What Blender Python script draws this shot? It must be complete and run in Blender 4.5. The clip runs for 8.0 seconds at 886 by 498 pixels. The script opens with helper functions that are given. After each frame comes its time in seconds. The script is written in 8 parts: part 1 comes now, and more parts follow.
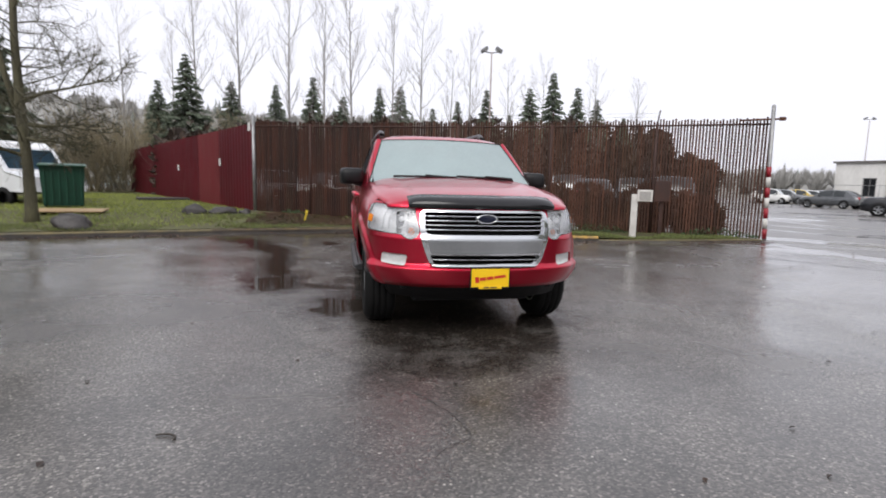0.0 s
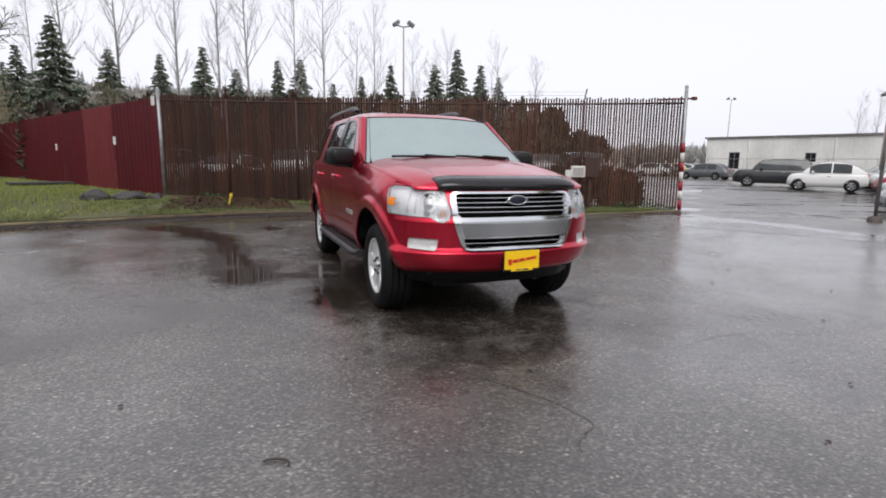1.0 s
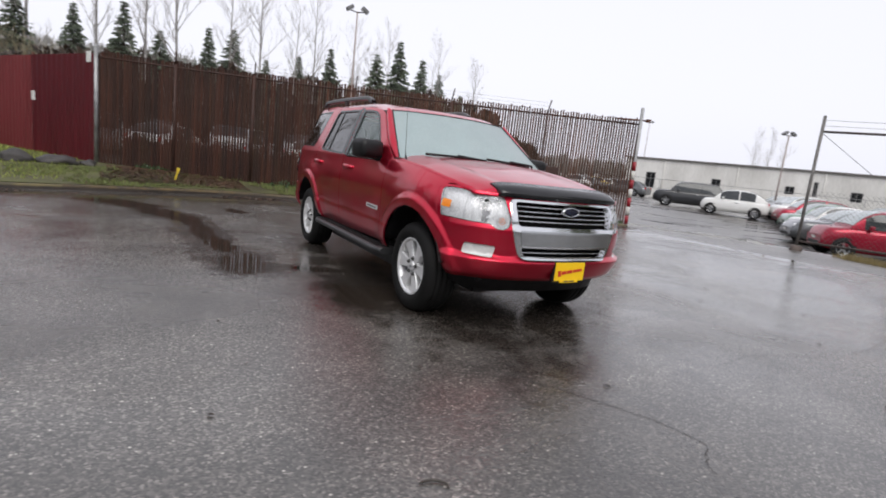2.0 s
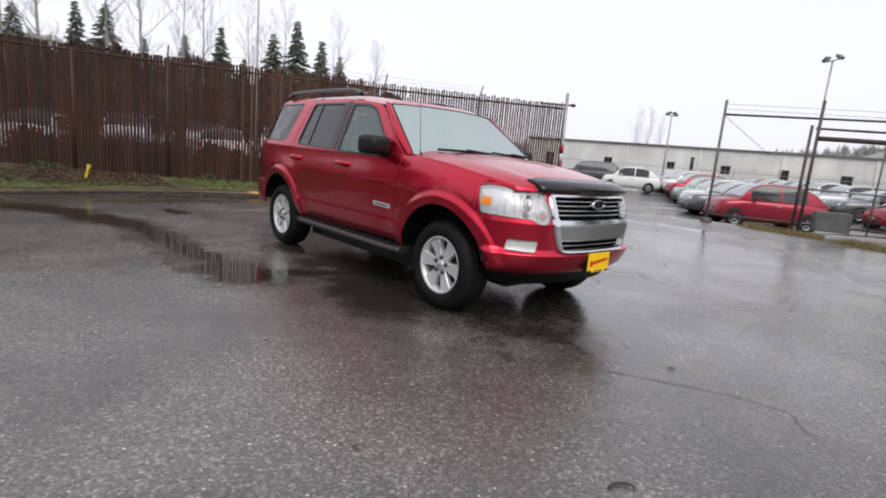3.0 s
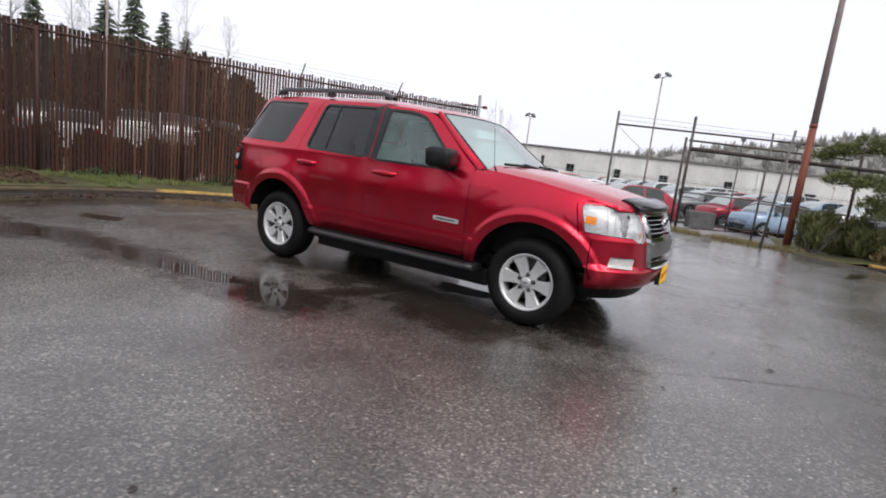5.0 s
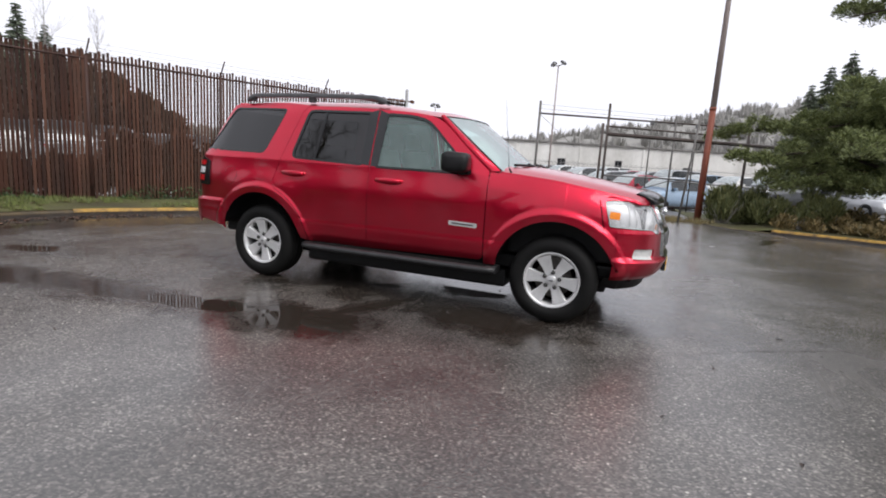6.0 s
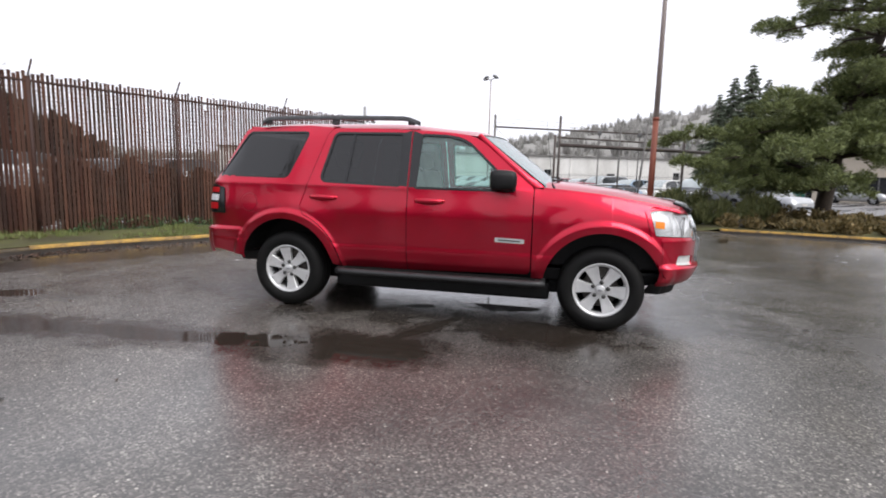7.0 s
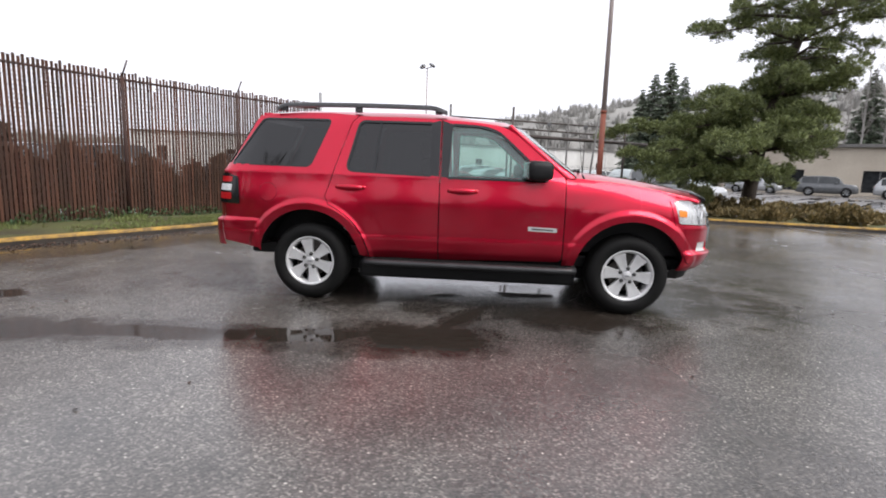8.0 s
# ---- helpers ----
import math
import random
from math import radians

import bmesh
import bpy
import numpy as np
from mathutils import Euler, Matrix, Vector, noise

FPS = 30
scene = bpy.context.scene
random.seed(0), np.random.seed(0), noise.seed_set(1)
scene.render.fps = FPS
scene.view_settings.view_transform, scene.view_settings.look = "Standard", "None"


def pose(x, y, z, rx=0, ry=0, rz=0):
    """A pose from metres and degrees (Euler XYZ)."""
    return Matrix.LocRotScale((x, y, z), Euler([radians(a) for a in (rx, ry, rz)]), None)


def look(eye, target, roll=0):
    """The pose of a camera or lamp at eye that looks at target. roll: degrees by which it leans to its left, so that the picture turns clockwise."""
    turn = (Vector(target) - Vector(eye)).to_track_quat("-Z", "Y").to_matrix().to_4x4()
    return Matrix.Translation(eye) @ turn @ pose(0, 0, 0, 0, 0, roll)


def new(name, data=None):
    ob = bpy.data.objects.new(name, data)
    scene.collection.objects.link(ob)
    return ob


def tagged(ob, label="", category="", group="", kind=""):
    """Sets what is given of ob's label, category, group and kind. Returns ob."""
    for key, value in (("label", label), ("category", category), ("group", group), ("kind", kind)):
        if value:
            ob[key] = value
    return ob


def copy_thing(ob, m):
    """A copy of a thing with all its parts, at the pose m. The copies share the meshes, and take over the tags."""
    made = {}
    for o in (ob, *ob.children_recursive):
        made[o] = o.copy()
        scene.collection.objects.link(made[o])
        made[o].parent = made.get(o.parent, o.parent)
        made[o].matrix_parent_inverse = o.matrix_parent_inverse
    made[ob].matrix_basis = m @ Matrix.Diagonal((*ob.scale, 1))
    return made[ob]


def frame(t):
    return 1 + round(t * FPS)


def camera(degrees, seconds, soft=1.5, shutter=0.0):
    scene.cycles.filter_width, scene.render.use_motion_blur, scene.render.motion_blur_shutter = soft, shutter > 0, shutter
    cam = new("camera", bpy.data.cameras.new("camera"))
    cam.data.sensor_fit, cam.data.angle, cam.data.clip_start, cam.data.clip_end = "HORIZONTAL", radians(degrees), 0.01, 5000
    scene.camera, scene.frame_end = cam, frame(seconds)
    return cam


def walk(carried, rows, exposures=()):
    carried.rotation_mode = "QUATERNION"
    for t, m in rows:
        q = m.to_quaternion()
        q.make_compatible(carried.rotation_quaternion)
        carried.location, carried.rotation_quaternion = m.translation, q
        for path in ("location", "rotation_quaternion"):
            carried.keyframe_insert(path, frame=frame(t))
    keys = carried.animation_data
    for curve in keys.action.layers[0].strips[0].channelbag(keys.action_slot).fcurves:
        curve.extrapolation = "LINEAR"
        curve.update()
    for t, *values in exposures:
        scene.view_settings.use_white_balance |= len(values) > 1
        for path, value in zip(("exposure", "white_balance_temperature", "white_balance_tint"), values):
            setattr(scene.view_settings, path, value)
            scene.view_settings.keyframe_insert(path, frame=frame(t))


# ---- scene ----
cam = camera(80.9, 8.0, soft=1.8, shutter=0.35)
PATH = [
    (0, (-0.956, -6.007, 1.2), (-0.594, -4.056, 0.951), 1.4),
    (0.5, (-1.356, -5.808, 1.193), (-0.81, -3.908, 0.89), 2.8),
    (1, (-1.831, -5.599, 1.207), (-1.106, -3.764, 0.88), 0.7),
    (1.5, (-2.244, -5.34, 1.207), (-1.397, -3.557, 0.88), 4.5),
    (1.7, (-2.411, -5.249, 1.205), (-1.501, -3.496, 0.887), 6.0),
    (2.8, (-3.316, -4.618, 1.226), (-2.07, -3.1, 0.845), 4.5),
    (3, (-3.458, -4.485, 1.22), (-2.151, -3.013, 0.864), 5.0),
    (3.5, (-3.804, -4.146, 1.229), (-2.36, -2.803, 0.897), 5.0),
    (4, (-4.074, -3.773, 1.222), (-2.551, -2.517, 0.904), 5.2),
    (4.2, (-4.188, -3.639, 1.209), (-2.623, -2.432, 0.901), 5.7),
    (5.3, (-4.689, -2.733, 1.233), (-2.965, -1.78, 0.886), 6.2),
    (5.5, (-4.752, -2.562, 1.225), (-2.991, -1.681, 0.875), 5.4),
    (6, (-4.958, -2.102, 1.256), (-3.117, -1.393, 0.923), 3.7),
    (6.5, (-5.084, -1.613, 1.257), (-3.213, -0.987, 0.929), 3.3),
    (7, (-5.265, -1.154, 1.263), (-3.338, -0.694, 0.991), 1.5),
    (7.5, (-5.367, -0.697, 1.232), (-3.414, -0.393, 0.923), 2.1),
    (8, (-5.454, -0.217, 1.248), (-3.485, -0.042, 0.942), 1.9),
]
walk(cam, [(t, look(eye, target, roll)) for t, eye, target, roll in PATH], [(0, 0.46), (1.0, 0.37), (1.5, 0.35), (3.5, 0.41), (5.5, 0.46), (7, 0.73), (8, 0.79)])

# ---- world and light: a flat overcast sky after rain ----
world = bpy.data.worlds.new("overcast")
scene.world = world
world.use_nodes = True
wn, wl = world.node_tree.nodes, world.node_tree.links
wn.clear()
sky = wn.new("ShaderNodeTexSky")
sky.sky_type = "NISHITA"
sky.sun_disc = False
sky.sun_elevation, sky.sun_rotation = radians(38), radians(200)
sky.air_density, sky.dust_density, sky.ozone_density = 1.0, 4.0, 1.0
pale = wn.new("ShaderNodeHueSaturation")
pale.inputs["Saturation"].default_value = 0.12
pale.inputs["Value"].default_value = 0.085
cloud = wn.new("ShaderNodeMix")
cloud.data_type = "RGBA"
cloud.inputs["Factor"].default_value = 0.80
cloud.inputs["B"].default_value = (0.850, 0.856, 0.950, 1)
back = wn.new("ShaderNodeBackground")
back.inputs["Strength"].default_value = 1.0
wout = wn.new("ShaderNodeOutputWorld")
wl.new(sky.outputs["Color"], pale.inputs["Color"])
wl.new(pale.outputs["Color"], cloud.inputs["A"])
wl.new(cloud.outputs["Result"], back.inputs["Color"])
wl.new(back.outputs["Background"], wout.inputs["Surface"])
sun = new("sun", bpy.data.lights.new("sun", "SUN"))
sun.data.energy, sun.data.angle, sun.data.color = 1.45, radians(40), (1.0, 0.97, 0.93)
sun.matrix_world = look((-8, -14, 20), (0, 0, 0))


# ---- materials ----
class Nodes:
    """A small helper for node materials."""

    def __init__(self, name):
        self.mat = bpy.data.materials.new(name)
        self.mat.use_nodes = True
        self.tree = self.mat.node_tree
        self.bsdf = self.tree.nodes["Principled BSDF"]
        self.out = self.tree.nodes["Material Output"]

    def add(self, kind, **values):
        node = self.tree.nodes.new(kind)
        for key, value in values.items():
            if key in node.inputs:
                node.inputs[key].default_value = value
        return node

    def link(self, a, b):
        self.tree.links.new(a, b)

    def coords(self):
        return self.add("ShaderNodeTexCoord").outputs["Object"]

    def place(self):
        return self.add("ShaderNodeNewGeometry").outputs["Position"]

    def noise(self, vector, scale, detail=4.0, rough=0.55, distort=0.0):
        n = self.add("ShaderNodeTexNoise", Scale=scale, Detail=detail, Roughness=rough, Distortion=distort)
        self.link(vector, n.inputs["Vector"])
        return n.outputs["Fac"]

    def voronoi(self, vector, scale):
        n = self.add("ShaderNodeTexVoronoi", Scale=scale)
        self.link(vector, n.inputs["Vector"])
        return n

    def ramp(self, fac, stops):
        n = self.add("ShaderNodeValToRGB")
        els = n.color_ramp.elements
        while len(els) < len(stops):
            els.new(0.5)
        for el, (pos, col) in zip(els, stops):
            el.position = pos
            el.color = (*col, 1) if isinstance(col, tuple) else (col, col, col, 1)
        self.link(fac, n.inputs["Fac"])
        return n.outputs["Color"]

    def mix(self, fac, a, b, blend="MIX"):
        n = self.add("ShaderNodeMix")
        n.data_type, n.blend_type = "RGBA", blend
        for key, value in (("Factor", fac), ("A", a), ("B", b)):
            if isinstance(value, (int, float)):
                n.inputs[key].default_value = value if key == "Factor" else (value, value, value, 1)
            elif isinstance(value, tuple):
                n.inputs[key].default_value = (*value, 1)
            else:
                self.link(value, n.inputs[key])
        return n.outputs["Result"]

    def math(self, op, a, b=0.0, c=None):
        n = self.add("ShaderNodeMath")
        n.operation = op
        for i, value in enumerate((a, b, c)):
            if value is None:
                continue
            if isinstance(value, (int, float)):
                n.inputs[i].default_value = value
            else:
                self.link(value, n.inputs[i])
        return n.outputs["Value"]

    def stretch(self, vector, scale):
        n = self.add("ShaderNodeMapping")
        n.inputs["Scale"].default_value = scale
        self.link(vector, n.inputs["Vector"])
        return n.outputs["Vector"]

    def turned(self, vector, degrees):
        n = self.add("ShaderNodeMapping")
        n.inputs["Rotation"].default_value = (0, 0, radians(degrees))
        self.link(vector, n.inputs["Vector"])
        return n.outputs["Vector"]

    def along(self, vector, x, y):
        """How far a place lies along a direction of the plan."""
        n = self.add("ShaderNodeVectorMath")
        n.operation = "DOT_PRODUCT"
        n.inputs[1].default_value = (x, y, 0)
        self.link(vector, n.inputs[0])
        return n.outputs["Value"]

    def bump(self, height, strength=0.3, distance=0.01):
        n = self.add("ShaderNodeBump", Strength=strength, Distance=distance)
        self.link(height, n.inputs["Height"])
        self.link(n.outputs["Normal"], self.bsdf.inputs["Normal"])
        return n

    def set(self, **values):
        for key, value in values.items():
            key = key.replace("_", " ")
            if isinstance(value, (int, float)):
                self.bsdf.inputs[key].default_value = value
            elif isinstance(value, tuple):
                self.bsdf.inputs[key].default_value = (*value, 1) if len(value) == 3 else value
            else:
                self.link(value, self.bsdf.inputs[key])
        return self


def surface(name, low, high, scale=6.0, rough=(0.4, 0.6), metal=0.0, grain=60.0, relief=0.15, depth=0.003, spread=0.0, stretch=(1, 1, 1), spec=0.5):
    """A painted, moulded or natural surface between two colours, with blotches, grain and relief."""
    m = Nodes(name)
    at = m.stretch(m.coords(), stretch)
    blotch = m.noise(at, scale, 5.0)
    fine = m.noise(at, grain, 3.0)
    fac = m.math("ADD", m.math("MULTIPLY", blotch, 0.7), m.math("MULTIPLY", fine, 0.3))
    colour = m.ramp(fac, [(0.32, low), (0.68, high)])
    if spread:
        info = m.add("ShaderNodeObjectInfo").outputs["Random"]
        hsv = m.add("ShaderNodeHueSaturation")
        m.link(m.math("ADD", m.math("MULTIPLY", info, spread), 1.0 - spread / 2), hsv.inputs["Value"])
        m.link(colour, hsv.inputs["Color"])
        colour = hsv.outputs["Color"]
    m.set(Base_Color=colour, Metallic=metal, Roughness=m.ramp(blotch, [(0.3, rough[0]), (0.7, rough[1])]))
    m.set(Specular_IOR_Level=spec)
    if relief:
        m.bump(fine, relief, depth)
    return m.mat


def car_paint(name, dark, light, coat=1.0, metal=0.35):
    """Metallic car paint under clear coat, beaded with rain."""
    m = Nodes(name)
    at = m.coords()
    flake = m.voronoi(at, 900.0).outputs["Color"]
    dust = m.noise(at, 2.2, 4.0)
    fac = m.math("ADD", m.math("MULTIPLY", m.math("MULTIPLY", flake, 1.0), 0.35), m.math("MULTIPLY", dust, 0.65))
    m.set(Base_Color=m.ramp(fac, [(0.3, dark), (0.7, light)]), Metallic=metal, Roughness=m.ramp(dust, [(0.35, 0.30), (0.65, 0.36)]))
    m.set(Coat_Weight=coat, Coat_Roughness=0.06)
    beads = m.voronoi(at, 130.0)
    drops = m.ramp(beads.outputs["Distance"], [(0.0, 1.0), (0.32, 0.0)])
    n = m.add("ShaderNodeBump", Strength=0.05, Distance=0.001)
    m.link(drops, n.inputs["Height"])
    m.link(n.outputs["Normal"], m.bsdf.inputs["Coat Normal"])
    return m.mat


def pane(name, tint, gloss=1.0):
    """Window glass: it lets tinted light through and mirrors by its angle."""
    m = Nodes(name)
    m.tree.nodes.remove(m.bsdf)
    clear = m.add("ShaderNodeBsdfTransparent", Color=(*tint, 1))
    shine = m.add("ShaderNodeBsdfGlossy", Roughness=0.02, Color=(gloss, gloss, gloss, 1))
    fres = m.add("ShaderNodeFresnel", IOR=1.52)
    both = m.add("ShaderNodeMixShader")
    m.link(m.math("MULTIPLY", fres.outputs["Fac"], 1.2), both.inputs[0])
    m.link(clear.outputs[0], both.inputs[1])
    m.link(shine.outputs[0], both.inputs[2])
    m.link(both.outputs[0], m.out.inputs["Surface"])
    return m.mat


def misted(name, tint, mist, amount, gloss=1.0):
    """Glass dulled by rain and condensation: part of the light scatters on it."""
    m = Nodes(name)
    clear = m.add("ShaderNodeBsdfTransparent", Color=(*tint, 1))
    at = m.coords()
    m.set(Base_Color=m.ramp(m.noise(at, 3.0, 4.0), [(0.3, tuple(c * 0.92 for c in mist)), (0.7, mist)]), Roughness=0.5, Coat_Weight=1.0, Coat_Roughness=0.02)
    both = m.add("ShaderNodeMixShader")
    beads = m.voronoi(at, 120.0)
    veil = m.math("ADD", m.math("MULTIPLY", m.ramp(beads.outputs["Distance"], [(0.1, 1.0), (0.5, 0.0)]), 0.10), amount - 0.05)
    m.link(veil, both.inputs[0])
    m.link(clear.outputs[0], both.inputs[1])
    m.link(m.bsdf.outputs[0], both.inputs[2])
    shine = m.add("ShaderNodeBsdfGlossy", Roughness=0.02)
    fres = m.add("ShaderNodeFresnel", IOR=1.52)
    top = m.add("ShaderNodeMixShader")
    m.link(m.math("MULTIPLY", fres.outputs["Fac"], gloss), top.inputs[0])
    m.link(both.outputs[0], top.inputs[1])
    m.link(shine.outputs[0], top.inputs[2])
    m.link(top.outputs[0], m.out.inputs["Surface"])
    return m.mat


def plain(name, colour, rough=0.5, metal=0.0, glow=0.0):
    m = Nodes(name)
    m.set(Base_Color=colour, Roughness=rough, Metallic=metal)
    return m.mat


def asphalt_material():
    """Old wet asphalt: pale stones in dark binder under a film of rain, with standing water in the dips."""
    m = Nodes("wet_asphalt")
    at = m.place()
    stones = m.voronoi(at, 95.0)
    chips = m.voronoi(at, 26.0)
    sep = m.add("ShaderNodeSeparateColor")
    m.link(stones.outputs["Color"], sep.inputs["Color"])
    sep2 = m.add("ShaderNodeSeparateColor")
    m.link(chips.outputs["Color"], sep2.inputs["Color"])
    small = m.ramp(sep.outputs["Red"], [(0.0, (0.026, 0.0245, 0.0235)), (0.55, (0.055, 0.052, 0.049)), (0.88, (0.090, 0.085, 0.080)), (1.0, (0.165, 0.155, 0.145))])
    core = m.ramp(chips.outputs["Distance"], [(0.06, 1.0), (0.20, 0.0)])
    rare = m.ramp(sep2.outputs["Green"], [(0.885, 0.0), (0.905, 1.0)])
    pale_chip = m.math("MULTIPLY", core, rare)
    colour = m.mix(pale_chip, small, (0.44, 0.425, 0.395))
    broad = m.noise(at, 0.35, 5.0)
    tone = m.ramp(broad, [(0.3, (1.02, 0.99, 0.965)), (0.7, (1.72, 1.68, 1.62))])
    colour = m.mix(1.0, colour, tone, "MULTIPLY")
    worn = m.ramp(m.noise(at, 1.1, 6.0, 0.62, 0.5), [(0.36, (0.70, 0.69, 0.68)), (0.64, (1.28, 1.27, 1.25))])
    colour = m.mix(1.0, colour, worn, "MULTIPLY")
    # standing water: hollows as stretched rounds with a ragged rim
    ragged = m.noise(at, 2.6, 5.0)
    frayed = m.noise(at, 11.0, 4.0, 0.6)
    rag = m.math("ADD", m.math("MULTIPLY", m.math("SUBTRACT", ragged, 0.5), 1.7), m.math("MULTIPLY", m.math("SUBTRACT", frayed, 0.5), 0.7))

    def hollow(spots):
        water = None
        for cx, cy, rx, ry, turn in spots:
            move = m.add("ShaderNodeMapping")
            move.vector_type = "TEXTURE"
            move.inputs["Location"].default_value = (cx, cy, 0)
            move.inputs["Rotation"].default_value = (0, 0, radians(turn))
            move.inputs["Scale"].default_value = (rx, ry, 100)
            m.link(at, move.inputs["Vector"])
            size = m.add("ShaderNodeVectorMath")
            size.operation = "LENGTH"
            m.link(move.outputs["Vector"], size.inputs[0])
            near = m.math("SUBTRACT", 1.0, m.math("ADD", size.outputs["Value"], rag))
            water = near if water is None else m.math("MAXIMUM", water, near)
        return water

    def ease(value, low, high):
        n = m.add("ShaderNodeMapRange")
        n.interpolation_type = "SMOOTHSTEP"
        n.inputs["From Min"].default_value, n.inputs["From Max"].default_value = low, high
        m.link(value, n.inputs["Value"])
        return n.outputs["Result"]

    wet = ease(hollow(HOLLOWS), -0.06, 0.26)
    damp_shade = ease(hollow(DAMP_AND_SHADE), -0.22, 0.26)
    patches = m.noise(at, 0.55, 5.0, 0.6, 0.8)
    film = m.ramp(patches, [(0.36, 0.29), (0.50, 0.19), (0.62, 0.11)])
    # the lot beyond the gate: long shallow sheets of water
    streaks = m.noise(m.stretch(m.turned(at, 38), (0.16, 0.9, 1.0)), 1.0, 5.0, 0.6, 0.6)
    lot = ease(m.math("SUBTRACT", m.along(at, 0.80, 0.35), 5.6), 0.0, 1.6)
    pool = m.math("MULTIPLY", lot, m.ramp(streaks, [(0.525, 0.0), (0.565, 1.0)]))
    film = m.mix(lot, film, 0.40)
    film = m.mix(pool, film, 0.03)
    film = m.mix(damp_shade, film, m.ramp(patches, [(0.42, 0.15), (0.58, 0.08)]))
    run = ease(hollow(RUNS), -0.05, 0.22)
    film = m.mix(run, film, 0.09)
    film = m.mix(wet, film, 0.03)
    # darkens the soaked streaks and paints in the shade under the car
    dark_asphalt = m.mix(damp_shade, colour, m.mix(1.0, colour, (0.36, 0.315, 0.28), "MULTIPLY"))
    dark_asphalt = m.mix(m.math("MULTIPLY", run, 0.55), dark_asphalt, (0.026, 0.020, 0.017))
    under = m.mix(m.math("MULTIPLY", wet, 0.85), dark_asphalt, (0.026, 0.020, 0.016))
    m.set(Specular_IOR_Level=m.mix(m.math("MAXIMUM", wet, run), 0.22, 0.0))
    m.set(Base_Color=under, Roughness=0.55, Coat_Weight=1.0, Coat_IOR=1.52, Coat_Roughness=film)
    relief = m.math("ADD", m.math("MULTIPLY", stones.outputs["Distance"], -0.7), m.math("MULTIPLY", m.noise(at, 20.0, 5.0, 0.65), 1.3))
    m.bump(relief, 0.35, 0.005)
    skin_bump = m.add("ShaderNodeBump", Distance=0.009)
    dry = m.math("SUBTRACT", 1.0, m.math("MAXIMUM", m.math("MAXIMUM", m.math("MULTIPLY", wet, 0.95), m.math("MULTIPLY", run, 0.9)), m.math("MAXIMUM", m.math("MULTIPLY", pool, 0.92), m.math("MULTIPLY", damp_shade, 0.45))))
    m.link(m.math("MULTIPLY", dry, m.ramp(patches, [(0.4, 0.21), (0.6, 0.09)])), skin_bump.inputs["Strength"])
    ripple = m.math("ADD", relief, m.math("MULTIPLY", m.noise(at, 42.0, 4.0, 0.6), 1.2))
    m.link(ripple, skin_bump.inputs["Height"])
    m.link(skin_bump.outputs["Normal"], m.bsdf.inputs["Coat Normal"])
    return m.mat


def slat_material(name, stops, moss=0.0):
    """Weathered brown fence slats, each a little different, streaked downwards."""
    m = Nodes(name)
    at = m.place()
    info = m.add("ShaderNodeObjectInfo").outputs["Random"]
    streak = m.noise(m.stretch(at, (22, 22, 1.3)), 1.0, 5.0)
    patch = m.noise(at, 0.9, 3.0)
    fac = m.math("ADD", m.math("MULTIPLY", info, 0.30), m.math("ADD", m.math("MULTIPLY", streak, 0.38), m.math("MULTIPLY", patch, 0.42)))
    wash = m.ramp(m.noise(m.stretch(at, (2.6, 2.6, 0.22)), 1.0, 4.0), [(0.50, 0.0), (0.66, 1.0)])
    colour = m.mix(m.math("MULTIPLY", wash, 0.5), m.ramp(fac, stops), m.ramp(streak, [(0.3, (0.024, 0.014, 0.008)), (0.7, (0.056, 0.035, 0.019))]))
    m.set(Base_Color=colour, Roughness=m.ramp(streak, [(0.3, 0.62), (0.7, 0.82)]), Specular_IOR_Level=0.3)
    m.bump(streak, 0.25, 0.003)
    return m.mat


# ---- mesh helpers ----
def finish(bm, name, material, parent=None, smooth=False, label=""):
    mesh = bpy.data.meshes.new(name)
    if smooth:
        for f in bm.faces:
            f.smooth = True
    layer = bm.verts.layers.float_vector.get("way")
    ways = [v[layer].copy() for v in bm.verts] if layer else None
    bm.to_mesh(mesh)
    bm.free()
    if ways:
        mesh.normals_split_custom_set_from_vertices(ways)
    for m in material if isinstance(material, (list, tuple)) else (material,):
        mesh.materials.append(m)
    ob = new(name, mesh)
    if parent is not None:
        ob.parent = parent
    if label:
        tagged(ob, label)
    return ob


def part(name, bm, material, parent, label="", smooth=False):
    """Links a bmesh as one mesh object under a thing or a part."""
    return finish(bm, name, material, parent, smooth, label)


def thing(name, label, category, at=None, group="", kind=""):
    ob = new(name)
    ob.empty_display_size = 0.2
    if at is not None:
        ob.matrix_basis = at
    return tagged(ob, label, category, group, kind)


def box(bm, lo, hi, bevel=0.0, m=None, index=0):
    """A box between two corners, its edges rounded."""
    lo, hi = Vector(lo), Vector(hi)
    made = bmesh.ops.create_cube(bm, size=1.0, matrix=(m or Matrix()) @ Matrix.Translation((lo + hi) / 2) @ Matrix.Diagonal((*(hi - lo), 1)))
    verts = made["verts"]
    faces = list({f for v in verts for f in v.link_faces})
    for f in faces:
        f.material_index = index
    if bevel:
        edges = list({e for v in verts for e in v.link_edges})
        out = bmesh.ops.bevel(bm, geom=edges, offset=bevel, segments=2, profile=0.6, affect="EDGES", clamp_overlap=True)
        for f in out["faces"]:
            f.material_index = index
    return bm


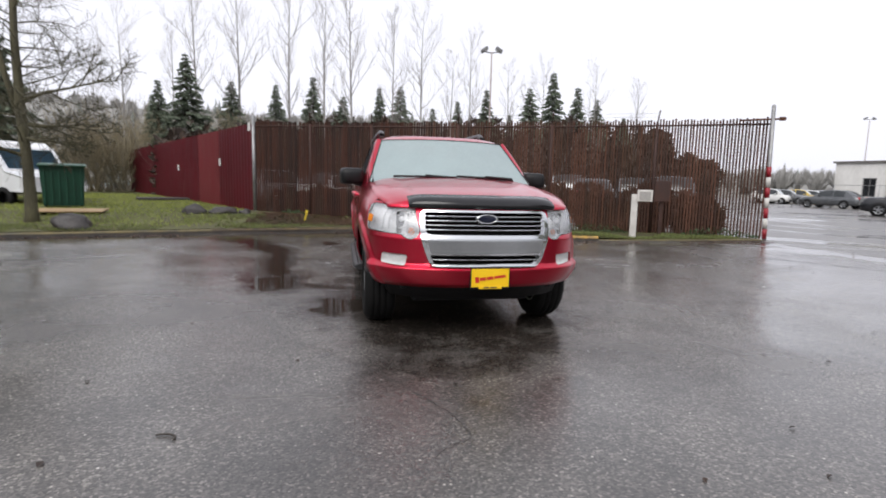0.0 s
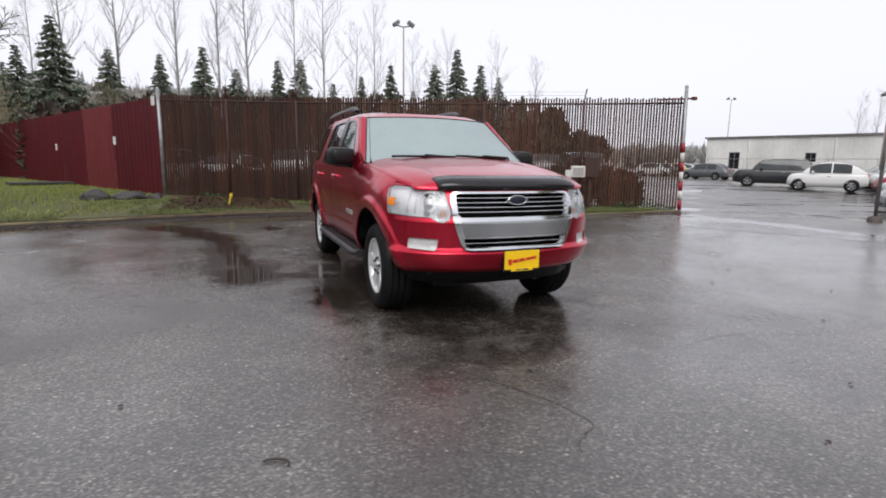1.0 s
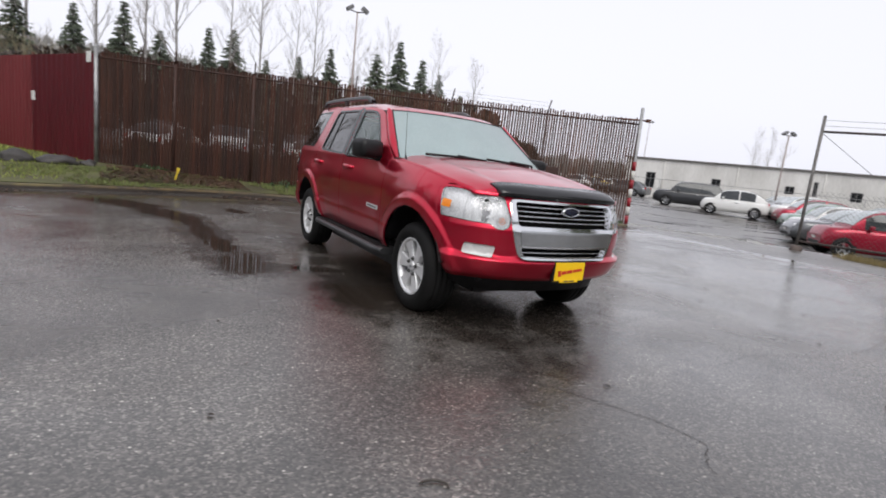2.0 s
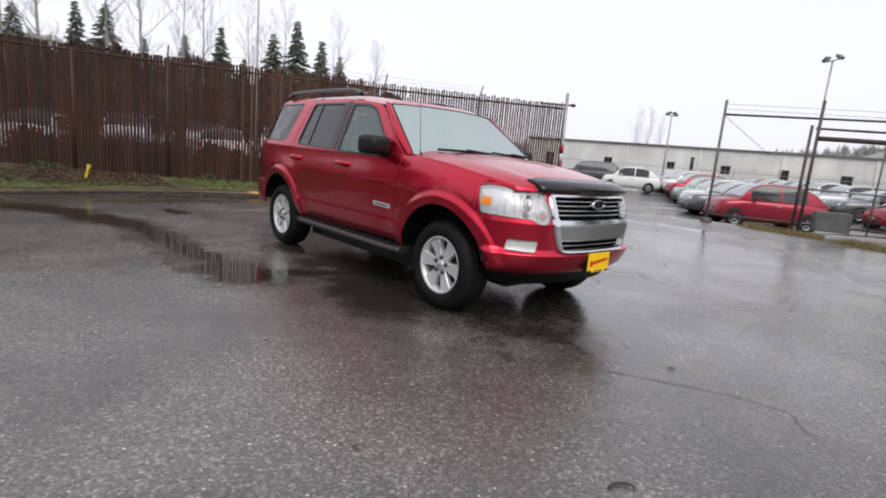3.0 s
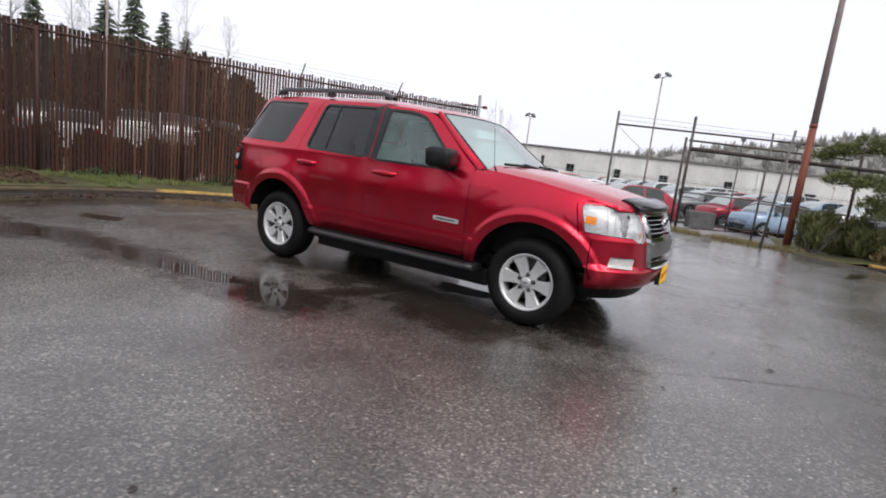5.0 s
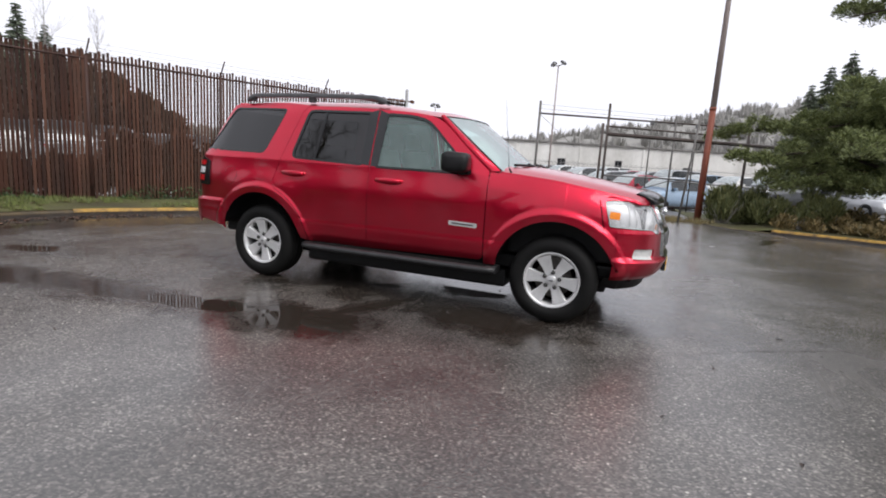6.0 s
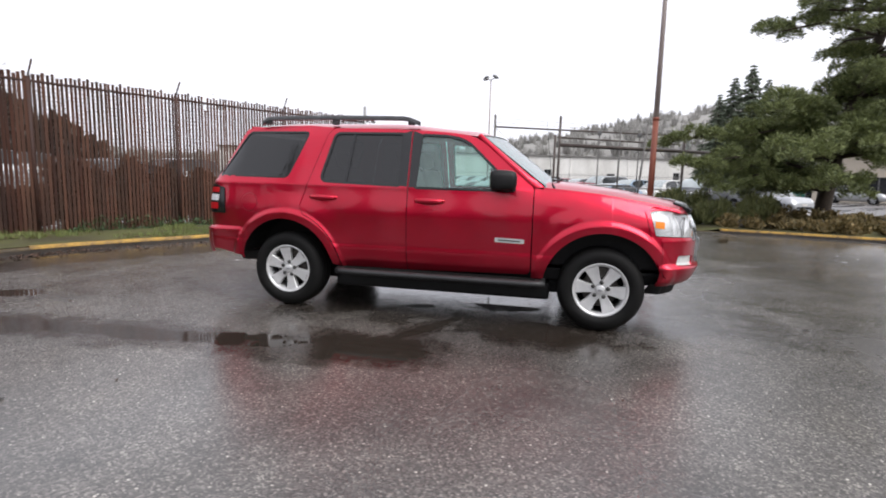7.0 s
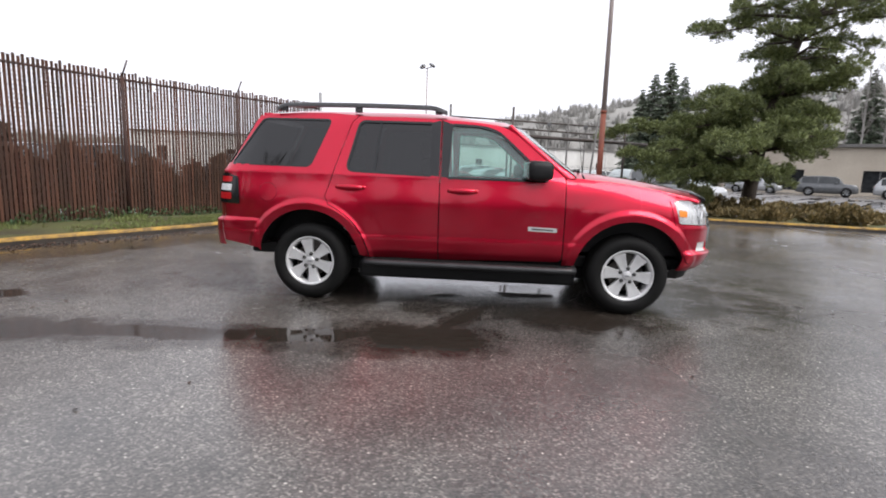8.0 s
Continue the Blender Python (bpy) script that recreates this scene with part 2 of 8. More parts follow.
def tube(bm, points, radii, sides=8, cap=True, index=0):
    """A round bar along points; radii: one number or one for each point."""
    points = [Vector(p) for p in points]
    if isinstance(radii, (int, float)):
        radii = [radii] * len(points)
    rings, up = [], None
    for i, p in enumerate(points):
        d = (points[min(i + 1, len(points) - 1)] - points[max(i - 1, 0)]).normalized()
        if up is None:
            up = Vector((0, 0, 1)) if abs(d.z) < 0.9 else Vector((1, 0, 0))
        a = d.cross(up).normalized()
        b = a.cross(d)
        up = b
        rings.append([bm.verts.new(p + radii[i] * (math.cos(t) * a + math.sin(t) * b)) for t in (2 * math.pi * k / sides for k in range(sides))])
    for r, s in zip(rings, rings[1:]):
        for k in range(sides):
            f = bm.faces.new((r[k], r[(k + 1) % sides], s[(k + 1) % sides], s[k]))
            f.material_index, f.smooth = index, True
    if cap and sides > 2:
        bm.faces.new(rings[0][::-1]).material_index = index
        bm.faces.new(rings[-1]).material_index = index
    return bm


def lathe(bm, profile, sides=48, axis="x", at=(0, 0, 0), index=0, closed=False):
    """Turns a profile of (along, radius) round an axis through at."""
    rings = []
    at = Vector(at)
    for along, r in profile:
        ring = []
        for k in range(sides):
            c, s = r * math.cos(2 * math.pi * k / sides), r * math.sin(2 * math.pi * k / sides)
            v = {"x": (along, c, s), "y": (c, along, s), "z": (c, s, along)}[axis]
            ring.append(bm.verts.new(at + Vector(v)))
        rings.append(ring)
    pairs = list(zip(rings, rings[1:])) + ([(rings[-1], rings[0])] if closed else [])
    for a, b in pairs:
        for k in range(sides):
            f = bm.faces.new((a[k], a[(k + 1) % sides], b[(k + 1) % sides], b[k]))
            f.smooth, f.material_index = True, index
    return bm


def grid_mesh(bm, rows, index=0, flip=False):
    """A sheet through rows of points."""
    vs = [[bm.verts.new(p) for p in row] for row in rows]
    for a, b in zip(vs, vs[1:]):
        for k in range(len(a) - 1):
            q = (a[k], a[k + 1], b[k + 1], b[k])
            f = bm.faces.new(q[::-1] if flip else q)
            f.smooth, f.material_index = True, index
    return vs


def step01(a, b, x):
    t = min(1.0, max(0.0, (x - a) / (b - a)))
    return t * t * (3 - 2 * t)


def along_line(points, step):
    """Points at even steps along a broken line, with their direction."""
    out, pts = [], [Vector(p) for p in points]
    rest = 0.0
    for a, b in zip(pts, pts[1:]):
        d = b - a
        n = d.length
        while rest < n:
            out.append((a + d * (rest / n), d / n))
            rest += step
        rest -= n
    return out


def smooth_line(points, count):
    """A curve through the points (Catmull-Rom), with that many steps a piece."""
    p = [Vector(q) for q in points]
    p = [2 * p[0] - p[1]] + p + [2 * p[-1] - p[-2]]
    out = []
    for i in range(1, len(p) - 2):
        for k in range(count):
            t = k / count
            a, b, c, d = p[i - 1], p[i], p[i + 1], p[i + 2]
            out.append(0.5 * ((2 * b) + (c - a) * t + (2 * a - 5 * b + 4 * c - d) * t * t + (3 * b - a - 3 * c + d) * t ** 3))
    out.append(p[-2])
    return out

# dips that hold water: centre, half-lengths, turn
HOLLOWS = [
    (-1.78, 0.26, 0.31, 0.52, 8),
    (-1.86, 1.18, 0.17, 0.58, 8),
    (-1.16, -0.04, 0.50, 0.075, -24),
    (-1.00, -1.00, 0.31, 0.46, -6),
    (-0.06, -0.58, 0.34, 0.40, 20),
    (-0.42, 0.20, 0.10, 0.20, 10),
    (-1.28, 4.25, 0.20, 0.34, 10),
    (7.85, 1.50, 0.26, 2.60, 2),
    (10.0, 3.0, 2.6, 0.22, -50),
    (13.0, 5.0, 2.4, 0.30, -35),
    (6.8, -4.4, 0.5, 0.12, -20),
]
# running water: shallow, so the stones still break the mirror
RUNS = [
    (-2.00, 2.20, 1.05, 0.16, -86),
    (-2.34, 3.55, 0.90, 0.29, -64),
    (-2.95, 4.70, 0.95, 0.33, -50),
    (-3.10, 5.45, 0.90, 0.20, 16),
    (-1.30, 5.95, 2.30, 0.28, 6),
    (-6.20, 4.85, 3.00, 0.28, 16),
    (0.70, 6.00, 0.80, 0.16, -12),
]
# darker, soaked streaks: the run-off from kerb and gutter; plus the car's painted shade
DAMP_AND_SHADE = [
    (-3.0, 4.75, 1.05, 0.45, -50),
    (-2.32, 3.5, 0.95, 0.40, -64),
    (-2.00, 2.0, 1.35, 0.32, -86),
    (-1.82, 0.5, 0.40, 0.95, 8),
    (-1.10, -0.05, 0.75, 0.16, -20),
    (-1.05, -1.05, 0.45, 0.62, 0),
    # oval under the car: its shade, put into the asphalt colour
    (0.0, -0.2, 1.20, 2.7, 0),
    (1.2, 5.3, 2.3, 0.55, -28),
    (-0.8, 5.9, 3.2, 0.60, 6),
    (-6.0, 4.85, 3.6, 0.60, 16),
    (10.5, 2.6, 3.2, 0.5, -48),
]
ASPHALT = asphalt_material()


def ground_z(x, y):
    """The yard: level round the car, rising a little towards the road and towards the gate."""
    return 0.065 * step01(-1.3, -4.2, y) * step01(6, 2, x) + 0.10 * step01(3.0, 8.0, x) * step01(13.0, 10.6, x) - 0.32 * step01(11.5, 15.0, x) * step01(30.0, 23.0, x) * step01(16.0, 10.0, y)


def soft_axis(near, far, fine, many):
    inner = list(np.arange(-near, near + 1e-6, fine))
    outer = [near + (far - near) * (k / many) ** 2.2 for k in range(1, many + 1)]
    return [-v for v in outer[::-1]] + inner + outer


def build_ground():
    bm = bmesh.new()
    xs, ys = soft_axis(14, 900, 0.35, 14), soft_axis(14, 900, 0.35, 14)
    grid_mesh(bm, [[(x, y, ground_z(x, y)) for x in xs] for y in ys])
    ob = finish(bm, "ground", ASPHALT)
    tagged(ob, "old wet grey asphalt yard with puddles and pale stone chips", "ground", kind="structure")


build_ground()

# ---- kerb and verge ----
KERB = smooth_line([(-30, -1.0, 0), (-14, 3.1, 0), (-7.3, 4.95, 0), (-3.0, 6.25, 0), (-1.0, 6.65, 0), (0.9, 6.35, 0), (3.53, 4.95, 0), (6.0, 4.15, 0), (8.1, 3.98, 0)], 8)
FENCE = [(8.46, 4.49, 0), (6.44, 5.74, 0), (4.2, 6.89, 0), (1.97, 7.94, 0), (-0.3, 8.87, 0), (-2.0, 9.46, 0), (-3.62, 9.98, 0)]
RED_END = (-14.2, 29.5, 0)
FENCE_TOP = 2.85


def verge_z(x, y):
    return 0.105 - 0.065 * step01(4.0, 5.5, x) + ground_z(x, y) + 0.17 * step01(1.0, -3.5, x) * step01(6.3, 9.0, y) + 0.03 * noise.noise((x * 0.9, y * 0.9, 0))


def band(bm, line, sections, index=0):
    """Sweeps a section of (outward, height) along a line; outward is to the left of its run."""
    rows = []
    for i, p in enumerate(line):
        d = (line[min(i + 1, len(line) - 1)] - line[max(i - 1, 0)])
        n = Vector((-d.y, d.x, 0)).normalized()
        g = ground_z(p.x, p.y)
        rows.append([(p.x + n.x * o, p.y + n.y * o, g + h) for o, h in sections])
    grid_mesh(bm, rows, index)


YELLOW_KERB = surface("worn_yellow_kerb", (0.085, 0.052, 0.024), (0.50, 0.29, 0.040), 5.0, (0.4, 0.6), grain=25)
FADED_KERB = surface("faded_yellow_kerb", (0.020, 0.015, 0.010), (0.115, 0.075, 0.024), 5.0, (0.4, 0.6), grain=25)
DULL_KERB = surface("mossy_kerb", (0.040, 0.033, 0.016), (0.16, 0.125, 0.045), 3.0, (0.4, 0.6), grain=25)
KERB_FOOT = surface("dark_kerb_foot", (0.012, 0.010, 0.008), (0.045, 0.034, 0.024), 6.0, (0.3, 0.5), grain=25)
KERB_SECTION = [(-0.01, -0.05), (0.0, 0.0), (0.007, 0.062), (0.010, 0.090), (0.026, 0.110), (0.105, 0.112), (0.125, 0.095), (0.13, -0.02)]


def build_kerb(points, name, material, label, low=1.0):
    bm = bmesh.new()
    band(bm, points, [(o, h * low) for o, h in KERB_SECTION])
    # the lower part of the face takes a darker material
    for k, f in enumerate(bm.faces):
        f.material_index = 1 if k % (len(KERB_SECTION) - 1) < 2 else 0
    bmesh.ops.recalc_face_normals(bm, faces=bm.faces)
    tagged(finish(bm, name, [material, KERB_FOOT]), label, "kerb", kind="structure")


cut = next(i for i, p in enumerate(KERB) if p.x > -4.2)
build_kerb(KERB[: cut + 1], "kerb_1", DULL_KERB, "low concrete kerb, dull with moss and dirt", 0.8)
end = next(i for i, p in enumerate(KERB) if p.x > 4.3)
half = next(i for i, p in enumerate(KERB) if p.x > 0.6)
build_kerb(KERB[cut : half + 1], "kerb_6", FADED_KERB, "low concrete kerb with faded, dirty yellow paint", 0.85)
build_kerb(KERB[half : end + 1], "kerb_2", YELLOW_KERB, "low concrete kerb in worn yellow paint")
build_kerb(KERB[end:], "kerb_4", DULL_KERB, "sunken concrete edge, dark with dirt and weeds", 0.35)
TREE_KERB = smooth_line([(3.0, -22, 0), (6.4, -13.0, 0), (7.3, -9.9, 0), (7.75, -8.0, 0), (8.2, -6.2, 0), (8.5, -4.75, 0), (9.1, -3.75, 0), (10.3, -3.2, 0)], 6)[::-1]
cut = next(i for i, p in enumerate(TREE_KERB) if p.y < -4.6)
build_kerb(TREE_KERB[cut:], "kerb_3", YELLOW_KERB, "low concrete kerb in worn yellow paint")
build_kerb(TREE_KERB[: cut + 1], "kerb_5", DULL_KERB, "sunken concrete edge, dark with dirt and weeds", 0.3)

VERGE = surface("muddy_grass", (0.038, 0.027, 0.016), (0.11, 0.12, 0.032), 1.1, (0.7, 0.9), grain=40, relief=0.6, depth=0.02)


def build_verge():
    bm = bmesh.new()
    inner = [p for p in KERB]
    rows = []
    corner, far = Vector(FENCE[-1]), Vector(RED_END)
    for i, p in enumerate(inner):
        d = inner[min(i + 1, len(inner) - 1)] - inner[max(i - 1, 0)]
        n = Vector((-d.y, d.x, 0)).normalized()
        a = p + n * 0.12
        # the far side: along the fence for the right part, deep lawn for the left
        if p.x > -1.5:
            f = min((Vector(a2).lerp(Vector(b2), t / 10) for a2, b2 in zip(FENCE, FENCE[1:]) for t in range(11)), key=lambda q: (q - p - n * 1.5).length)
            b = f + n * 0.25
        else:
            w = step01(-1.5, -6.0, p.x)
            b = (corner + Vector((0.3, 0.4, 0))).lerp(far + Vector((p.x * 0.6 + 4, 4, 0)), w)
        row = []
        for k in range(25):
            q = a.lerp(b, (k / 24) ** 1.4)
            row.append((q.x, q.y, max(verge_z(q.x, q.y), ground_z(q.x, q.y) + 0.02) if k else ground_z(q.x, q.y) + 0.10 - 0.065 * step01(4.0, 5.5, q.x)))
        rows.append(row)
    grid_mesh(bm, rows)
    tagged(finish(bm, "verge", VERGE), "strip of rough wet grass and mud behind the kerb", "grass", kind="structure")


build_verge()


# ---- slatted fence ----
SLAT = slat_material("brown_slat", [(0.25, (0.011, 0.006, 0.0045)), (0.5, (0.031, 0.0115, 0.0070)), (0.72, (0.058, 0.0200, 0.0110)), (0.95, (0.074, 0.032, 0.0175))])
SLAT_PALE = slat_material("sun_bleached_slat", [(0.25, (0.026, 0.014, 0.010)), (0.5, (0.062, 0.028, 0.018)), (0.72, (0.104, 0.045, 0.028)), (0.95, (0.128, 0.067, 0.042))])
STEEL = surface("dull_galvanised_steel", (0.20, 0.20, 0.20), (0.42, 0.42, 0.42), 9.0, (0.4, 0.6), metal=0.7)
RUST = surface("rusty_brown_steel", (0.06, 0.025, 0.015), (0.16, 0.06, 0.03), 7.0, (0.6, 0.8), metal=0.2)
DARK_RUST = surface("dark_brown_steel", (0.022, 0.010, 0.008), (0.065, 0.026, 0.017), 7.0, (0.6, 0.8))
WIRE = surface("weathered_wire", (0.07, 0.06, 0.055), (0.16, 0.15, 0.14), 20.0, (0.45, 0.6), metal=0.6, relief=0)

OLD_WIRE = surface("rusted_wire", (0.035, 0.026, 0.022), (0.09, 0.072, 0.062), 20.0, (0.5, 0.65), metal=0.4, relief=0)


def fence_base(x, y):
    return verge_z(x, y) - 0.02


def chain_link(bm, line, low, high, pitch=0.073, r=0.0022):
    """Diamond mesh of woven wire along a broken line."""
    pts = [Vector(p) for p in line]
    lens = [0.0]
    for a, b in zip(pts, pts[1:]):
        lens.append(lens[-1] + (b - a).length)

    def at(s, z):
        i = max(k for k in range(len(lens) - 1) if lens[k] <= s + 1e-9)
        i = min(i, len(pts) - 2)
        p = pts[i].lerp(pts[i + 1], (s - lens[i]) / (lens[i + 1] - lens[i]))
        return Vector((p.x, p.y, z))

    total, tall = lens[-1], high - low
    n = int((total + tall) / pitch)
    for k in range(n):
        for way in (1, -1):
            s0 = k * pitch - tall if way == 1 else k * pitch
            s1 = s0 + way * tall
            ends = []
            for s, z in ((s0, low), (s1, high)):
                ends.append((s, z))
            (sa, za), (sb, zb) = ends
            cuts = sorted({min(max(v, 0), total) for v in (sa, sb, *lens) if min(sa, sb) <= v <= max(sa, sb) or v in (sa, sb)})
            cuts = [c for c in cuts if min(sa, sb) - 1e-6 <= c <= max(sa, sb) + 1e-6]
            for c, d in zip(cuts, cuts[1:]):
                zc = za + (zb - za) * (c - sa) / (sb - sa)
                zd = za + (zb - za) * (d - sa) / (sb - sa)
                p, q = at(c, zc), at(d - 1e-6, zd)
                if (p - q).length > 0.01:
                    tube(bm, [p, q], r, 3, cap=False)


def fence_post(parent, p, low, high, material, r=0.035, arm=None):
    bm = bmesh.new()
    tube(bm, [(p[0], p[1], low - 0.1), (p[0], p[1], high)], r, 10)
    bmesh.ops.create_uvsphere(bm, u_segments=10, v_segments=5, radius=r * 1.05, matrix=Matrix.Translation((p[0], p[1], high)))
    if arm is not None:
        tube(bm, [(p[0], p[1], high), (p[0] + arm[0], p[1] + arm[1], high + 0.30)], 0.016, 6)
    part("post", bm, material, parent)


def build_slat_fence():
    fence = thing("slat_fence", "tall chain-link fence filled with weathered brown slats", "fence", kind="structure")
    line = FENCE
    bm = bmesh.new()
    for z in (FENCE_TOP - 0.13,):
        tube(bm, [(p[0], p[1], z) for p in line], 0.022, 8)
    part("top_rail", bm, DARK_RUST, fence)
    for i, p in enumerate(line[1:-1]):
        d = (Vector(line[2 + i]) - Vector(line[i])).normalized()
        fence_post(fence, p, fence_base(p[0], p[1]), FENCE_TOP - 0.08, DARK_RUST, 0.034, arm=(d.y * -0.16 + d.x * -0.05, d.x * 0.16))
    p = line[-1]
    fence_post(fence, p, fence_base(p[0], p[1]), FENCE_TOP + 0.12, STEEL, 0.05)
    bm = bmesh.new()
    chain_link(bm, [(p[0], p[1], 0) for p in line], 0.25, FENCE_TOP - 0.10, 0.073, 0.0026)
    part("wire_mesh", bm, OLD_WIRE, fence, "woven wire diamond mesh")
    bm = bmesh.new()
    for k, h in enumerate((0.05, 0.13, 0.21)):
        pts = []
        for i, p in enumerate(line[1:]):
            d = (Vector(line[min(2 + i, len(line) - 1)]) - Vector(line[i])).normalized()
            o = h * 0.55
            pts.append((p[0] - d.y * o, p[1] + d.x * o, FENCE_TOP - 0.06 + h))
        tube(bm, pts, 0.0022, 4)
    part("barbed_wire", bm, WIRE, fence)
    rng = random.Random(4)
    meshes = {}
    for p, d in along_line(line, 0.068):
        width = 0.056 if p.x < 0.8 else 0.051 if p.x < 2.2 else 0.045 if p.x < 3.6 else 0.040
        key = (width, rng.randrange(5), rng.random() < step01(0.6, 3.0, p.x))
        low = fence_base(p.x, p.y) - 0.02
        tall = FENCE_TOP - low + (-0.03, -0.01, 0.0, 0.01, 0.03)[key[1]] - (0.35 * rng.random() if rng.random() < 0.03 else 0.0)
        if key not in meshes:
            b = bmesh.new()
            box(b, (-width / 2, -0.006, 0), (width / 2, 0.006, 1))
            me = bpy.data.meshes.new("slat")
            b.to_mesh(me)
            b.free()
            me.materials.append(SLAT_PALE if key[2] else SLAT)
            meshes[key] = me
        ob = new("slat", meshes[key])
        ob.parent = fence
        turn = math.atan2(d.y, d.x) + rng.uniform(-0.05, 0.05)
        ob.matrix_basis = Matrix.LocRotScale((p.x, p.y, low), Euler((rng.uniform(-0.003, 0.003), rng.uniform(-0.0022, 0.0022), turn)), (1, 1, tall))


# ---- red screen fence ----
RED_DARK = surface("dark_red_sheet", (0.12, 0.010, 0.017), (0.18, 0.016, 0.026), 2.0, (0.45, 0.6), stretch=(1, 1, 0.4), spread=0.1)
RED_PALE = surface("faded_red_sheet", (0.22, 0.038, 0.042), (0.28, 0.052, 0.058), 2.0, (0.45, 0.6), stretch=(1, 1, 0.4))


def build_red_fence():
    fence = thing("red_fence", "tall fence of dark red sheets with one faded panel", "fence", kind="structure")
    a, b = Vector(FENCE[-1]), Vector(RED_END)
    d = (b - a).normalized()
    n = Vector((-d.y, d.x, 0))
    total = (b - a).length
    edges = [0.1, 3.45, 6.1, 8.6, 11.0, 13.5, 16.0, 18.5, 21.0, total]
    for i, (s, e) in enumerate(zip(edges, edges[1:])):
        bm = bmesh.new()
        p, q = a + d * s, a + d * (e - 0.01)
        count = 24
        rows = []
        for k in range(count + 1):
            c = p.lerp(q, k / count) + n * (0.006 if k % 2 else -0.006)
            low = verge_z(c.x, c.y) - 0.05
            rows.append([(c.x, c.y, low), (c.x, c.y, FENCE_TOP - 0.05 - 0.02 * s / 10)])
        vs = grid_mesh(bm, rows)
        for f in bm.faces:
            f.smooth = False
        bmesh.ops.solidify(bm, geom=list(bm.faces), thickness=0.012)
        part("panel", bm, RED_PALE if i == 1 else RED_DARK, fence, "faded red panel" if i == 1 else "")
        if i:
            fence_post(fence, p - n * 0.06, verge_z(p.x, p.y), FENCE_TOP, RUST, 0.03)
    bm = bmesh.new()
    for h in (0.06, 0.16):
        tube(bm, [a + Vector((0, 0, FENCE_TOP + h)), b + Vector((0, 0, FENCE_TOP + h - 0.1))], 0.004, 4)
    part("barbed_wire", bm, WIRE, fence)
    for s, z in ((3.3, 1.75), (9.3, 1.62), (0.32, 2.72)):
        bm = bmesh.new()
        c = a + d * s
        turn = Matrix.Translation((c.x, c.y, z)) @ Matrix.Rotation(math.atan2(d.y, d.x), 4, "Z")
        box(bm, (-0.11, 0.012, -0.12), (0.11, 0.022, 0.12), 0.003, turn)
        part("notice", bm, NOTICE, fence, "small white notice plate")


NOTICE = surface("white_notice", (0.55, 0.54, 0.52), (0.75, 0.74, 0.72), 8.0)
build_slat_fence()
build_red_fence()


# ---- marks on the asphalt ----
CRACK = surface("crack_shadow", (0.018, 0.016, 0.015), (0.04, 0.036, 0.033), 20.0, (0.6, 0.8), relief=0)
BARK_BIT = surface("wet_twig_bark", (0.02, 0.016, 0.013), (0.05, 0.04, 0.03), 20.0, (0.4, 0.6))


def build_cracks():
    rng = random.Random(2)
    for line in ([(-1.9, -1.6), (-1.2, -2.3), (-0.86, -2.78), (-0.70, -3.07), (-0.55, -3.35), (-0.44, -3.62), (-0.41, -3.83), (-0.55, -3.95), (-0.60, -4.06)],
                 [(0.6, -3.2), (1.3, -3.1), (2.2, -3.35), (3.4, -3.2), (4.6, -3.5)],
                 [(4.9, 4.1), (5.35, 3.4), (5.75, 2.65), (6.1, 1.75), (6.5, 0.9), (6.9, -0.1), (7.3, -1.2), (7.6, -2.3)]):
        pts = smooth_line([(x, y, 0) for x, y in line], 7)
        bm = bmesh.new()
        rows = []
        for i, p in enumerate(pts):
            d = (pts[min(i + 1, len(pts) - 1)] - pts[max(i - 1, 0)]).normalized()
            n = Vector((-d.y, d.x, 0))
            q = p + n * rng.uniform(-0.012, 0.012)
            w = (0.0035 if line[0][0] < 0 else 0.0022 if line[0][0] < 2 else 0.011) * rng.uniform(0.4, 1.3) * math.sin(math.pi * (0.06 + 0.88 * i / (len(pts) - 1)))
            z = ground_z(q.x, q.y) + 0.003
            rows.append([(q.x - n.x * w, q.y - n.y * w, z), (q.x + n.x * w, q.y + n.y * w, z)])
        grid_mesh(bm, rows)
        tagged(finish(bm, "asphalt_crack", CRACK), "thin winding crack in the asphalt", "crack", kind="structure")


def build_twig():
    bm = bmesh.new()
    pts = smooth_line([(-0.100, 0.010, 0.008), (-0.06, 0.030, 0.010), (0.0, 0.036, 0.012), (0.06, 0.018, 0.010), (0.085, -0.012, 0.009), (0.086, -0.045, 0.007)], 4)
    tube(bm, pts, [0.004 + 0.006 * math.sin(math.pi * (0.15 + 0.8 * k / (len(pts) - 1))) for k in range(len(pts))], 7)
    x, y = -1.74, -3.66
    bmesh.ops.scale(bm, vec=(0.55, 0.55, 0.55), verts=bm.verts[:])
    ob = finish(bm, "twig", BARK_BIT)
    ob.matrix_basis = pose(x, y, ground_z(x, y) + 0.002, 0, 0, -18)
    tagged(ob, "short curved wet twig lying on the asphalt", "twig")


build_cracks()
build_twig()

# ---- the red sport utility car ----
PAINT = car_paint("red_metallic_paint", (0.47, 0.0045, 0.027), (0.60, 0.0070, 0.038), coat=0.75, metal=0.93)
TRIM = surface("black_textured_plastic", (0.006, 0.006, 0.0065), (0.014, 0.014, 0.015), 12.0, (0.4, 0.55), grain=300, relief=0.2, depth=0.0008, spec=0.28)
GLOSS_BLACK = surface("gloss_black_plastic", (0.006, 0.006, 0.007), (0.012, 0.012, 0.013), 6.0, (0.12, 0.2), grain=80, relief=0)
RUBBER = surface("tyre_rubber", (0.003, 0.003, 0.003), (0.009, 0.0088, 0.0085), 10.0, (0.55, 0.75), grain=200, relief=0.2, depth=0.001, spec=0.22)
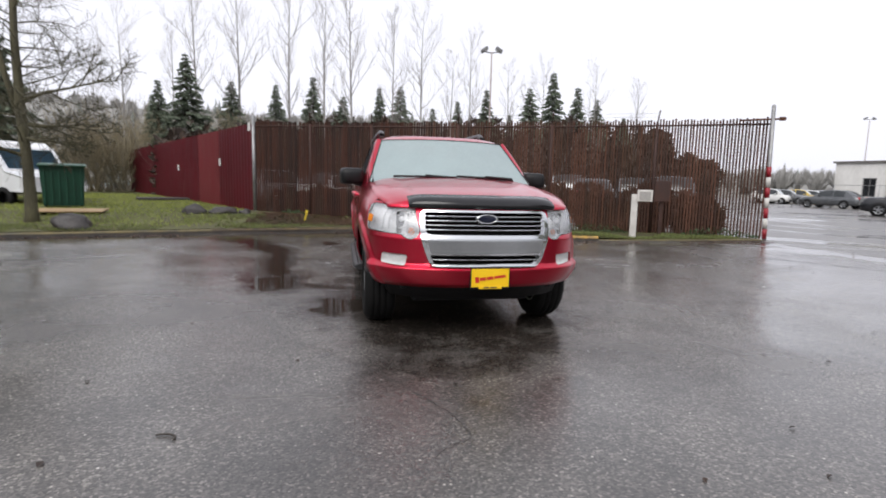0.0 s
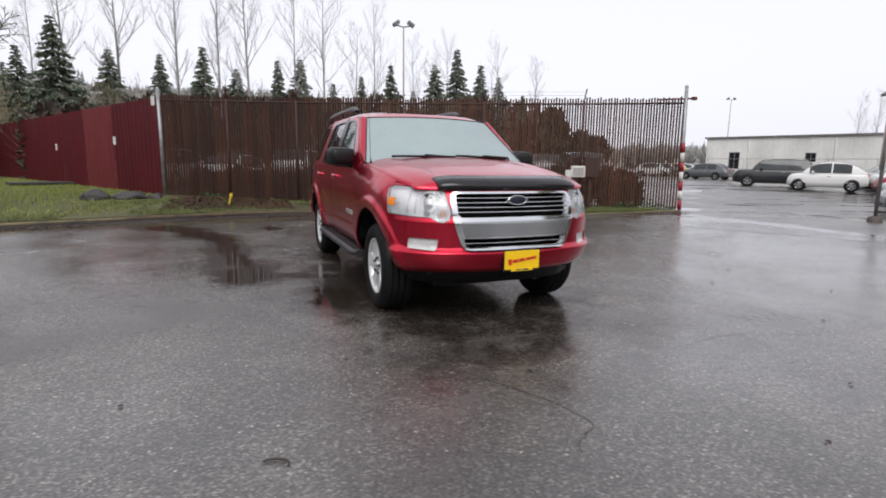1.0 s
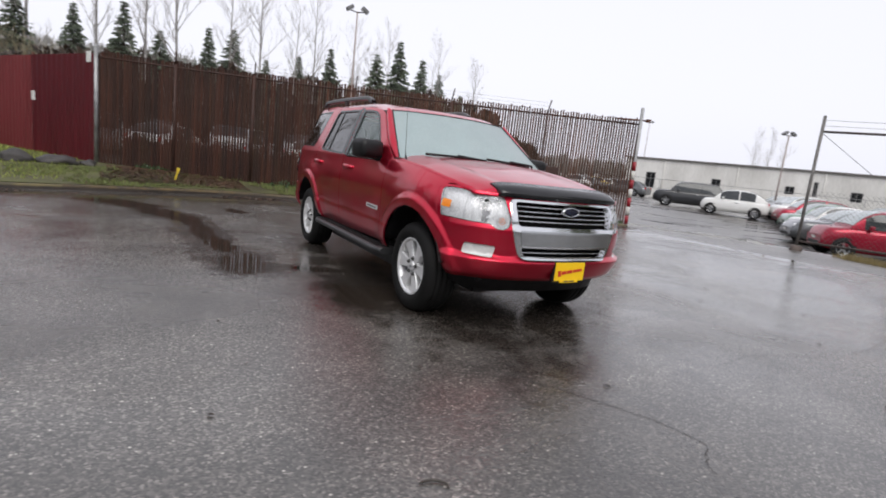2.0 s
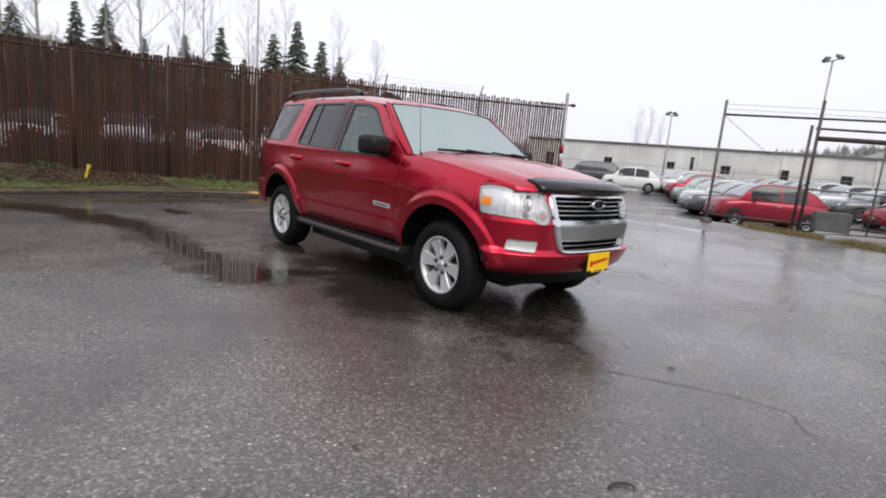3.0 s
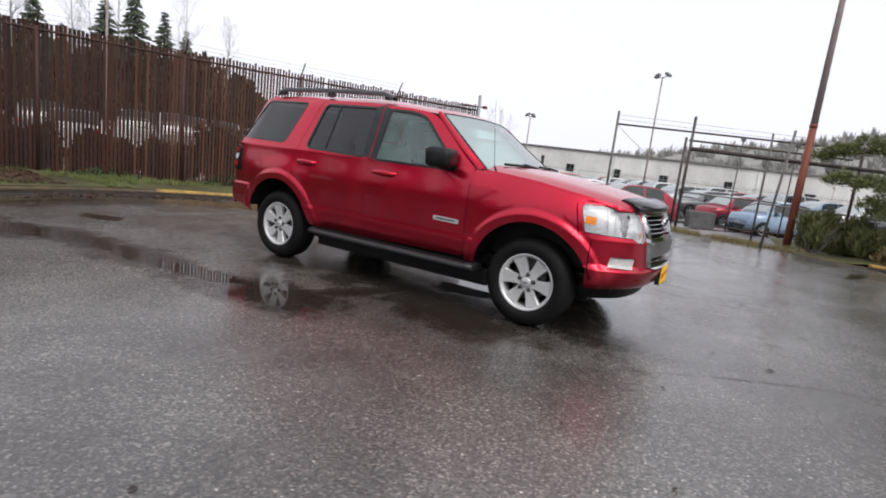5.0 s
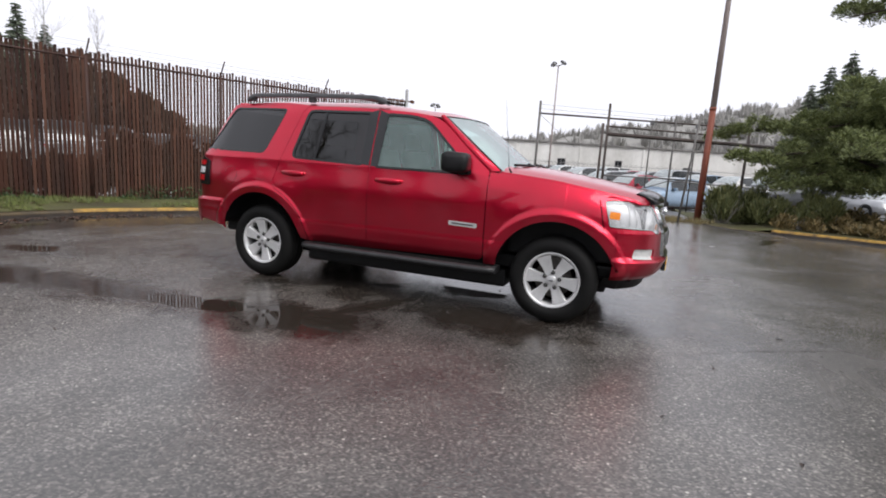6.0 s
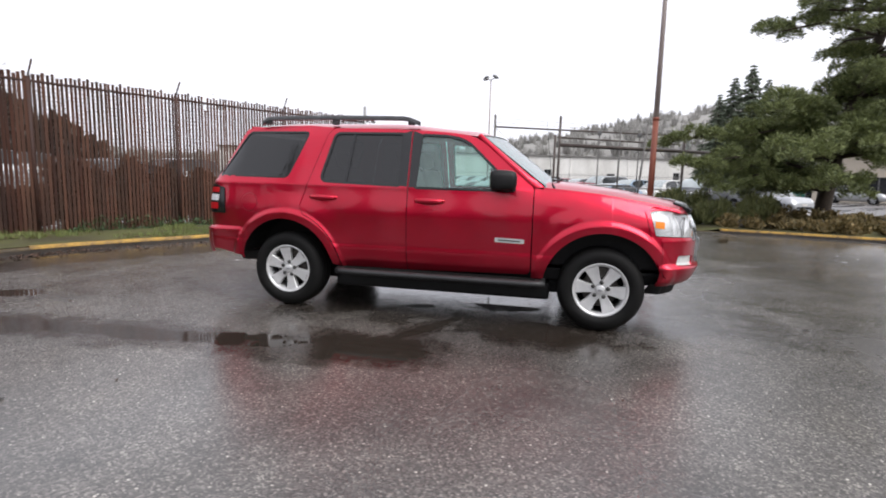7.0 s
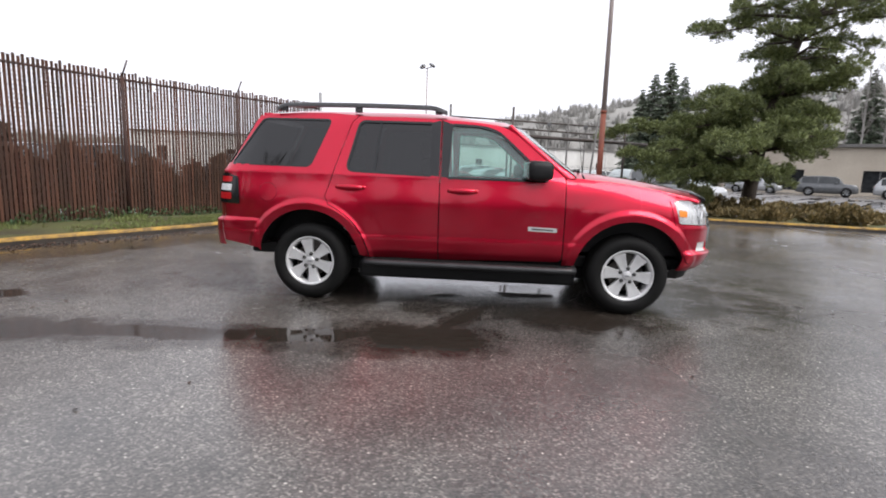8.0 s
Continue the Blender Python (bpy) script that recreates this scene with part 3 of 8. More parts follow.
VOID_BLACK = surface("matt_black_mesh", (0.002, 0.002, 0.002), (0.004, 0.004, 0.004), 20.0, (0.8, 0.9), relief=0, spec=0.08)
CHROME = plain("chrome", (0.66, 0.67, 0.68), 0.12, 1.0)
SATIN = surface("satin_silver", (0.36, 0.37, 0.38), (0.44, 0.45, 0.46), 5.0, (0.26, 0.34), metal=0.9, relief=0)
ALLOY = surface("alloy_wheel", (0.60, 0.60, 0.605), (0.73, 0.73, 0.73), 9.0, (0.30, 0.42), metal=0.4, relief=0)
LUG = surface("dark_lug_steel", (0.03, 0.03, 0.03), (0.08, 0.078, 0.075), 9.0, (0.3, 0.45), metal=0.5, relief=0)
BRAKE = surface("brake_iron", (0.05, 0.045, 0.04), (0.13, 0.12, 0.11), 9.0, (0.4, 0.6), metal=0.7)
LAMP_SILVER = plain("lamp_reflector", (0.92, 0.93, 0.94), 0.3, 0.0)
LAMP_CLEAR = misted("clear_lamp_lens", (0.97, 0.97, 0.97), (0.88, 0.90, 0.93), 0.32)
AMBER = surface("amber_lens", (0.75, 0.20, 0.012), (0.85, 0.27, 0.02), 30.0, (0.15, 0.25), relief=0)
RED_LENS = surface("red_lamp_lens", (0.40, 0.008, 0.012), (0.55, 0.015, 0.02), 30.0, (0.12, 0.2), relief=0)
WHITE_LENS = surface("white_lamp_lens", (0.62, 0.62, 0.62), (0.78, 0.78, 0.78), 30.0, (0.2, 0.3), relief=0)
FROST_LENS = surface("frosted_lamp_lens", (0.46, 0.48, 0.47), (0.60, 0.62, 0.60), 30.0, (0.12, 0.2), relief=0)
CLEAR_GLASS = misted("green_tinted_glass", (0.68, 0.87, 0.82), (0.44, 0.63, 0.60), 0.22)
# Rain mist on the screen, its colour brightened to include reflected sky.
SCREEN_GLASS = misted("sky_pale_misted_screen", (0.62, 0.74, 0.70), (0.66, 0.82, 0.82), 0.50, 0.6)
DARK_GLASS = pane("privacy_glass", (0.045, 0.048, 0.05))
CLOTH = surface("pale_grey_seat_cloth", (0.30, 0.30, 0.29), (0.42, 0.42, 0.40), 9.0, (0.8, 0.95), grain=180, relief=0.3)
DASH = surface("grey_dashboard_plastic", (0.10, 0.10, 0.10), (0.16, 0.16, 0.16), 9.0, (0.5, 0.65), grain=150)
PLATE_YELLOW = surface("yellow_plate_card", (0.86, 0.52, 0.005), (0.92, 0.58, 0.01), 8.0, (0.35, 0.5), relief=0)
PLATE_RED = surface("plate_red_print", (0.45, 0.02, 0.01), (0.55, 0.03, 0.015), 20.0, relief=0)
PLATE_BLUE = surface("plate_dark_print", (0.03, 0.03, 0.04), (0.06, 0.06, 0.07), 20.0, relief=0)
EMBLEM_BLUE = surface("dark_blue_enamel", (0.007, 0.009, 0.02), (0.012, 0.015, 0.034), 20.0, (0.1, 0.2), relief=0)

# half of the plan, from the middle of the front round the side to the middle of the back
PLAN = smooth_line([(0, -2.262, 0), (0.25, -2.252, 0), (0.45, -2.222, 0), (0.60, -2.172, 0), (0.72, -2.09, 0), (0.80, -1.99, 0), (0.850, -1.86, 0), (0.882, -1.68, 0),
                    (0.897, -1.4, 0), (0.905, -0.9, 0), (0.908, 0, 0), (0.905, 1.0, 0), (0.895, 1.5, 0), (0.875, 1.85, 0), (0.848, 2.115, 0), (0.79, 2.28, 0),
                    (0.68, 2.365, 0), (0.4, 2.41, 0), (0, 2.425, 0)], 10)
RUN = [0.0]
for p, q in zip(PLAN, PLAN[1:]):
    RUN.append(RUN[-1] + (q - p).length)
PLAN_X, PLAN_Y = [p.x for p in PLAN], [p.y for p in PLAN]
WIDEST = max(range(len(PLAN)), key=lambda i: PLAN_X[i])
U_END = RUN[-1]
AXLES, AXLE_Z = (-1.444, 1.444), 0.360


def uy(y):
    """The run along the plan at a place along the car's side."""
    return float(np.interp(y, PLAN_Y, RUN))


def ux(x):
    """The run along the plan at a place across the car's front."""
    return float(np.interp(x, PLAN_X[: WIDEST + 1], RUN[: WIDEST + 1]))


def plan_at(u):
    s = 1.0 if u >= 0 else -1.0
    u = min(abs(u), U_END)
    x, y = float(np.interp(u, RUN, PLAN_X)), float(np.interp(u, RUN, PLAN_Y))
    e = 0.02
    dx = float(np.interp(min(u + e, U_END), RUN, PLAN_X) - np.interp(max(u - e, 0), RUN, PLAN_X))
    dy = float(np.interp(min(u + e, U_END), RUN, PLAN_Y) - np.interp(max(u - e, 0), RUN, PLAN_Y))
    n = math.hypot(dx, dy)
    return s, x, y, dy / n, -dx / n


def skin_offset(y, z, nx, ny):
    """How far the skin stands out from the plan: sill, doors, shoulder, glasshouse, arches and bumpers."""
    out = 0.0
    if z < 0.92:
        out -= 0.030 * ((0.92 - z) / 0.40) ** 2 * abs(nx)
    if z < 0.56:
        out -= 0.05 * ((0.56 - z) / 0.16) ** 2 * abs(nx)
    out -= 0.0030 * math.exp(-((z - 0.640) / 0.014) ** 2) * abs(nx) * step01(-1.9, -1.6, y)
    out += 0.0035 * math.exp(-((z - 0.60) / 0.035) ** 2) * abs(nx)
    if z > 0.90:
        out -= 0.034 * step01(0.90, 1.20, z)
    if z > 1.17:
        lean = (z - 1.17) * (0.355 * abs(nx) + (0.62 * ny if ny > 0 else 0.0))
        out -= lean
        if z > 1.60:
            out -= 0.9 * (z - 1.60) ** 2 * abs(nx) * 2.0
    # fenders round off into the bonnet
    if y < -0.62:
        top = fender_top(y)
        out -= 0.050 * min(1.0, max(0.0, (z - (top - 0.14)) / 0.14)) ** 2.2 * abs(nx) * step01(-0.62, -0.95, y)
    for a in AXLES:
        r = math.hypot((y - a) * 0.97, z - AXLE_Z)
        if z > 0.30:
            lip = 0.024 * step01(0.592, 0.538, r) + 0.014 * step01(0.75, 0.56, r)
            out += lip * abs(nx)
    if y < -1.5:
        front = max(0.0, -ny)
        low = step01(0.604, 0.574, z)
        out -= 0.055 * (max(0.0, 0.575 - z) / 0.15) ** 1.25 * front
        out += (0.036 * low + 0.018 * step01(0.84, 0.78, z)) * front + 0.018 * low * step01(-1.88, -1.93, y) * abs(nx)
        out -= 0.045 * step01(0.82, 1.04, z) * front
        if z < 0.45:
            out -= 0.03 * (0.45 - z) / 0.05 * front
    if y > 1.85:
        back = max(0.0, ny)
        out += 0.045 * step01(0.74, 0.70, z) * back + 0.015 * step01(0.745, 0.72, z) * step01(1.9, 1.95, y) * abs(nx)
    return out


def fender_top(y):
    return float(np.interp(y, [-2.3, -2.15, -2.0, -1.8, -1.4, -1.1, -0.85], [0.99, 1.015, 1.045, 1.085, 1.150, 1.178, 1.195]))


def skin(u, z, lift=0.0):
    """A place on the car's skin."""
    s, x, y, nx, ny = plan_at(u)
    o = skin_offset(y, z, nx, ny) + lift
    return Vector((s * (x + nx * o), y + ny * o, z))


def rounded(points, radius=0.02, steps=4):
    """A closed outline with its corners rounded; points may carry a radius of their own."""
    out, n = [], len(points)
    for i in range(n):
        p = Vector(points[i][:2])
        r = points[i][2] if len(points[i]) > 2 else radius
        a, b = Vector(points[i - 1][:2]) - p, Vector(points[(i + 1) % n][:2]) - p
        ra = min(r, a.length * 0.48, b.length * 0.48)
        if ra < 1e-4:
            out.append((p.x, p.y))
            continue
        s, e = p + a.normalized() * ra, p + b.normalized() * ra
        for k in range(steps + 1):
            t = k / steps
            q = s * (1 - t) ** 2 + p * 2 * t * (1 - t) + e * t * t
            out.append((q.x, q.y))
    return out


def skin_panel(outline, holes=(), step=(0.035, 0.03), lift=0.0, rim=0.014, mirror=False, straight=None):
    """A panel of the skin: an outline in (run, height) with holes, cut fine, bent onto the skin, its edges turned in."""
    bm = bmesh.new()
    edges = []
    for ring in (outline, *holes):
        vs = [bm.verts.new((u, z, 0)) for u, z in ring]
        edges += [bm.edges.new((vs[i], vs[(i + 1) % len(vs)])) for i in range(len(vs))]
    bmesh.ops.triangle_fill(bm, use_beauty=True, use_dissolve=False, edges=edges, normal=(0, 0, 1))
    for axis, gap in ((0, step[0]), (1, step[1])):
        lo, hi = min(v.co[axis] for v in bm.verts), max(v.co[axis] for v in bm.verts)
        no = (1, 0, 0) if axis == 0 else (0, 1, 0)
        k = math.floor(lo / gap) + 1
        while k * gap < hi:
            co = [0, 0, 0]
            co[axis] = k * gap
            bmesh.ops.bisect_plane(bm, geom=bm.verts[:] + bm.edges[:] + bm.faces[:], dist=1e-5, plane_co=co, plane_no=no)
            k += 1
    ins = {}
    layer = bm.verts.layers.float_vector.new("way")
    flat = bm.verts[:]
    for v in flat:
        u, z = v.co.x, v.co.y
        s, x, y, nx, ny = plan_at(u)
        v.co = skin(u, z, lift)
        ins[v] = Vector((-s * nx, -ny, 0))
        e = 0.006
        across = skin(u + e, z) - skin(u - e, z)
        way = across.cross(skin(u, z + e) - skin(u, z - e)).normalized()
        v[layer] = way if way.dot(ins[v]) < 0 else -way
    bm.normal_update()
    sample = max(bm.faces, key=lambda f: f.calc_area())
    if sample.normal.dot(ins[sample.verts[0]]) > 0:
        bmesh.ops.reverse_faces(bm, faces=bm.faces[:])
    for f in bm.faces:
        f.smooth = True
    border = [e for e in bm.edges if e.is_boundary]
    if rim:
        made = bmesh.ops.extrude_edge_only(bm, edges=border)
        fresh = [g for g in made["geom"] if isinstance(g, bmesh.types.BMVert)]
        side = {}
        for e in border:
            e.smooth = False
        for v in fresh:
            old = next(e.other_vert(v) for e in v.link_edges if e.other_vert(v) in ins)
            side[v] = ins[old]
            v[layer] = old[layer]
        for v, d in side.items():
            v.co += d * rim
    if mirror:
        bmesh.ops.scale(bm, vec=(-1, 1, 1), verts=bm.verts[:])
        bmesh.ops.reverse_faces(bm, faces=bm.faces[:])
        for v in bm.verts:
            n = v[layer]
            v[layer] = Vector((-n.x, n.y, n.z))
    return bm


def ring_inset(ring, d):
    """Shrinks an outline towards its middle by about d."""
    c = Vector((sum(p[0] for p in ring) / len(ring), sum(p[1] for p in ring) / len(ring)))
    out = []
    for i in range(len(ring)):
        a, p, b = Vector(ring[i - 1]), Vector(ring[i]), Vector(ring[(i + 1) % len(ring)])
        t = (b - a)
        n = Vector((-t.y, t.x)).normalized() if t.length > 1e-9 else (c - p).normalized()
        if n.dot(c - p) < 0:
            n = -n
        out.append((p.x + n.x * d, p.y + n.y * d))
    return out


def side_ring(points, radius=0.02):
    """An outline given along the side by (y, z), as (run, height)."""
    return [(uy(y), z) for y, z in rounded(points, radius)]


def arch(axle, r, low, back_to_front=True):
    """The points of a wheel opening, from its rear foot over the top to its front foot."""
    start = math.asin((low - AXLE_Z) / r)
    pts = []
    for k in range(33):
        t = start + (math.pi - 2 * start) * k / 32
        pts.append((axle + r * 1.0 * math.cos(t), AXLE_Z + r * math.sin(t)))
    return pts


ARCH_R = 0.485
SILL = 0.425
# upper outlines of the side: door frames, pillars and roof edge, by (y, z)
ROOF_EDGE = [(-0.36, 1.655), (0.0, 1.690), (0.5, 1.715), (1.1, 1.728), (1.6, 1.722), (2.05, 1.700)]


def roof_edge(y):
    return float(np.interp(y, [p[0] for p in ROOF_EDGE], [p[1] for p in ROOF_EDGE]))


FRONT_GLASS = side_ring([(0.186, 1.168, 0.02), (0.172, 1.642, 0.03), (-0.10, 1.630, 0.1), (-0.25, 1.590, 0.16), (-0.715, 1.165, 0.05)])
REAR_GLASS = side_ring([(1.105, 1.205, 0.07), (1.010, 1.652, 0.05), (0.345, 1.650, 0.02), (0.332, 1.182, 0.02)])
QUARTER_GLASS = side_ring([(2.265, 1.235, 0.05), (1.965, 1.662, 0.04), (1.285, 1.660, 0.05), (1.445, 1.228, 0.05)])


def fender_outline():
    pts = [(-0.864, SILL)]
    pts += [p for p in arch(-1.444, ARCH_R, 0.43) if p[0] < -0.87]
    pts += [(-1.895, 0.435), (-1.895, 0.79), (-1.80, 0.815), (-1.755, 1.03), (-1.80, 1.055)]
    pts += [(y, fender_top(y) - 0.004) for y in np.arange(-1.85, -0.85, 0.06)]
    pts += [(-0.862, 1.19)]
    return [(uy(y), z) for y, z in pts]


def front_door_outline():
    pts = [(-0.853, SILL + 0.03, 0.05), (-0.854, 1.19, 0.03), (-0.80, 1.235, 0.05), (-0.335, 1.632, 0.12), (-0.05, 1.668, 0.1), (0.256, 1.684, 0.01), (0.246, 1.17, 0.01), (0.246, SILL, 0.01)]
    return [(uy(y), z) for y, z in rounded(pts)]


def rear_door_outline():
    upper = [(0.255, SILL), (0.255, 1.17), (0.265, 1.685), (0.6, 1.698), (1.03, 1.700), (1.085, 1.64), (1.172, 1.35), (1.236, 1.12), (1.282, 0.97)]
    a = [p for p in arch(1.444, ARCH_R + 0.085, 0.44) if p[0] < 1.285][::-1]
    rim = [p for p in a if p[1] < 0.93 and p[0] < 1.444][::-1]
    rim = sorted(rim, key=lambda p: -p[1])
    foot = [(min(p[0] for p in rim), SILL)]
    return [(uy(y), z) for y, z in upper + rim + foot]


def quarter_outline():
    pts = [(1.040, 1.705), (1.094, 1.64), (1.181, 1.35), (1.245, 1.12), (1.291, 0.97)]
    rim = sorted([p for p in arch(1.444, ARCH_R + 0.080, 0.44) if p[0] < 1.287 and p[1] < 0.93], key=lambda p: -p[1])
    pts += [(y + 0.008, z) for y, z in rim]
    pts += [(rim[-1][0] + 0.008, SILL)]
    inner = [p for p in arch(1.444, ARCH_R, 0.44)]
    inner = sorted(inner, key=lambda p: p[0])
    pts += [p for p in inner]
    pts += [(inner[-1][0] + 0.01, 0.47), (1.95, 0.47), (2.14, 0.50), (2.275, 0.52), (2.275, 0.735), (2.285, 1.22), (2.25, 1.30), (2.02, 1.69)]
    pts += [(y, roof_edge(y)) for y in (1.9, 1.6, 1.3)]
    return [(uy(y), z) for y, z in pts]


def headlamp_ring(grow=0.0):
    """The headlamp's outline, from the grille round to the fender."""
    g = grow
    pts = [(ux(0.548) - g, 1.008 + g), (ux(0.70), 1.028 + g), (uy(-1.86), 1.040 + g), (uy(-1.800) + g, 1.028 + g), (uy(-1.845) + g, 0.838 - g), (ux(0.74), 0.826 - g),
           (ux(0.635), 0.822 - g), (ux(0.60), 0.796 - g), (ux(0.555), 0.786 - g), (ux(0.510) - g, 0.810), (ux(0.500) - g, 0.86)]
    return rounded([(u, z, 0.018) for u, z in pts])


def fascia_outline():
    right = [(0.0, 0.425), (ux(0.5), 0.425), (uy(-2.02), 0.418), (uy(-1.902), 0.415), (uy(-1.902), 0.79), (uy(-1.81), 0.808), (uy(-1.765), 1.03), (uy(-1.80), 1.058), (ux(0.78), 1.050), (ux(0.66), 1.036), (ux(0.50), 1.022), (ux(0.25), 1.022)]
    return right + [(0.0, 1.022)] + [(-u, z) for u, z in right[1:][::-1]]


def grille_ring(grow=0.0):
    g = grow
    half = [(0.508 + g, 1.006 + g, 0.05), (0.490 + g, 0.80, 0.2), (0.415 + g, 0.590 - g, 0.06)]
    pts = [(ux(x), z, r) for x, z, r in half] + [(-ux(x), z, r) for x, z, r in half[::-1]]
    return rounded(pts)


def fog_ring(grow=0.0):
    g = grow
    return rounded([(ux(0.585) - g, 0.668 + g), (ux(0.765) + g, 0.674 + g), (ux(0.775) + g, 0.598 - g), (ux(0.60) - g, 0.588 - g)], 0.018)


def mirrored(ring):
    return [(-u, z) for u, z in ring[::-1]]


def both_sides(name, make, material, parent, label="", **kw):
    """The same panel on the right side (x below zero) and on the left."""
    obs = []
    for flip in (True, False):
        obs.append(part(name, make(flip), material, parent, label))
    return obs


def strip_on_skin(path, width, lift0, lift1, mirror, samples=40):
    """A raised moulding along a path of (y, z) on the side."""
    bm = bmesh.new()
    pts = []
    for k in range(samples + 1):
        t = k / samples * (len(path) - 1)
        i = min(int(t), len(path) - 2)
        y = path[i][0] + (path[i + 1][0] - path[i][0]) * (t - i)
        z = path[i][1] + (path[i + 1][1] - path[i][1]) * (t - i)
        pts.append((y, z))
    rows = []
    for y, z in pts:
        u = uy(y)
        rows.append([skin(u, z - width / 2, lift0), skin(u, z - width * 0.35, lift1), skin(u, z + width * 0.35, lift1), skin(u, z + width / 2, lift0)])
    grid_mesh(bm, rows)
    if mirror:
        bmesh.ops.scale(bm, vec=(-1, 1, 1), verts=bm.verts[:])
    bmesh.ops.recalc_face_normals(bm, faces=bm.faces[:])
    return bm


def build_wheel(car, at, side, phase=0.25):
    """An alloy wheel with six broad spokes; side: -1 on the car's right."""
    wheel = new("wheel")
    wheel.parent = car
    wheel.matrix_basis = Matrix.Translation(at) @ (Matrix() if side > 0 else Matrix.Rotation(math.pi, 4, "Z"))
    R = 0.360
    # outward is +x; the cap's face lies at x = 0
    bm = bmesh.new()
    prof = [(-0.20, 0.225), (-0.215, 0.25), (-0.222, 0.30), (-0.212, 0.335), (-0.19, 0.355), (-0.165, R - 0.003), (-0.150, R - 0.001), (-0.146, R - 0.009), (-0.138, R - 0.009), (-0.134, R), (-0.100, R), (-0.096, R - 0.009), (-0.088, R - 0.009), (-0.084, R), (-0.050, R), (-0.046, R - 0.009), (-0.038, R - 0.009), (-0.034, R - 0.002), (-0.022, R - 0.004), (0.000, 0.346), (0.022, 0.328), (0.036, 0.297), (0.036, 0.262), (0.022, 0.238), (0.012, 0.226), (-0.01, 0.222)]
    lathe(bm, prof, 64)
    part("tyre", bm, RUBBER, wheel)
    bm = bmesh.new()
    lathe(bm, [(-0.19, 0.222), (-0.19, 0.205), (-0.02, 0.198), (0.004, 0.206), (0.014, 0.216), (0.018, 0.228), (0.012, 0.232), (0.0, 0.228)], 64)
    for k in range(6):
        t = 2 * math.pi * (k + phase) / 6
        m = Matrix.Rotation(t, 4, "X")
        rows = []
        for r, w, x0, x1 in ((0.050, 0.034, -0.002, -0.050), (0.085, 0.036, -0.004, -0.048), (0.13, 0.043, -0.002, -0.045), (0.175, 0.053, 0.003, -0.045), (0.203, 0.061, 0.006, -0.045)):
            rows.append([m @ Vector(p) for p in ((x1, -w, r), (x0 - 0.007, -w, r), (x0 - 0.001, -w * 0.90, r), (x0 - 0.003, 0, r), (x0 - 0.001, w * 0.90, r), (x0 - 0.007, w, r), (x1, w, r))])
        before = set(bm.faces)
        grid_mesh(bm, rows)
        for f in set(bm.faces) - before:
            f.smooth = False
    bmesh.ops.recalc_face_normals(bm, faces=bm.faces[:])
    lathe(bm, [(-0.05, 0.082), (-0.018, 0.080), (-0.008, 0.072), (-0.008, 0.040)], 32)
    part("rim", bm, ALLOY, wheel, "silver six-spoke alloy rim")
    bm = bmesh.new()
    lathe(bm, [(-0.01, 0.040), (0.003, 0.038), (0.007, 0.030), (0.009, 0.0005)], 28)
    part("hub_cap", bm, ALLOY, wheel)
    bm = bmesh.new()
    # the badge on the cap: a plain oval
    lathe(bm, [(0.009, 0.022), (0.0115, 0.020), (0.0115, 0.0005)], 20)
    bmesh.ops.scale(bm, vec=(1, 1, 0.5), verts=bm.verts[:])
    part("badge", bm, SATIN, wheel)
    for k in range(5):
        t = 2 * math.pi * (k + 0.1) / 5
        bm = bmesh.new()
        lathe(bm, [(-0.012, 0.018), (-0.0005, 0.0175), (-0.0005, 0.011), (0.010, 0.011), (0.014, 0.008), (0.015, 0.0005)], 12, at=(0, 0.064 * math.sin(t), 0.064 * math.cos(t)))
        part("lug_nut", bm, LUG, wheel, "dark steel lug nut")
    bm = bmesh.new()
    lathe(bm, [(-0.09, 0.03), (-0.075, 0.05), (-0.075, 0.155), (-0.095, 0.155), (-0.095, 0.03)], 40)
    box(bm, (-0.13, -0.05, 0.10), (-0.06, 0.09, 0.185), 0.01)
    part("brake_disc", bm, BRAKE, wheel)
    bm = bmesh.new()
    lathe(bm, [(-0.20, 0.005), (-0.18, 0.205), (-0.10, 0.205)], 32)
    part("inner_drum", bm, TRIM, wheel)
    return wheel


def build_seat(car, x, y, wide=0.50, name="seat"):
    bm = bmesh.new()
    box(bm, (x - wide / 2, y - 0.28, 0.62), (x + wide / 2, y + 0.26, 0.80), 0.06)
    m = Matrix.Translation((x, y + 0.24, 0.76)) @ Matrix.Rotation(radians(-16), 4, "X")
    box(bm, (-wide / 2, -0.07, 0.0), (wide / 2, 0.09, 0.60), 0.06, m)
    for dx in ((0,) if wide < 0.7 else (-0.35, 0.35)):
        box(bm, (-0.13 + dx, -0.05, 0.62), (0.13 + dx, 0.06, 0.80), 0.045, m)
    part(name, bm, CLOTH, car, smooth=True)


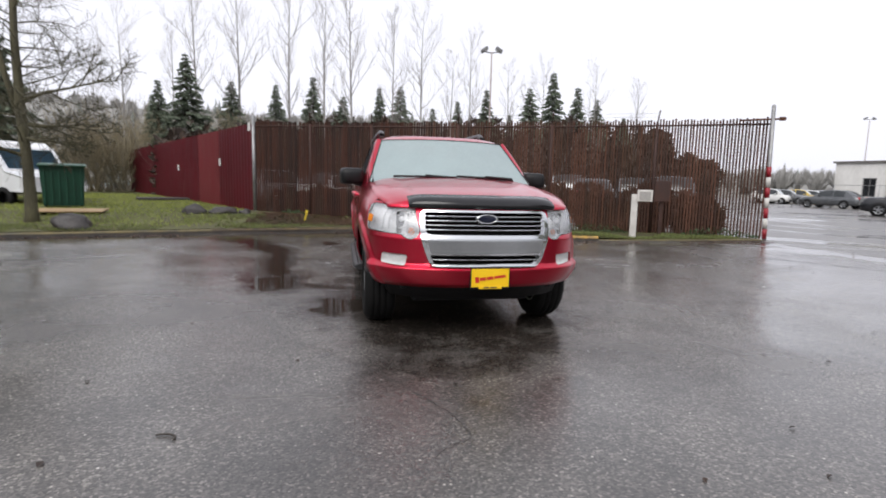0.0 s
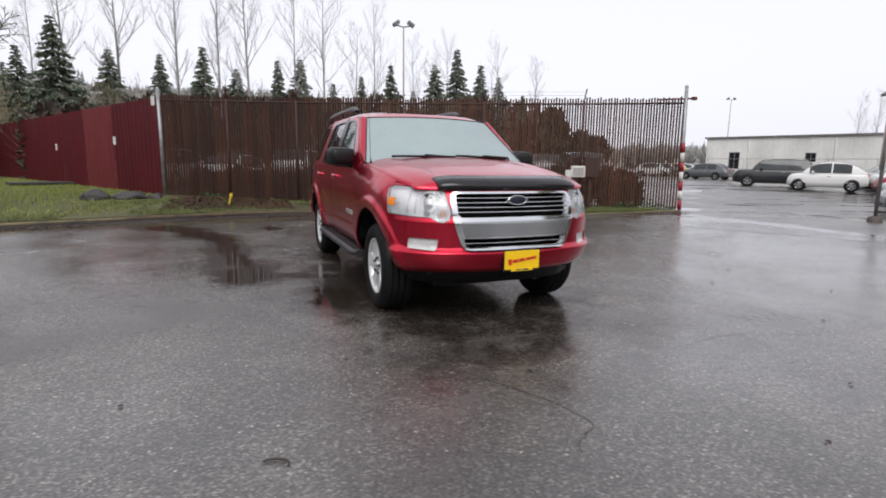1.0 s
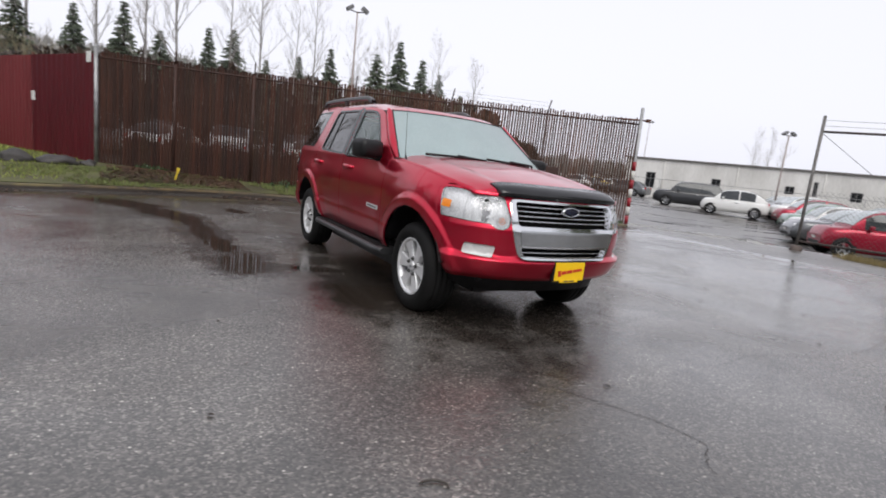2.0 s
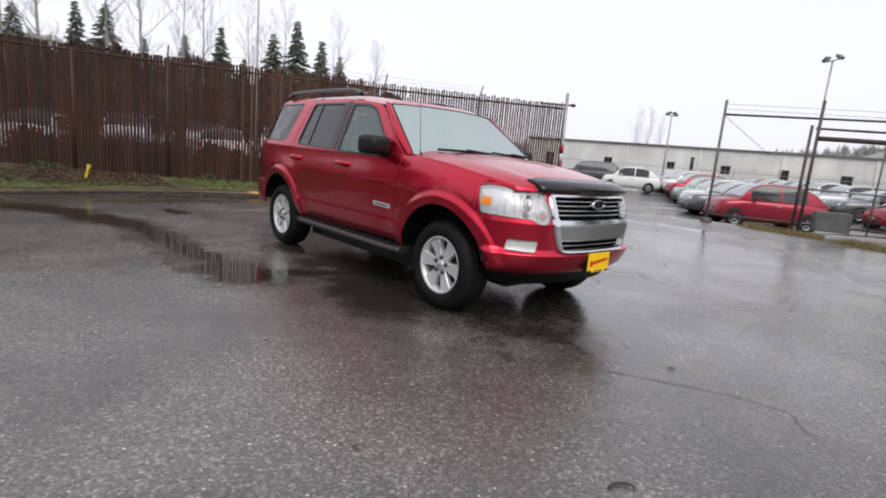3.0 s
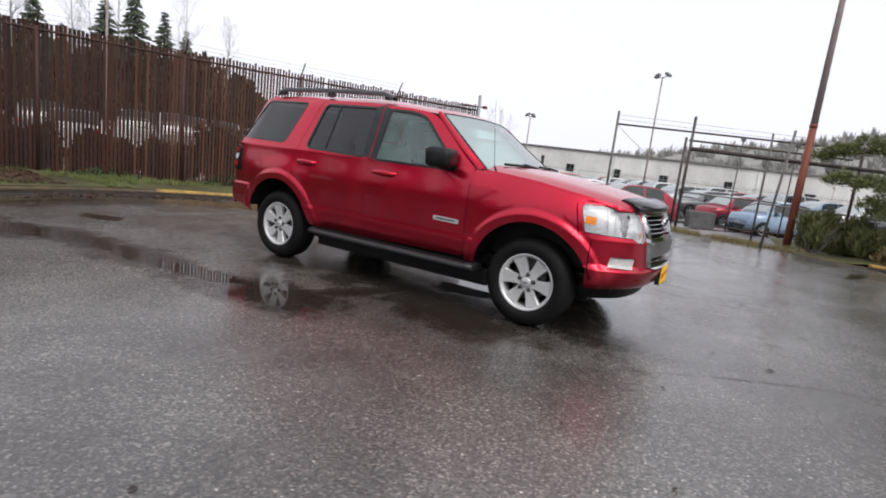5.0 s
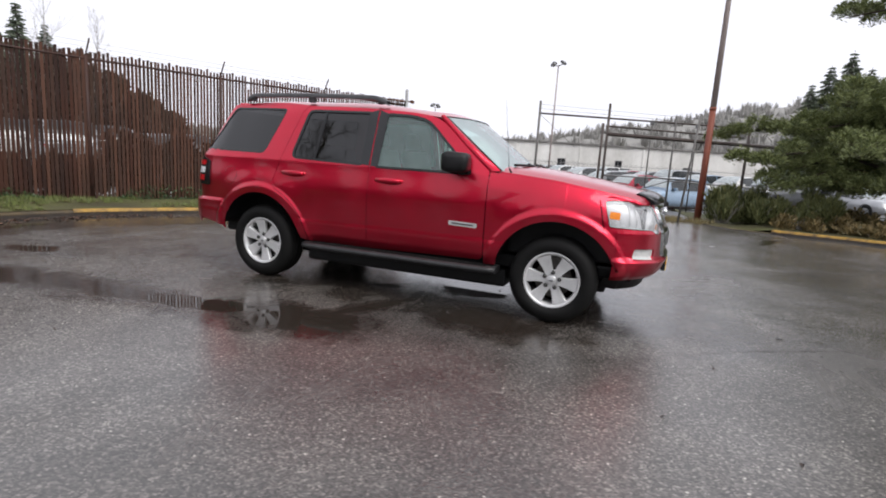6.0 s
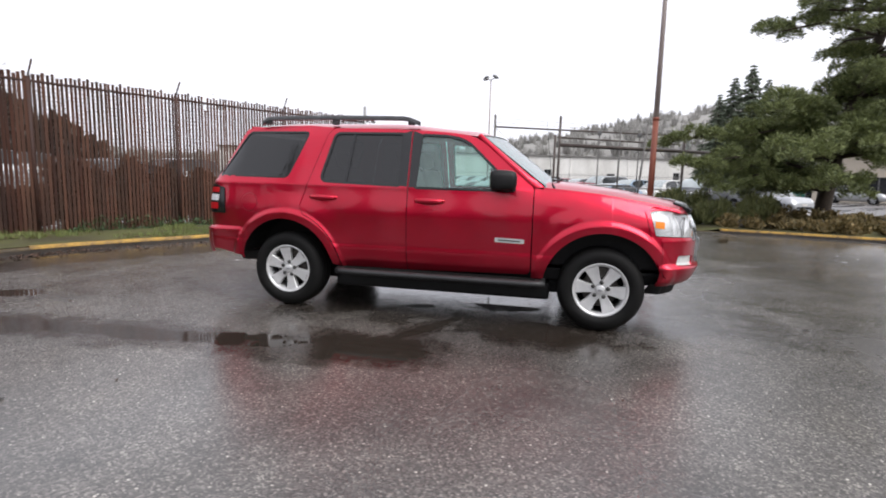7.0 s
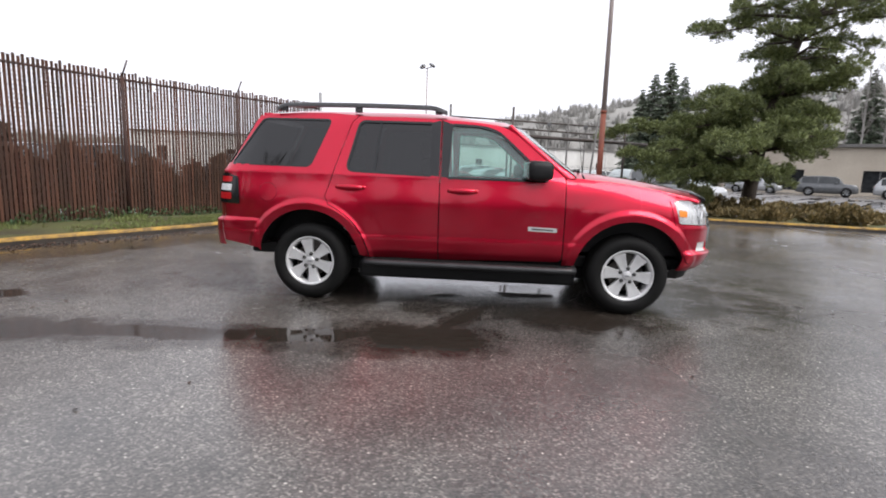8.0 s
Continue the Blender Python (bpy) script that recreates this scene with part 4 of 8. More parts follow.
def build_car():
    car = thing("sport_utility_car", "wet red metallic sport utility car with black running boards", "car",
                pose(0.045, 0, 0, 0, 0, 0.6))
    # body panels
    for mir in (True, False):
        part("fender", skin_panel(fender_outline(), mirror=mir, step=(0.016, 0.015)), PAINT, car)
        door = part("front_door", skin_panel(front_door_outline(), [FRONT_GLASS], mirror=mir), PAINT, car)
        part("window", skin_panel(ring_inset(FRONT_GLASS, -0.004), lift=-0.010, rim=0.004, mirror=mir, step=(0.1, 0.06)), CLEAR_GLASS, door, "clear green-tinted glass")
        part("window_seal", skin_panel(ring_inset(FRONT_GLASS, -0.012), [ring_inset(FRONT_GLASS, 0.010)], lift=0.002, rim=0.012, mirror=mir, step=(0.1, 0.06)), GLOSS_BLACK, door)
        back_door = part("rear_door", skin_panel(rear_door_outline(), [REAR_GLASS], mirror=mir, step=(0.016, 0.015)), PAINT, car)
        part("window", skin_panel(ring_inset(REAR_GLASS, -0.004), lift=-0.010, rim=0.004, mirror=mir, step=(0.1, 0.06)), DARK_GLASS, back_door, "dark privacy glass")
        part("window_seal", skin_panel(ring_inset(REAR_GLASS, -0.012), [ring_inset(REAR_GLASS, 0.009)], lift=0.002, rim=0.012, mirror=mir, step=(0.1, 0.06)), GLOSS_BLACK, back_door)
        bar = side_ring([(0.862, 1.19, 0.002), (0.83, 1.643, 0.002), (0.808, 1.643, 0.002), (0.838, 1.19, 0.002)])
        part("window_bar", skin_panel(bar, lift=-0.002, rim=0.006, mirror=mir, step=(0.1, 0.06)), GLOSS_BLACK, back_door)
        # black applique on the pillar between the doors
        p1 = side_ring([(0.243, 1.172, 0.003), (0.254, 1.676, 0.003), (0.164, 1.646, 0.01), (0.180, 1.172, 0.003)])
        p2 = side_ring([(0.340, 1.182, 0.003), (0.352, 1.656, 0.01), (0.267, 1.680, 0.003), (0.258, 1.175, 0.003)])
        part("pillar_cover", skin_panel(p1, lift=0.003, rim=0.006, mirror=mir, step=(0.1, 0.06)), GLOSS_BLACK, door)
        part("pillar_cover", skin_panel(p2, lift=0.003, rim=0.006, mirror=mir, step=(0.1, 0.06)), GLOSS_BLACK, back_door)
        part("quarter_panel", skin_panel(quarter_outline(), [QUARTER_GLASS], mirror=mir, step=(0.016, 0.015)), PAINT, car)
        part("quarter_window", skin_panel(ring_inset(QUARTER_GLASS, -0.005), lift=-0.006, rim=0.006, mirror=mir, step=(0.06, 0.06)), DARK_GLASS, car, "dark privacy glass")
        part("quarter_seal", skin_panel(ring_inset(QUARTER_GLASS, -0.008), [ring_inset(QUARTER_GLASS, 0.009)], lift=0.001, rim=0.010, mirror=mir, step=(0.1, 0.06)), GLOSS_BLACK, car)
        if mir:
            rim = [(uy(1.83 + 0.088 * math.cos(a)), 0.985 + 0.088 * math.sin(a)) for a in (2 * math.pi * k / 32 for k in range(32))]
            flap = [(uy(1.83 + 0.085 * math.cos(a)), 0.985 + 0.085 * math.sin(a)) for a in (2 * math.pi * k / 32 for k in range(32))]
            part("fuel_seam", skin_panel(rim, lift=0.0006, rim=0.0, mirror=mir), GLOSS_BLACK, car)
            part("fuel_flap", skin_panel(flap, lift=0.0022, rim=0.0016, mirror=mir), PAINT, car)
        # the pillar beside the windscreen
        sx = -1 if mir else 1
        bm = bmesh.new()
        rows = []
        for k in range(15):
            t = k / 14
            y, z = (-0.80 + t * 0.455, 1.240 + t * 0.408) if k else (-0.862, 1.196)
            outer = skin(uy(y), min(z, 1.66)) - Vector((0.002, 0, 0))
            wy, wz, wx = screen_edge(t)
            inner = Vector((wx, wy, wz))
            swell = 0.010 * min(1.0, k / 5)
            mid = outer.lerp(inner, 0.5) + Vector((swell, -swell, swell))
            row = [outer + Vector((-0.02, 0.02, -0.02)), outer, outer.lerp(mid, 0.6) + Vector((swell, -swell, swell)) * 0.3, mid, mid.lerp(inner, 0.6), inner]
            rows.append([Vector((sx * p.x, p.y, p.z)) for p in row])
        grid_mesh(bm, rows)
        bmesh.ops.recalc_face_normals(bm, faces=bm.faces[:])
        part("windscreen_pillar", bm, PAINT, car)
        # handles, badge, mirrors, boards
        for holder, y0 in ((door, 0.045), (back_door, 1.055)):
            handle = part("door_handle", handle_mesh(y0, mir), PAINT, holder)
            # black patch laid behind the handle as the shade of its recess
            bm = skin_panel(side_ring([(y0 - 0.055, 1.038, 0.02), (y0 + 0.055, 1.038, 0.02), (y0 + 0.055, 1.074, 0.02), (y0 - 0.055, 1.074, 0.02)]), lift=0.0025, rim=0.01, mirror=mir)
            part("handle_cup", bm, TRIM, holder)
        bm = skin_panel(side_ring([(-0.795, 0.722, 0.008), (-0.545, 0.728, 0.008), (-0.545, 0.766, 0.008), (-0.795, 0.760, 0.008)]), lift=0.006, rim=0.008, mirror=mir)
        name_plate = part("name_plate", bm, ALLOY, door, "silver name plate with dark bar")
        bm = skin_panel(side_ring([(-0.765, 0.737, 0.003), (-0.575, 0.742, 0.003), (-0.575, 0.751, 0.003), (-0.765, 0.746, 0.003)]), lift=0.0085, rim=0.003, mirror=mir)
        part("name_bar", bm, TRIM, name_plate)
        build_mirror(car, mir)
        build_board(car, mir)
        build_head_lamp(car, mir)
        build_tail_lamp(car, mir)
        # wheel housing
        for a in AXLES:
            bm = bmesh.new()
            pts = [(a + 0.50 * math.cos(t), AXLE_Z + 0.50 * math.sin(t)) for t in (math.pi * (k - 2) / 24 for k in range(29))]
            rows = [[(sx * x, y, max(z, 0.50)) for y, z in pts] for x in (0.885, 0.75, 0.50)]
            vs = grid_mesh(bm, rows)
            bm.faces.new(vs[-1])
            part("wheel_housing", bm, TRIM, car)
            build_wheel(car, (sx * 0.842, a, AXLE_Z), sx, 0.40 if a < 0 else 0.17)
    # front: fascia with openings
    rings = [grille_ring(0.004), headlamp_ring(0.004), mirrored(headlamp_ring(0.004)), fog_ring(0.003), mirrored(fog_ring(0.003))]
    part("front_bumper", skin_panel(fascia_outline(), rings, step=(0.03, 0.02), rim=0.03), PAINT, car)
    build_grille(car)
    for s in (1, -1):
        ring = fog_ring() if s > 0 else mirrored(fog_ring())
        part("fog_lamp", skin_panel(ring, lift=-0.012, rim=0.02), FROST_LENS, car, "clear rectangular fog lamp")
    # lower black valance
    bm = bmesh.new()
    rows = []
    for k in range(41):
        u = -uy(-1.86) + 2 * uy(-1.86) * k / 40
        top, mid, low = skin(u, 0.43, -0.02), skin(u, 0.40, -0.045), skin(u, 0.405, -0.06)
        w = step01(0.86, 0.74, abs(top.x))
        rows.append([top, mid, Vector((low.x * 0.985, low.y + 0.02, 0.405 - 0.085 * w)), Vector((low.x * 0.96, low.y + 0.12, 0.405 - 0.085 * w))])
    grid_mesh(bm, rows)
    part("valance", bm, TRIM, car, "black plastic valance")
    build_top(car)
    # inner shell, floor, underside and light-blocking slabs
    for s in (1, -1):
        for y0, y1 in ((-0.93, 0.93), (1.97, 2.25)):
            bm = bmesh.new()
            rows = []
            for z in (0.44 if y0 < 0 else 0.52, 0.6, 0.8, 0.95, 1.12):
                row = []
                for k in range(9):
                    p = skin(uy(y0 + (y1 - y0) * k / 8), z, -0.07)
                    row.append((s * p.x, p.y, p.z))
                rows.append(row)
            grid_mesh(bm, rows)
            part("inner_body", bm, TRIM, car)
    bm = bmesh.new()
    box(bm, (-0.62, -2.05, 0.38), (0.62, 2.10, 0.49), 0.02)
    part("underside", bm, TRIM, car)
    bm = bmesh.new()
    box(bm, (-0.80, -0.90, 0.40), (0.80, 0.92, 0.47), 0.02)
    part("floor_pan", bm, TRIM, car)
    # solid slab added in place of running gear, blocks light under the car
    bm = bmesh.new()
    box(bm, (-0.50, -1.85, 0.235), (0.50, 1.72, 0.36), 0.03)
    part("undertray", bm, TRIM, car)
    # second added slab, hung lower to keep the ground below dark
    bm = bmesh.new()
    box(bm, (-0.68, -1.02, 0.20), (0.68, 1.02, 0.36), 0.03)
    part("frame", bm, TRIM, car)
    for a in AXLES:
        bm = bmesh.new()
        tube(bm, [(-0.72, a, AXLE_Z - 0.03), (0.72, a, AXLE_Z - 0.03)], 0.045, 10)
        part("axle", bm, TRIM, car)
    bm = bmesh.new()
    tube(bm, [(0.25, -0.4, 0.30), (0.27, 0.9, 0.30), (0.45, 1.5, 0.33), (0.5, 2.25, 0.34)], 0.035, 8)
    part("exhaust_pipe", bm, TRIM, car)
    bm = bmesh.new()
    box(bm, (-0.66, -2.1, 0.52), (0.66, -1.02, 0.99), 0.02)
    part("engine_bay", bm, TRIM, car)
    # back
    for mir in (True, False):
        part("tailgate", skin_panel([(uy(2.285), 0.74), (U_END, 0.74), (U_END, 1.24), (uy(2.285), 1.24)], mirror=mir, rim=0.0), PAINT, car)
        part("rear_bumper", skin_panel([(uy(2.285), 0.47), (U_END, 0.47), (U_END, 0.735), (uy(2.285), 0.735)], mirror=mir, rim=0.0), PAINT, car)
        part("rear_window", skin_panel([(uy(2.285), 1.243), (U_END, 1.243), (U_END, 1.66), (uy(2.285), 1.66)], mirror=mir, rim=0.0), DARK_GLASS, car, "dark privacy glass")
    # cabin
    for x in (-0.40, 0.40):
        build_seat(car, x, -0.02)
    build_seat(car, 0.0, 0.95, 1.25, "rear_bench")
    bm = bmesh.new()
    box(bm, (-0.72, -0.98, 0.72), (0.72, -0.62, 1.14), 0.06)
    part("dashboard", bm, DASH, car)
    bm = bmesh.new()
    ringpts = [Matrix.Translation((0.38, -0.48, 1.03)) @ Matrix.Rotation(radians(-62), 4, "X") @ Vector((0.185 * math.cos(t), 0.185 * math.sin(t), 0)) for t in (2 * math.pi * k / 28 for k in range(29))]
    tube(bm, ringpts, 0.016, 8)
    tube(bm, [(0.38, -0.48, 1.03), (0.38, -0.66, 0.95)], 0.03, 8)
    box(bm, (0.24, -0.50, 1.01), (0.52, -0.475, 1.06), 0.008)
    part("steering_wheel", bm, TRIM, car)
    return car


def screen_edge(t):
    """The windscreen's side edge, foot to head: y, z and half width."""
    return -0.945 + t * 0.572, 1.205 + t * 0.435, 0.805 - t * 0.155


def handle_mesh(y0, mir):
    bm = bmesh.new()
    z = 1.056
    pts, radii = [], []
    for k in range(13):
        t = k / 12
        y = y0 - 0.12 + 0.24 * t
        p = skin(uy(y), z, 0.004 + 0.030 * math.sin(math.pi * min(1, max(0, t))) ** 0.5)
        pts.append(p)
        radii.append(0.012 + 0.007 * math.sin(math.pi * t))
    tube(bm, pts, radii, 10)
    bmesh.ops.scale(bm, vec=(1, 1, 1.35), space=Matrix.Translation((0, 0, -z)), verts=bm.verts[:])
    for end in (-0.115, 0.115):
        p = skin(uy(y0 + end), z, 0.0)
        bmesh.ops.create_uvsphere(bm, u_segments=12, v_segments=8, radius=0.024, matrix=Matrix.Translation(p) @ Matrix.Diagonal((0.6, 1.1, 0.85, 1)))
    if mir:
        bmesh.ops.scale(bm, vec=(-1, 1, 1), verts=bm.verts[:])
        bmesh.ops.reverse_faces(bm, faces=bm.faces[:])
    for f in bm.faces:
        f.smooth = True
    return bm


def build_mirror(car, mir):
    s = -1 if mir else 1
    bm = bmesh.new()
    m = Matrix.Translation((s * 0.965, -0.60, 1.255)) @ Matrix.Rotation(radians(-8 * s), 4, "Z")
    box(bm, (-0.115, -0.115, -0.085), (0.115, 0.105, 0.085), 0.050, m)
    for f in bm.faces:
        f.smooth = True
    # taper: the shell thins towards the front
    for v in bm.verts:
        w = v.co.y + 0.60
        if w < 0:
            v.co.z = 1.255 + (v.co.z - 1.255) * (1 + 0.9 * w)
    mirror = part("door_mirror", bm, TRIM, car, "black plastic mirror shell")
    bm = bmesh.new()
    box(bm, (-0.095, 0.098, -0.066), (0.095, 0.109, 0.066), 0.004, m)
    part("mirror_glass", bm, CHROME, mirror)
    bm = bmesh.new()
    tube(bm, [(s * 0.815, -0.63, 1.175), (s * 0.86, -0.625, 1.185), (s * 0.92, -0.61, 1.20)], [0.055, 0.040, 0.036], 10)
    part("mirror_foot", bm, TRIM, mirror)
    sail = side_ring([(-0.585, 1.168, 0.01), (-0.70, 1.168, 0.02), (-0.585, 1.285, 0.01)])
    part("sail_panel", skin_panel(sail, lift=0.004, rim=0.012, mirror=mir), TRIM, mirror)


def build_board(car, mir):
    s = -1 if mir else 1
    bm = bmesh.new()
    rows = []
    for k in range(31):
        t = k / 30
        y = -0.985 + 1.91 * t
        end = min(1.0, t / 0.05, (1 - t) / 0.05)
        o = 0.955 - 0.03 * (1 - end)
        z = 0.392
        rows.append([(s * x, y, h) for x, h in ((0.74, z - 0.01), (0.76, z + 0.022), (0.80, z + 0.026), (o - 0.03, z + 0.022), (o - 0.008, z + 0.012), (o, z - 0.004), (o - 0.004, z - 0.022), (o - 0.03, z - 0.034), (0.76, z - 0.034), (0.74, z - 0.01))])
    vs = grid_mesh(bm, rows)
    bm.faces.new(vs[0]), bm.faces.new(vs[-1])
    bmesh.ops.recalc_face_normals(bm, faces=bm.faces[:])
    board = part("running_board", bm, BOARD, car, "black plastic running board")
    for k in range(4):
        bm = bmesh.new()
        x = 0.815 + k * 0.028
        box(bm, (min(s * x, s * (x + 0.012)), -0.90, 0.412), (max(s * x, s * (x + 0.012)), 0.84, 0.421), 0.002)
        part("tread_rib", bm, RUBBER, board)
    # dark lower sill above the board
    bm = skin_panel(side_ring([(-0.95, 0.40, 0.004), (0.94, 0.40, 0.004), (0.94, SILL + 0.018, 0.004), (-0.95, SILL + 0.018, 0.004)]), lift=-0.016, rim=0.02, mirror=mir)
    part("sill_cover", bm, TRIM, car)


def build_head_lamp(car, mir):
    s = -1 if mir else 1
    ring = headlamp_ring()
    lamp = part("headlight", skin_panel(ring, lift=-0.050, rim=-0.046, mirror=mir, step=(0.02, 0.02)), LAMP_SILVER, car, "clear wrap-round headlight")
    part("lens", skin_panel(ring_inset(ring, 0.0015), lift=0.0015, rim=0.004, mirror=mir, step=(0.025, 0.02)), LAMP_CLEAR, lamp)
    amber = rounded([(uy(-1.835), 0.902), (uy(-1.912), 0.896), (uy(-1.917), 0.950), (uy(-1.84), 0.958)], 0.01)
    part("side_reflector", skin_panel(amber, lift=0.0035, rim=0.006, mirror=mir), AMBER, lamp, "amber side reflector")
    # main bowl and small round lamp
    for x, z, r, deep, mat_in, name in ((0.655, 0.930, 0.072, 0.05, LAMP_SILVER, "main_bowl"), (0.560, 0.845, 0.042, 0.02, WHITE_LENS, "turn_lamp")):
        p = skin(ux(x), z, -0.046)
        _, _, _, nx, ny = plan_at(ux(x))
        turn = Matrix.Translation((s * p.x, p.y, p.z)) @ Matrix.Rotation(math.atan2(ny, s * nx), 4, "Z")
        bm = bmesh.new()
        if name == "main_bowl":
            lathe(bm, [(0.030, r), (0.026, r * 0.93), (0.010, r * 0.7), (0.004, r * 0.34), (0.020, r * 0.30), (0.026, r * 0.18), (0.028, 0.0005)], 28)
        else:
            lathe(bm, [(0.020, r), (0.036, r * 0.96), (0.040, r * 0.80), (0.034, r * 0.62), (0.038, r * 0.3), (0.038, 0.0005)], 28)
        bmesh.ops.transform(bm, matrix=turn, verts=bm.verts[:])
        part(name, bm, mat_in, lamp)
        if name == "turn_lamp":
            bm = bmesh.new()
            lathe(bm, [(0.0395, r * 0.62), (0.044, r * 0.52), (0.0455, 0.0005)], 20)
            bmesh.ops.transform(bm, matrix=turn, verts=bm.verts[:])
            part("turn_bulb", bm, AMBER, lamp)
    # ridges between the bowls
    for x in (0.745, 0.79):
        bm = bmesh.new()
        tube(bm, [skin(ux(x), 0.85, -0.035), skin(ux(x), 0.93, -0.030), skin(ux(x), 1.015, -0.035)], 0.006, 6)
        if mir:
            bmesh.ops.scale(bm, vec=(-1, 1, 1), verts=bm.verts[:])
        part("reflector_rib", bm, LAMP_SILVER, lamp)
    # dark seam round the lamp
    part("lamp_seal", skin_panel(headlamp_ring(0.005), [headlamp_ring(-0.0005)], lift=-0.003, rim=0.02, mirror=mir, step=(0.04, 0.04)), GLOSS_BLACK, lamp)


def build_tail_lamp(car, mir):
    ring = rounded([(uy(2.105), 0.865), (uy(2.135), 1.115), (uy(2.285), 1.150), (uy(2.335), 1.13), (uy(2.335), 0.87)], 0.02)
    lamp = part("tail_light", skin_panel(ring, lift=0.012, rim=0.03, mirror=mir, step=(0.02, 0.03)), GLOSS_BLACK, car, "black-framed tail light with red and white lenses")
    for z0, z1, m, name in ((1.065, 1.115, RED_LENS, "upper_lens"), (0.985, 1.045, WHITE_LENS, "middle_lens"), (0.905, 0.965, RED_LENS, "lower_lens")):
        r = rounded([(uy(2.19), z0), (uy(2.19), z1), (uy(2.315), z1), (uy(2.315), z0)], 0.012)
        part(name, skin_panel(r, lift=0.016, rim=0.01, mirror=mir, step=(0.02, 0.03)), m, lamp)


def build_grille(car):
    outer = grille_ring(0.0)
    half = [(0.474, 0.992, 0.03), (0.456, 0.845, 0.06), (0.430, 0.822, 0.03)]
    upper = rounded([(ux(x), z, r) for x, z, r in half] + [(-ux(x), z, r) for x, z, r in half[::-1]])
    half = [(0.420, 0.676, 0.015), (0.390, 0.606, 0.03)]
    lower = rounded([(ux(x), z, r) for x, z, r in half] + [(-ux(x), z, r) for x, z, r in half[::-1]])
    grille = part("grille", skin_panel(outer, [upper, lower], lift=0.024, rim=0.045, step=(0.03, 0.02)), CHROME, car, "chrome grille frame with bright bars")
    half = [(0.440, 0.800, 0.02), (0.415, 0.690, 0.02)]
    bar = rounded([(ux(x), z, r) for x, z, r in half] + [(-ux(x), z, r) for x, z, r in half[::-1]])
    part("bumper_bar", skin_panel(bar, lift=0.030, rim=0.01, step=(0.03, 0.02)), SATIN, grille, "satin silver bumper bar")
    part("grille_mesh", skin_panel(ring_inset(outer, 0.01), lift=-0.045, rim=0.0, step=(0.05, 0.05)), VOID_BLACK, grille)
    for z, w, deep in ((0.962, 0.470, 0.008), (0.929, 0.466, 0.008), (0.896, 0.462, 0.008), (0.863, 0.458, 0.008), (0.642, 0.406, 0.006)):
        bm = bmesh.new()
        rows = []
        for k in range(33):
            u = -ux(w) + 2 * ux(w) * k / 32
            rows.append([skin(u, z - 0.0045, 0.0), skin(u, z - 0.0045, deep), skin(u, z - 0.002, deep + 0.004), skin(u, z + 0.002, deep + 0.003), skin(u, z + 0.0045, deep - 0.004), skin(u, z + 0.0045, 0.0)])
        grid_mesh(bm, rows)
        part("grille_bar", bm, CHROME, grille)
    # oval emblem, plain
    c = skin(0.0, 0.945, 0.030)
    bm = bmesh.new()
    lathe(bm, [(-0.02, 0.085), (0.0, 0.085), (0.006, 0.080), (0.006, 0.070), (0.003, 0.068)], 36, axis="y", at=(0, 0, 0))
    bmesh.ops.scale(bm, vec=(1, -1, 0.42), verts=bm.verts[:])
    bmesh.ops.translate(bm, vec=c, verts=bm.verts[:])
    emblem = part("emblem", bm, CHROME, grille, "plain dark blue oval with bright rim")
    bm = bmesh.new()
    lathe(bm, [(0.003, 0.070), (0.005, 0.05), (0.006, 0.0005)], 36, axis="y")
    bmesh.ops.scale(bm, vec=(1, -1, 0.42), verts=bm.verts[:])
    bmesh.ops.translate(bm, vec=c, verts=bm.verts[:])
    part("emblem_field", bm, EMBLEM_BLUE, emblem)
    # yellow show plate in a black holder, hung low on the bumper
    y = skin(0.0, 0.50).y - 0.012
    bm = bmesh.new()
    box(bm, (-0.155 + 0.025, y - 0.008, 0.428), (0.155 + 0.025, y + 0.03, 0.592), 0.008)
    plate = part("show_plate", bm, GLOSS_BLACK, car, "yellow dealer plate in a black holder")
    bm = bmesh.new()
    box(bm, (-0.145 + 0.025, y - 0.012, 0.442), (0.145 + 0.025, y - 0.006, 0.580), 0.002)
    part("plate_card", bm, PLATE_YELLOW, plate)
    bm = bmesh.new()
    box(bm, (-0.09 + 0.025, y - 0.015, 0.428), (0.09 + 0.025, y - 0.008, 0.450), 0.002)
    part("plate_tab", bm, PLATE_YELLOW, plate)
    # a slanting red stroke stands in for the lettering, bars for the small print
    m = Matrix.Translation((0.025, y - 0.0135, 0.512)) @ Matrix.Rotation(radians(-7), 4, "Y")
    for x0, x1, h in ((-0.118, -0.088, 0.024), (-0.082, -0.034, 0.013), (-0.028, 0.022, 0.013), (0.030, 0.118, 0.011)):
        bm = bmesh.new()
        box(bm, (x0, -0.001, -h), (x1, 0.001, h * 0.8), 0.0, m)
        part("print_bar", bm, PLATE_RED, plate)
    for x0, x1 in ((-0.05, -0.01), (0.0, 0.05)):
        bm = bmesh.new()
        box(bm, (x0 + 0.025, y - 0.0165, 0.434), (x1 + 0.025, y - 0.0148, 0.444), 0.0)
        part("print_bar", bm, PLATE_BLUE, plate)


def bonnet_z(x, y):
    edge = bonnet_half(y)
    mid = float(np.interp(y, [-2.24, -2.18, -2.10, -1.95, -1.7, -1.5, -1.2, -0.93], [1.020, 1.062, 1.098, 1.135, 1.182, 1.212, 1.248, 1.268]))
    low = fender_top(y) + 0.004
    t = min(1.0, abs(x) / edge)
    z = mid - (mid - low) * t ** 2.6
    z += 0.012 * step01(0.62, 0.72, t) * step01(1.0, 0.8, t)
    return z


def bonnet_half(y):
    o = skin(uy(y), fender_top(y) - 0.006)
    return o.x - 0.004


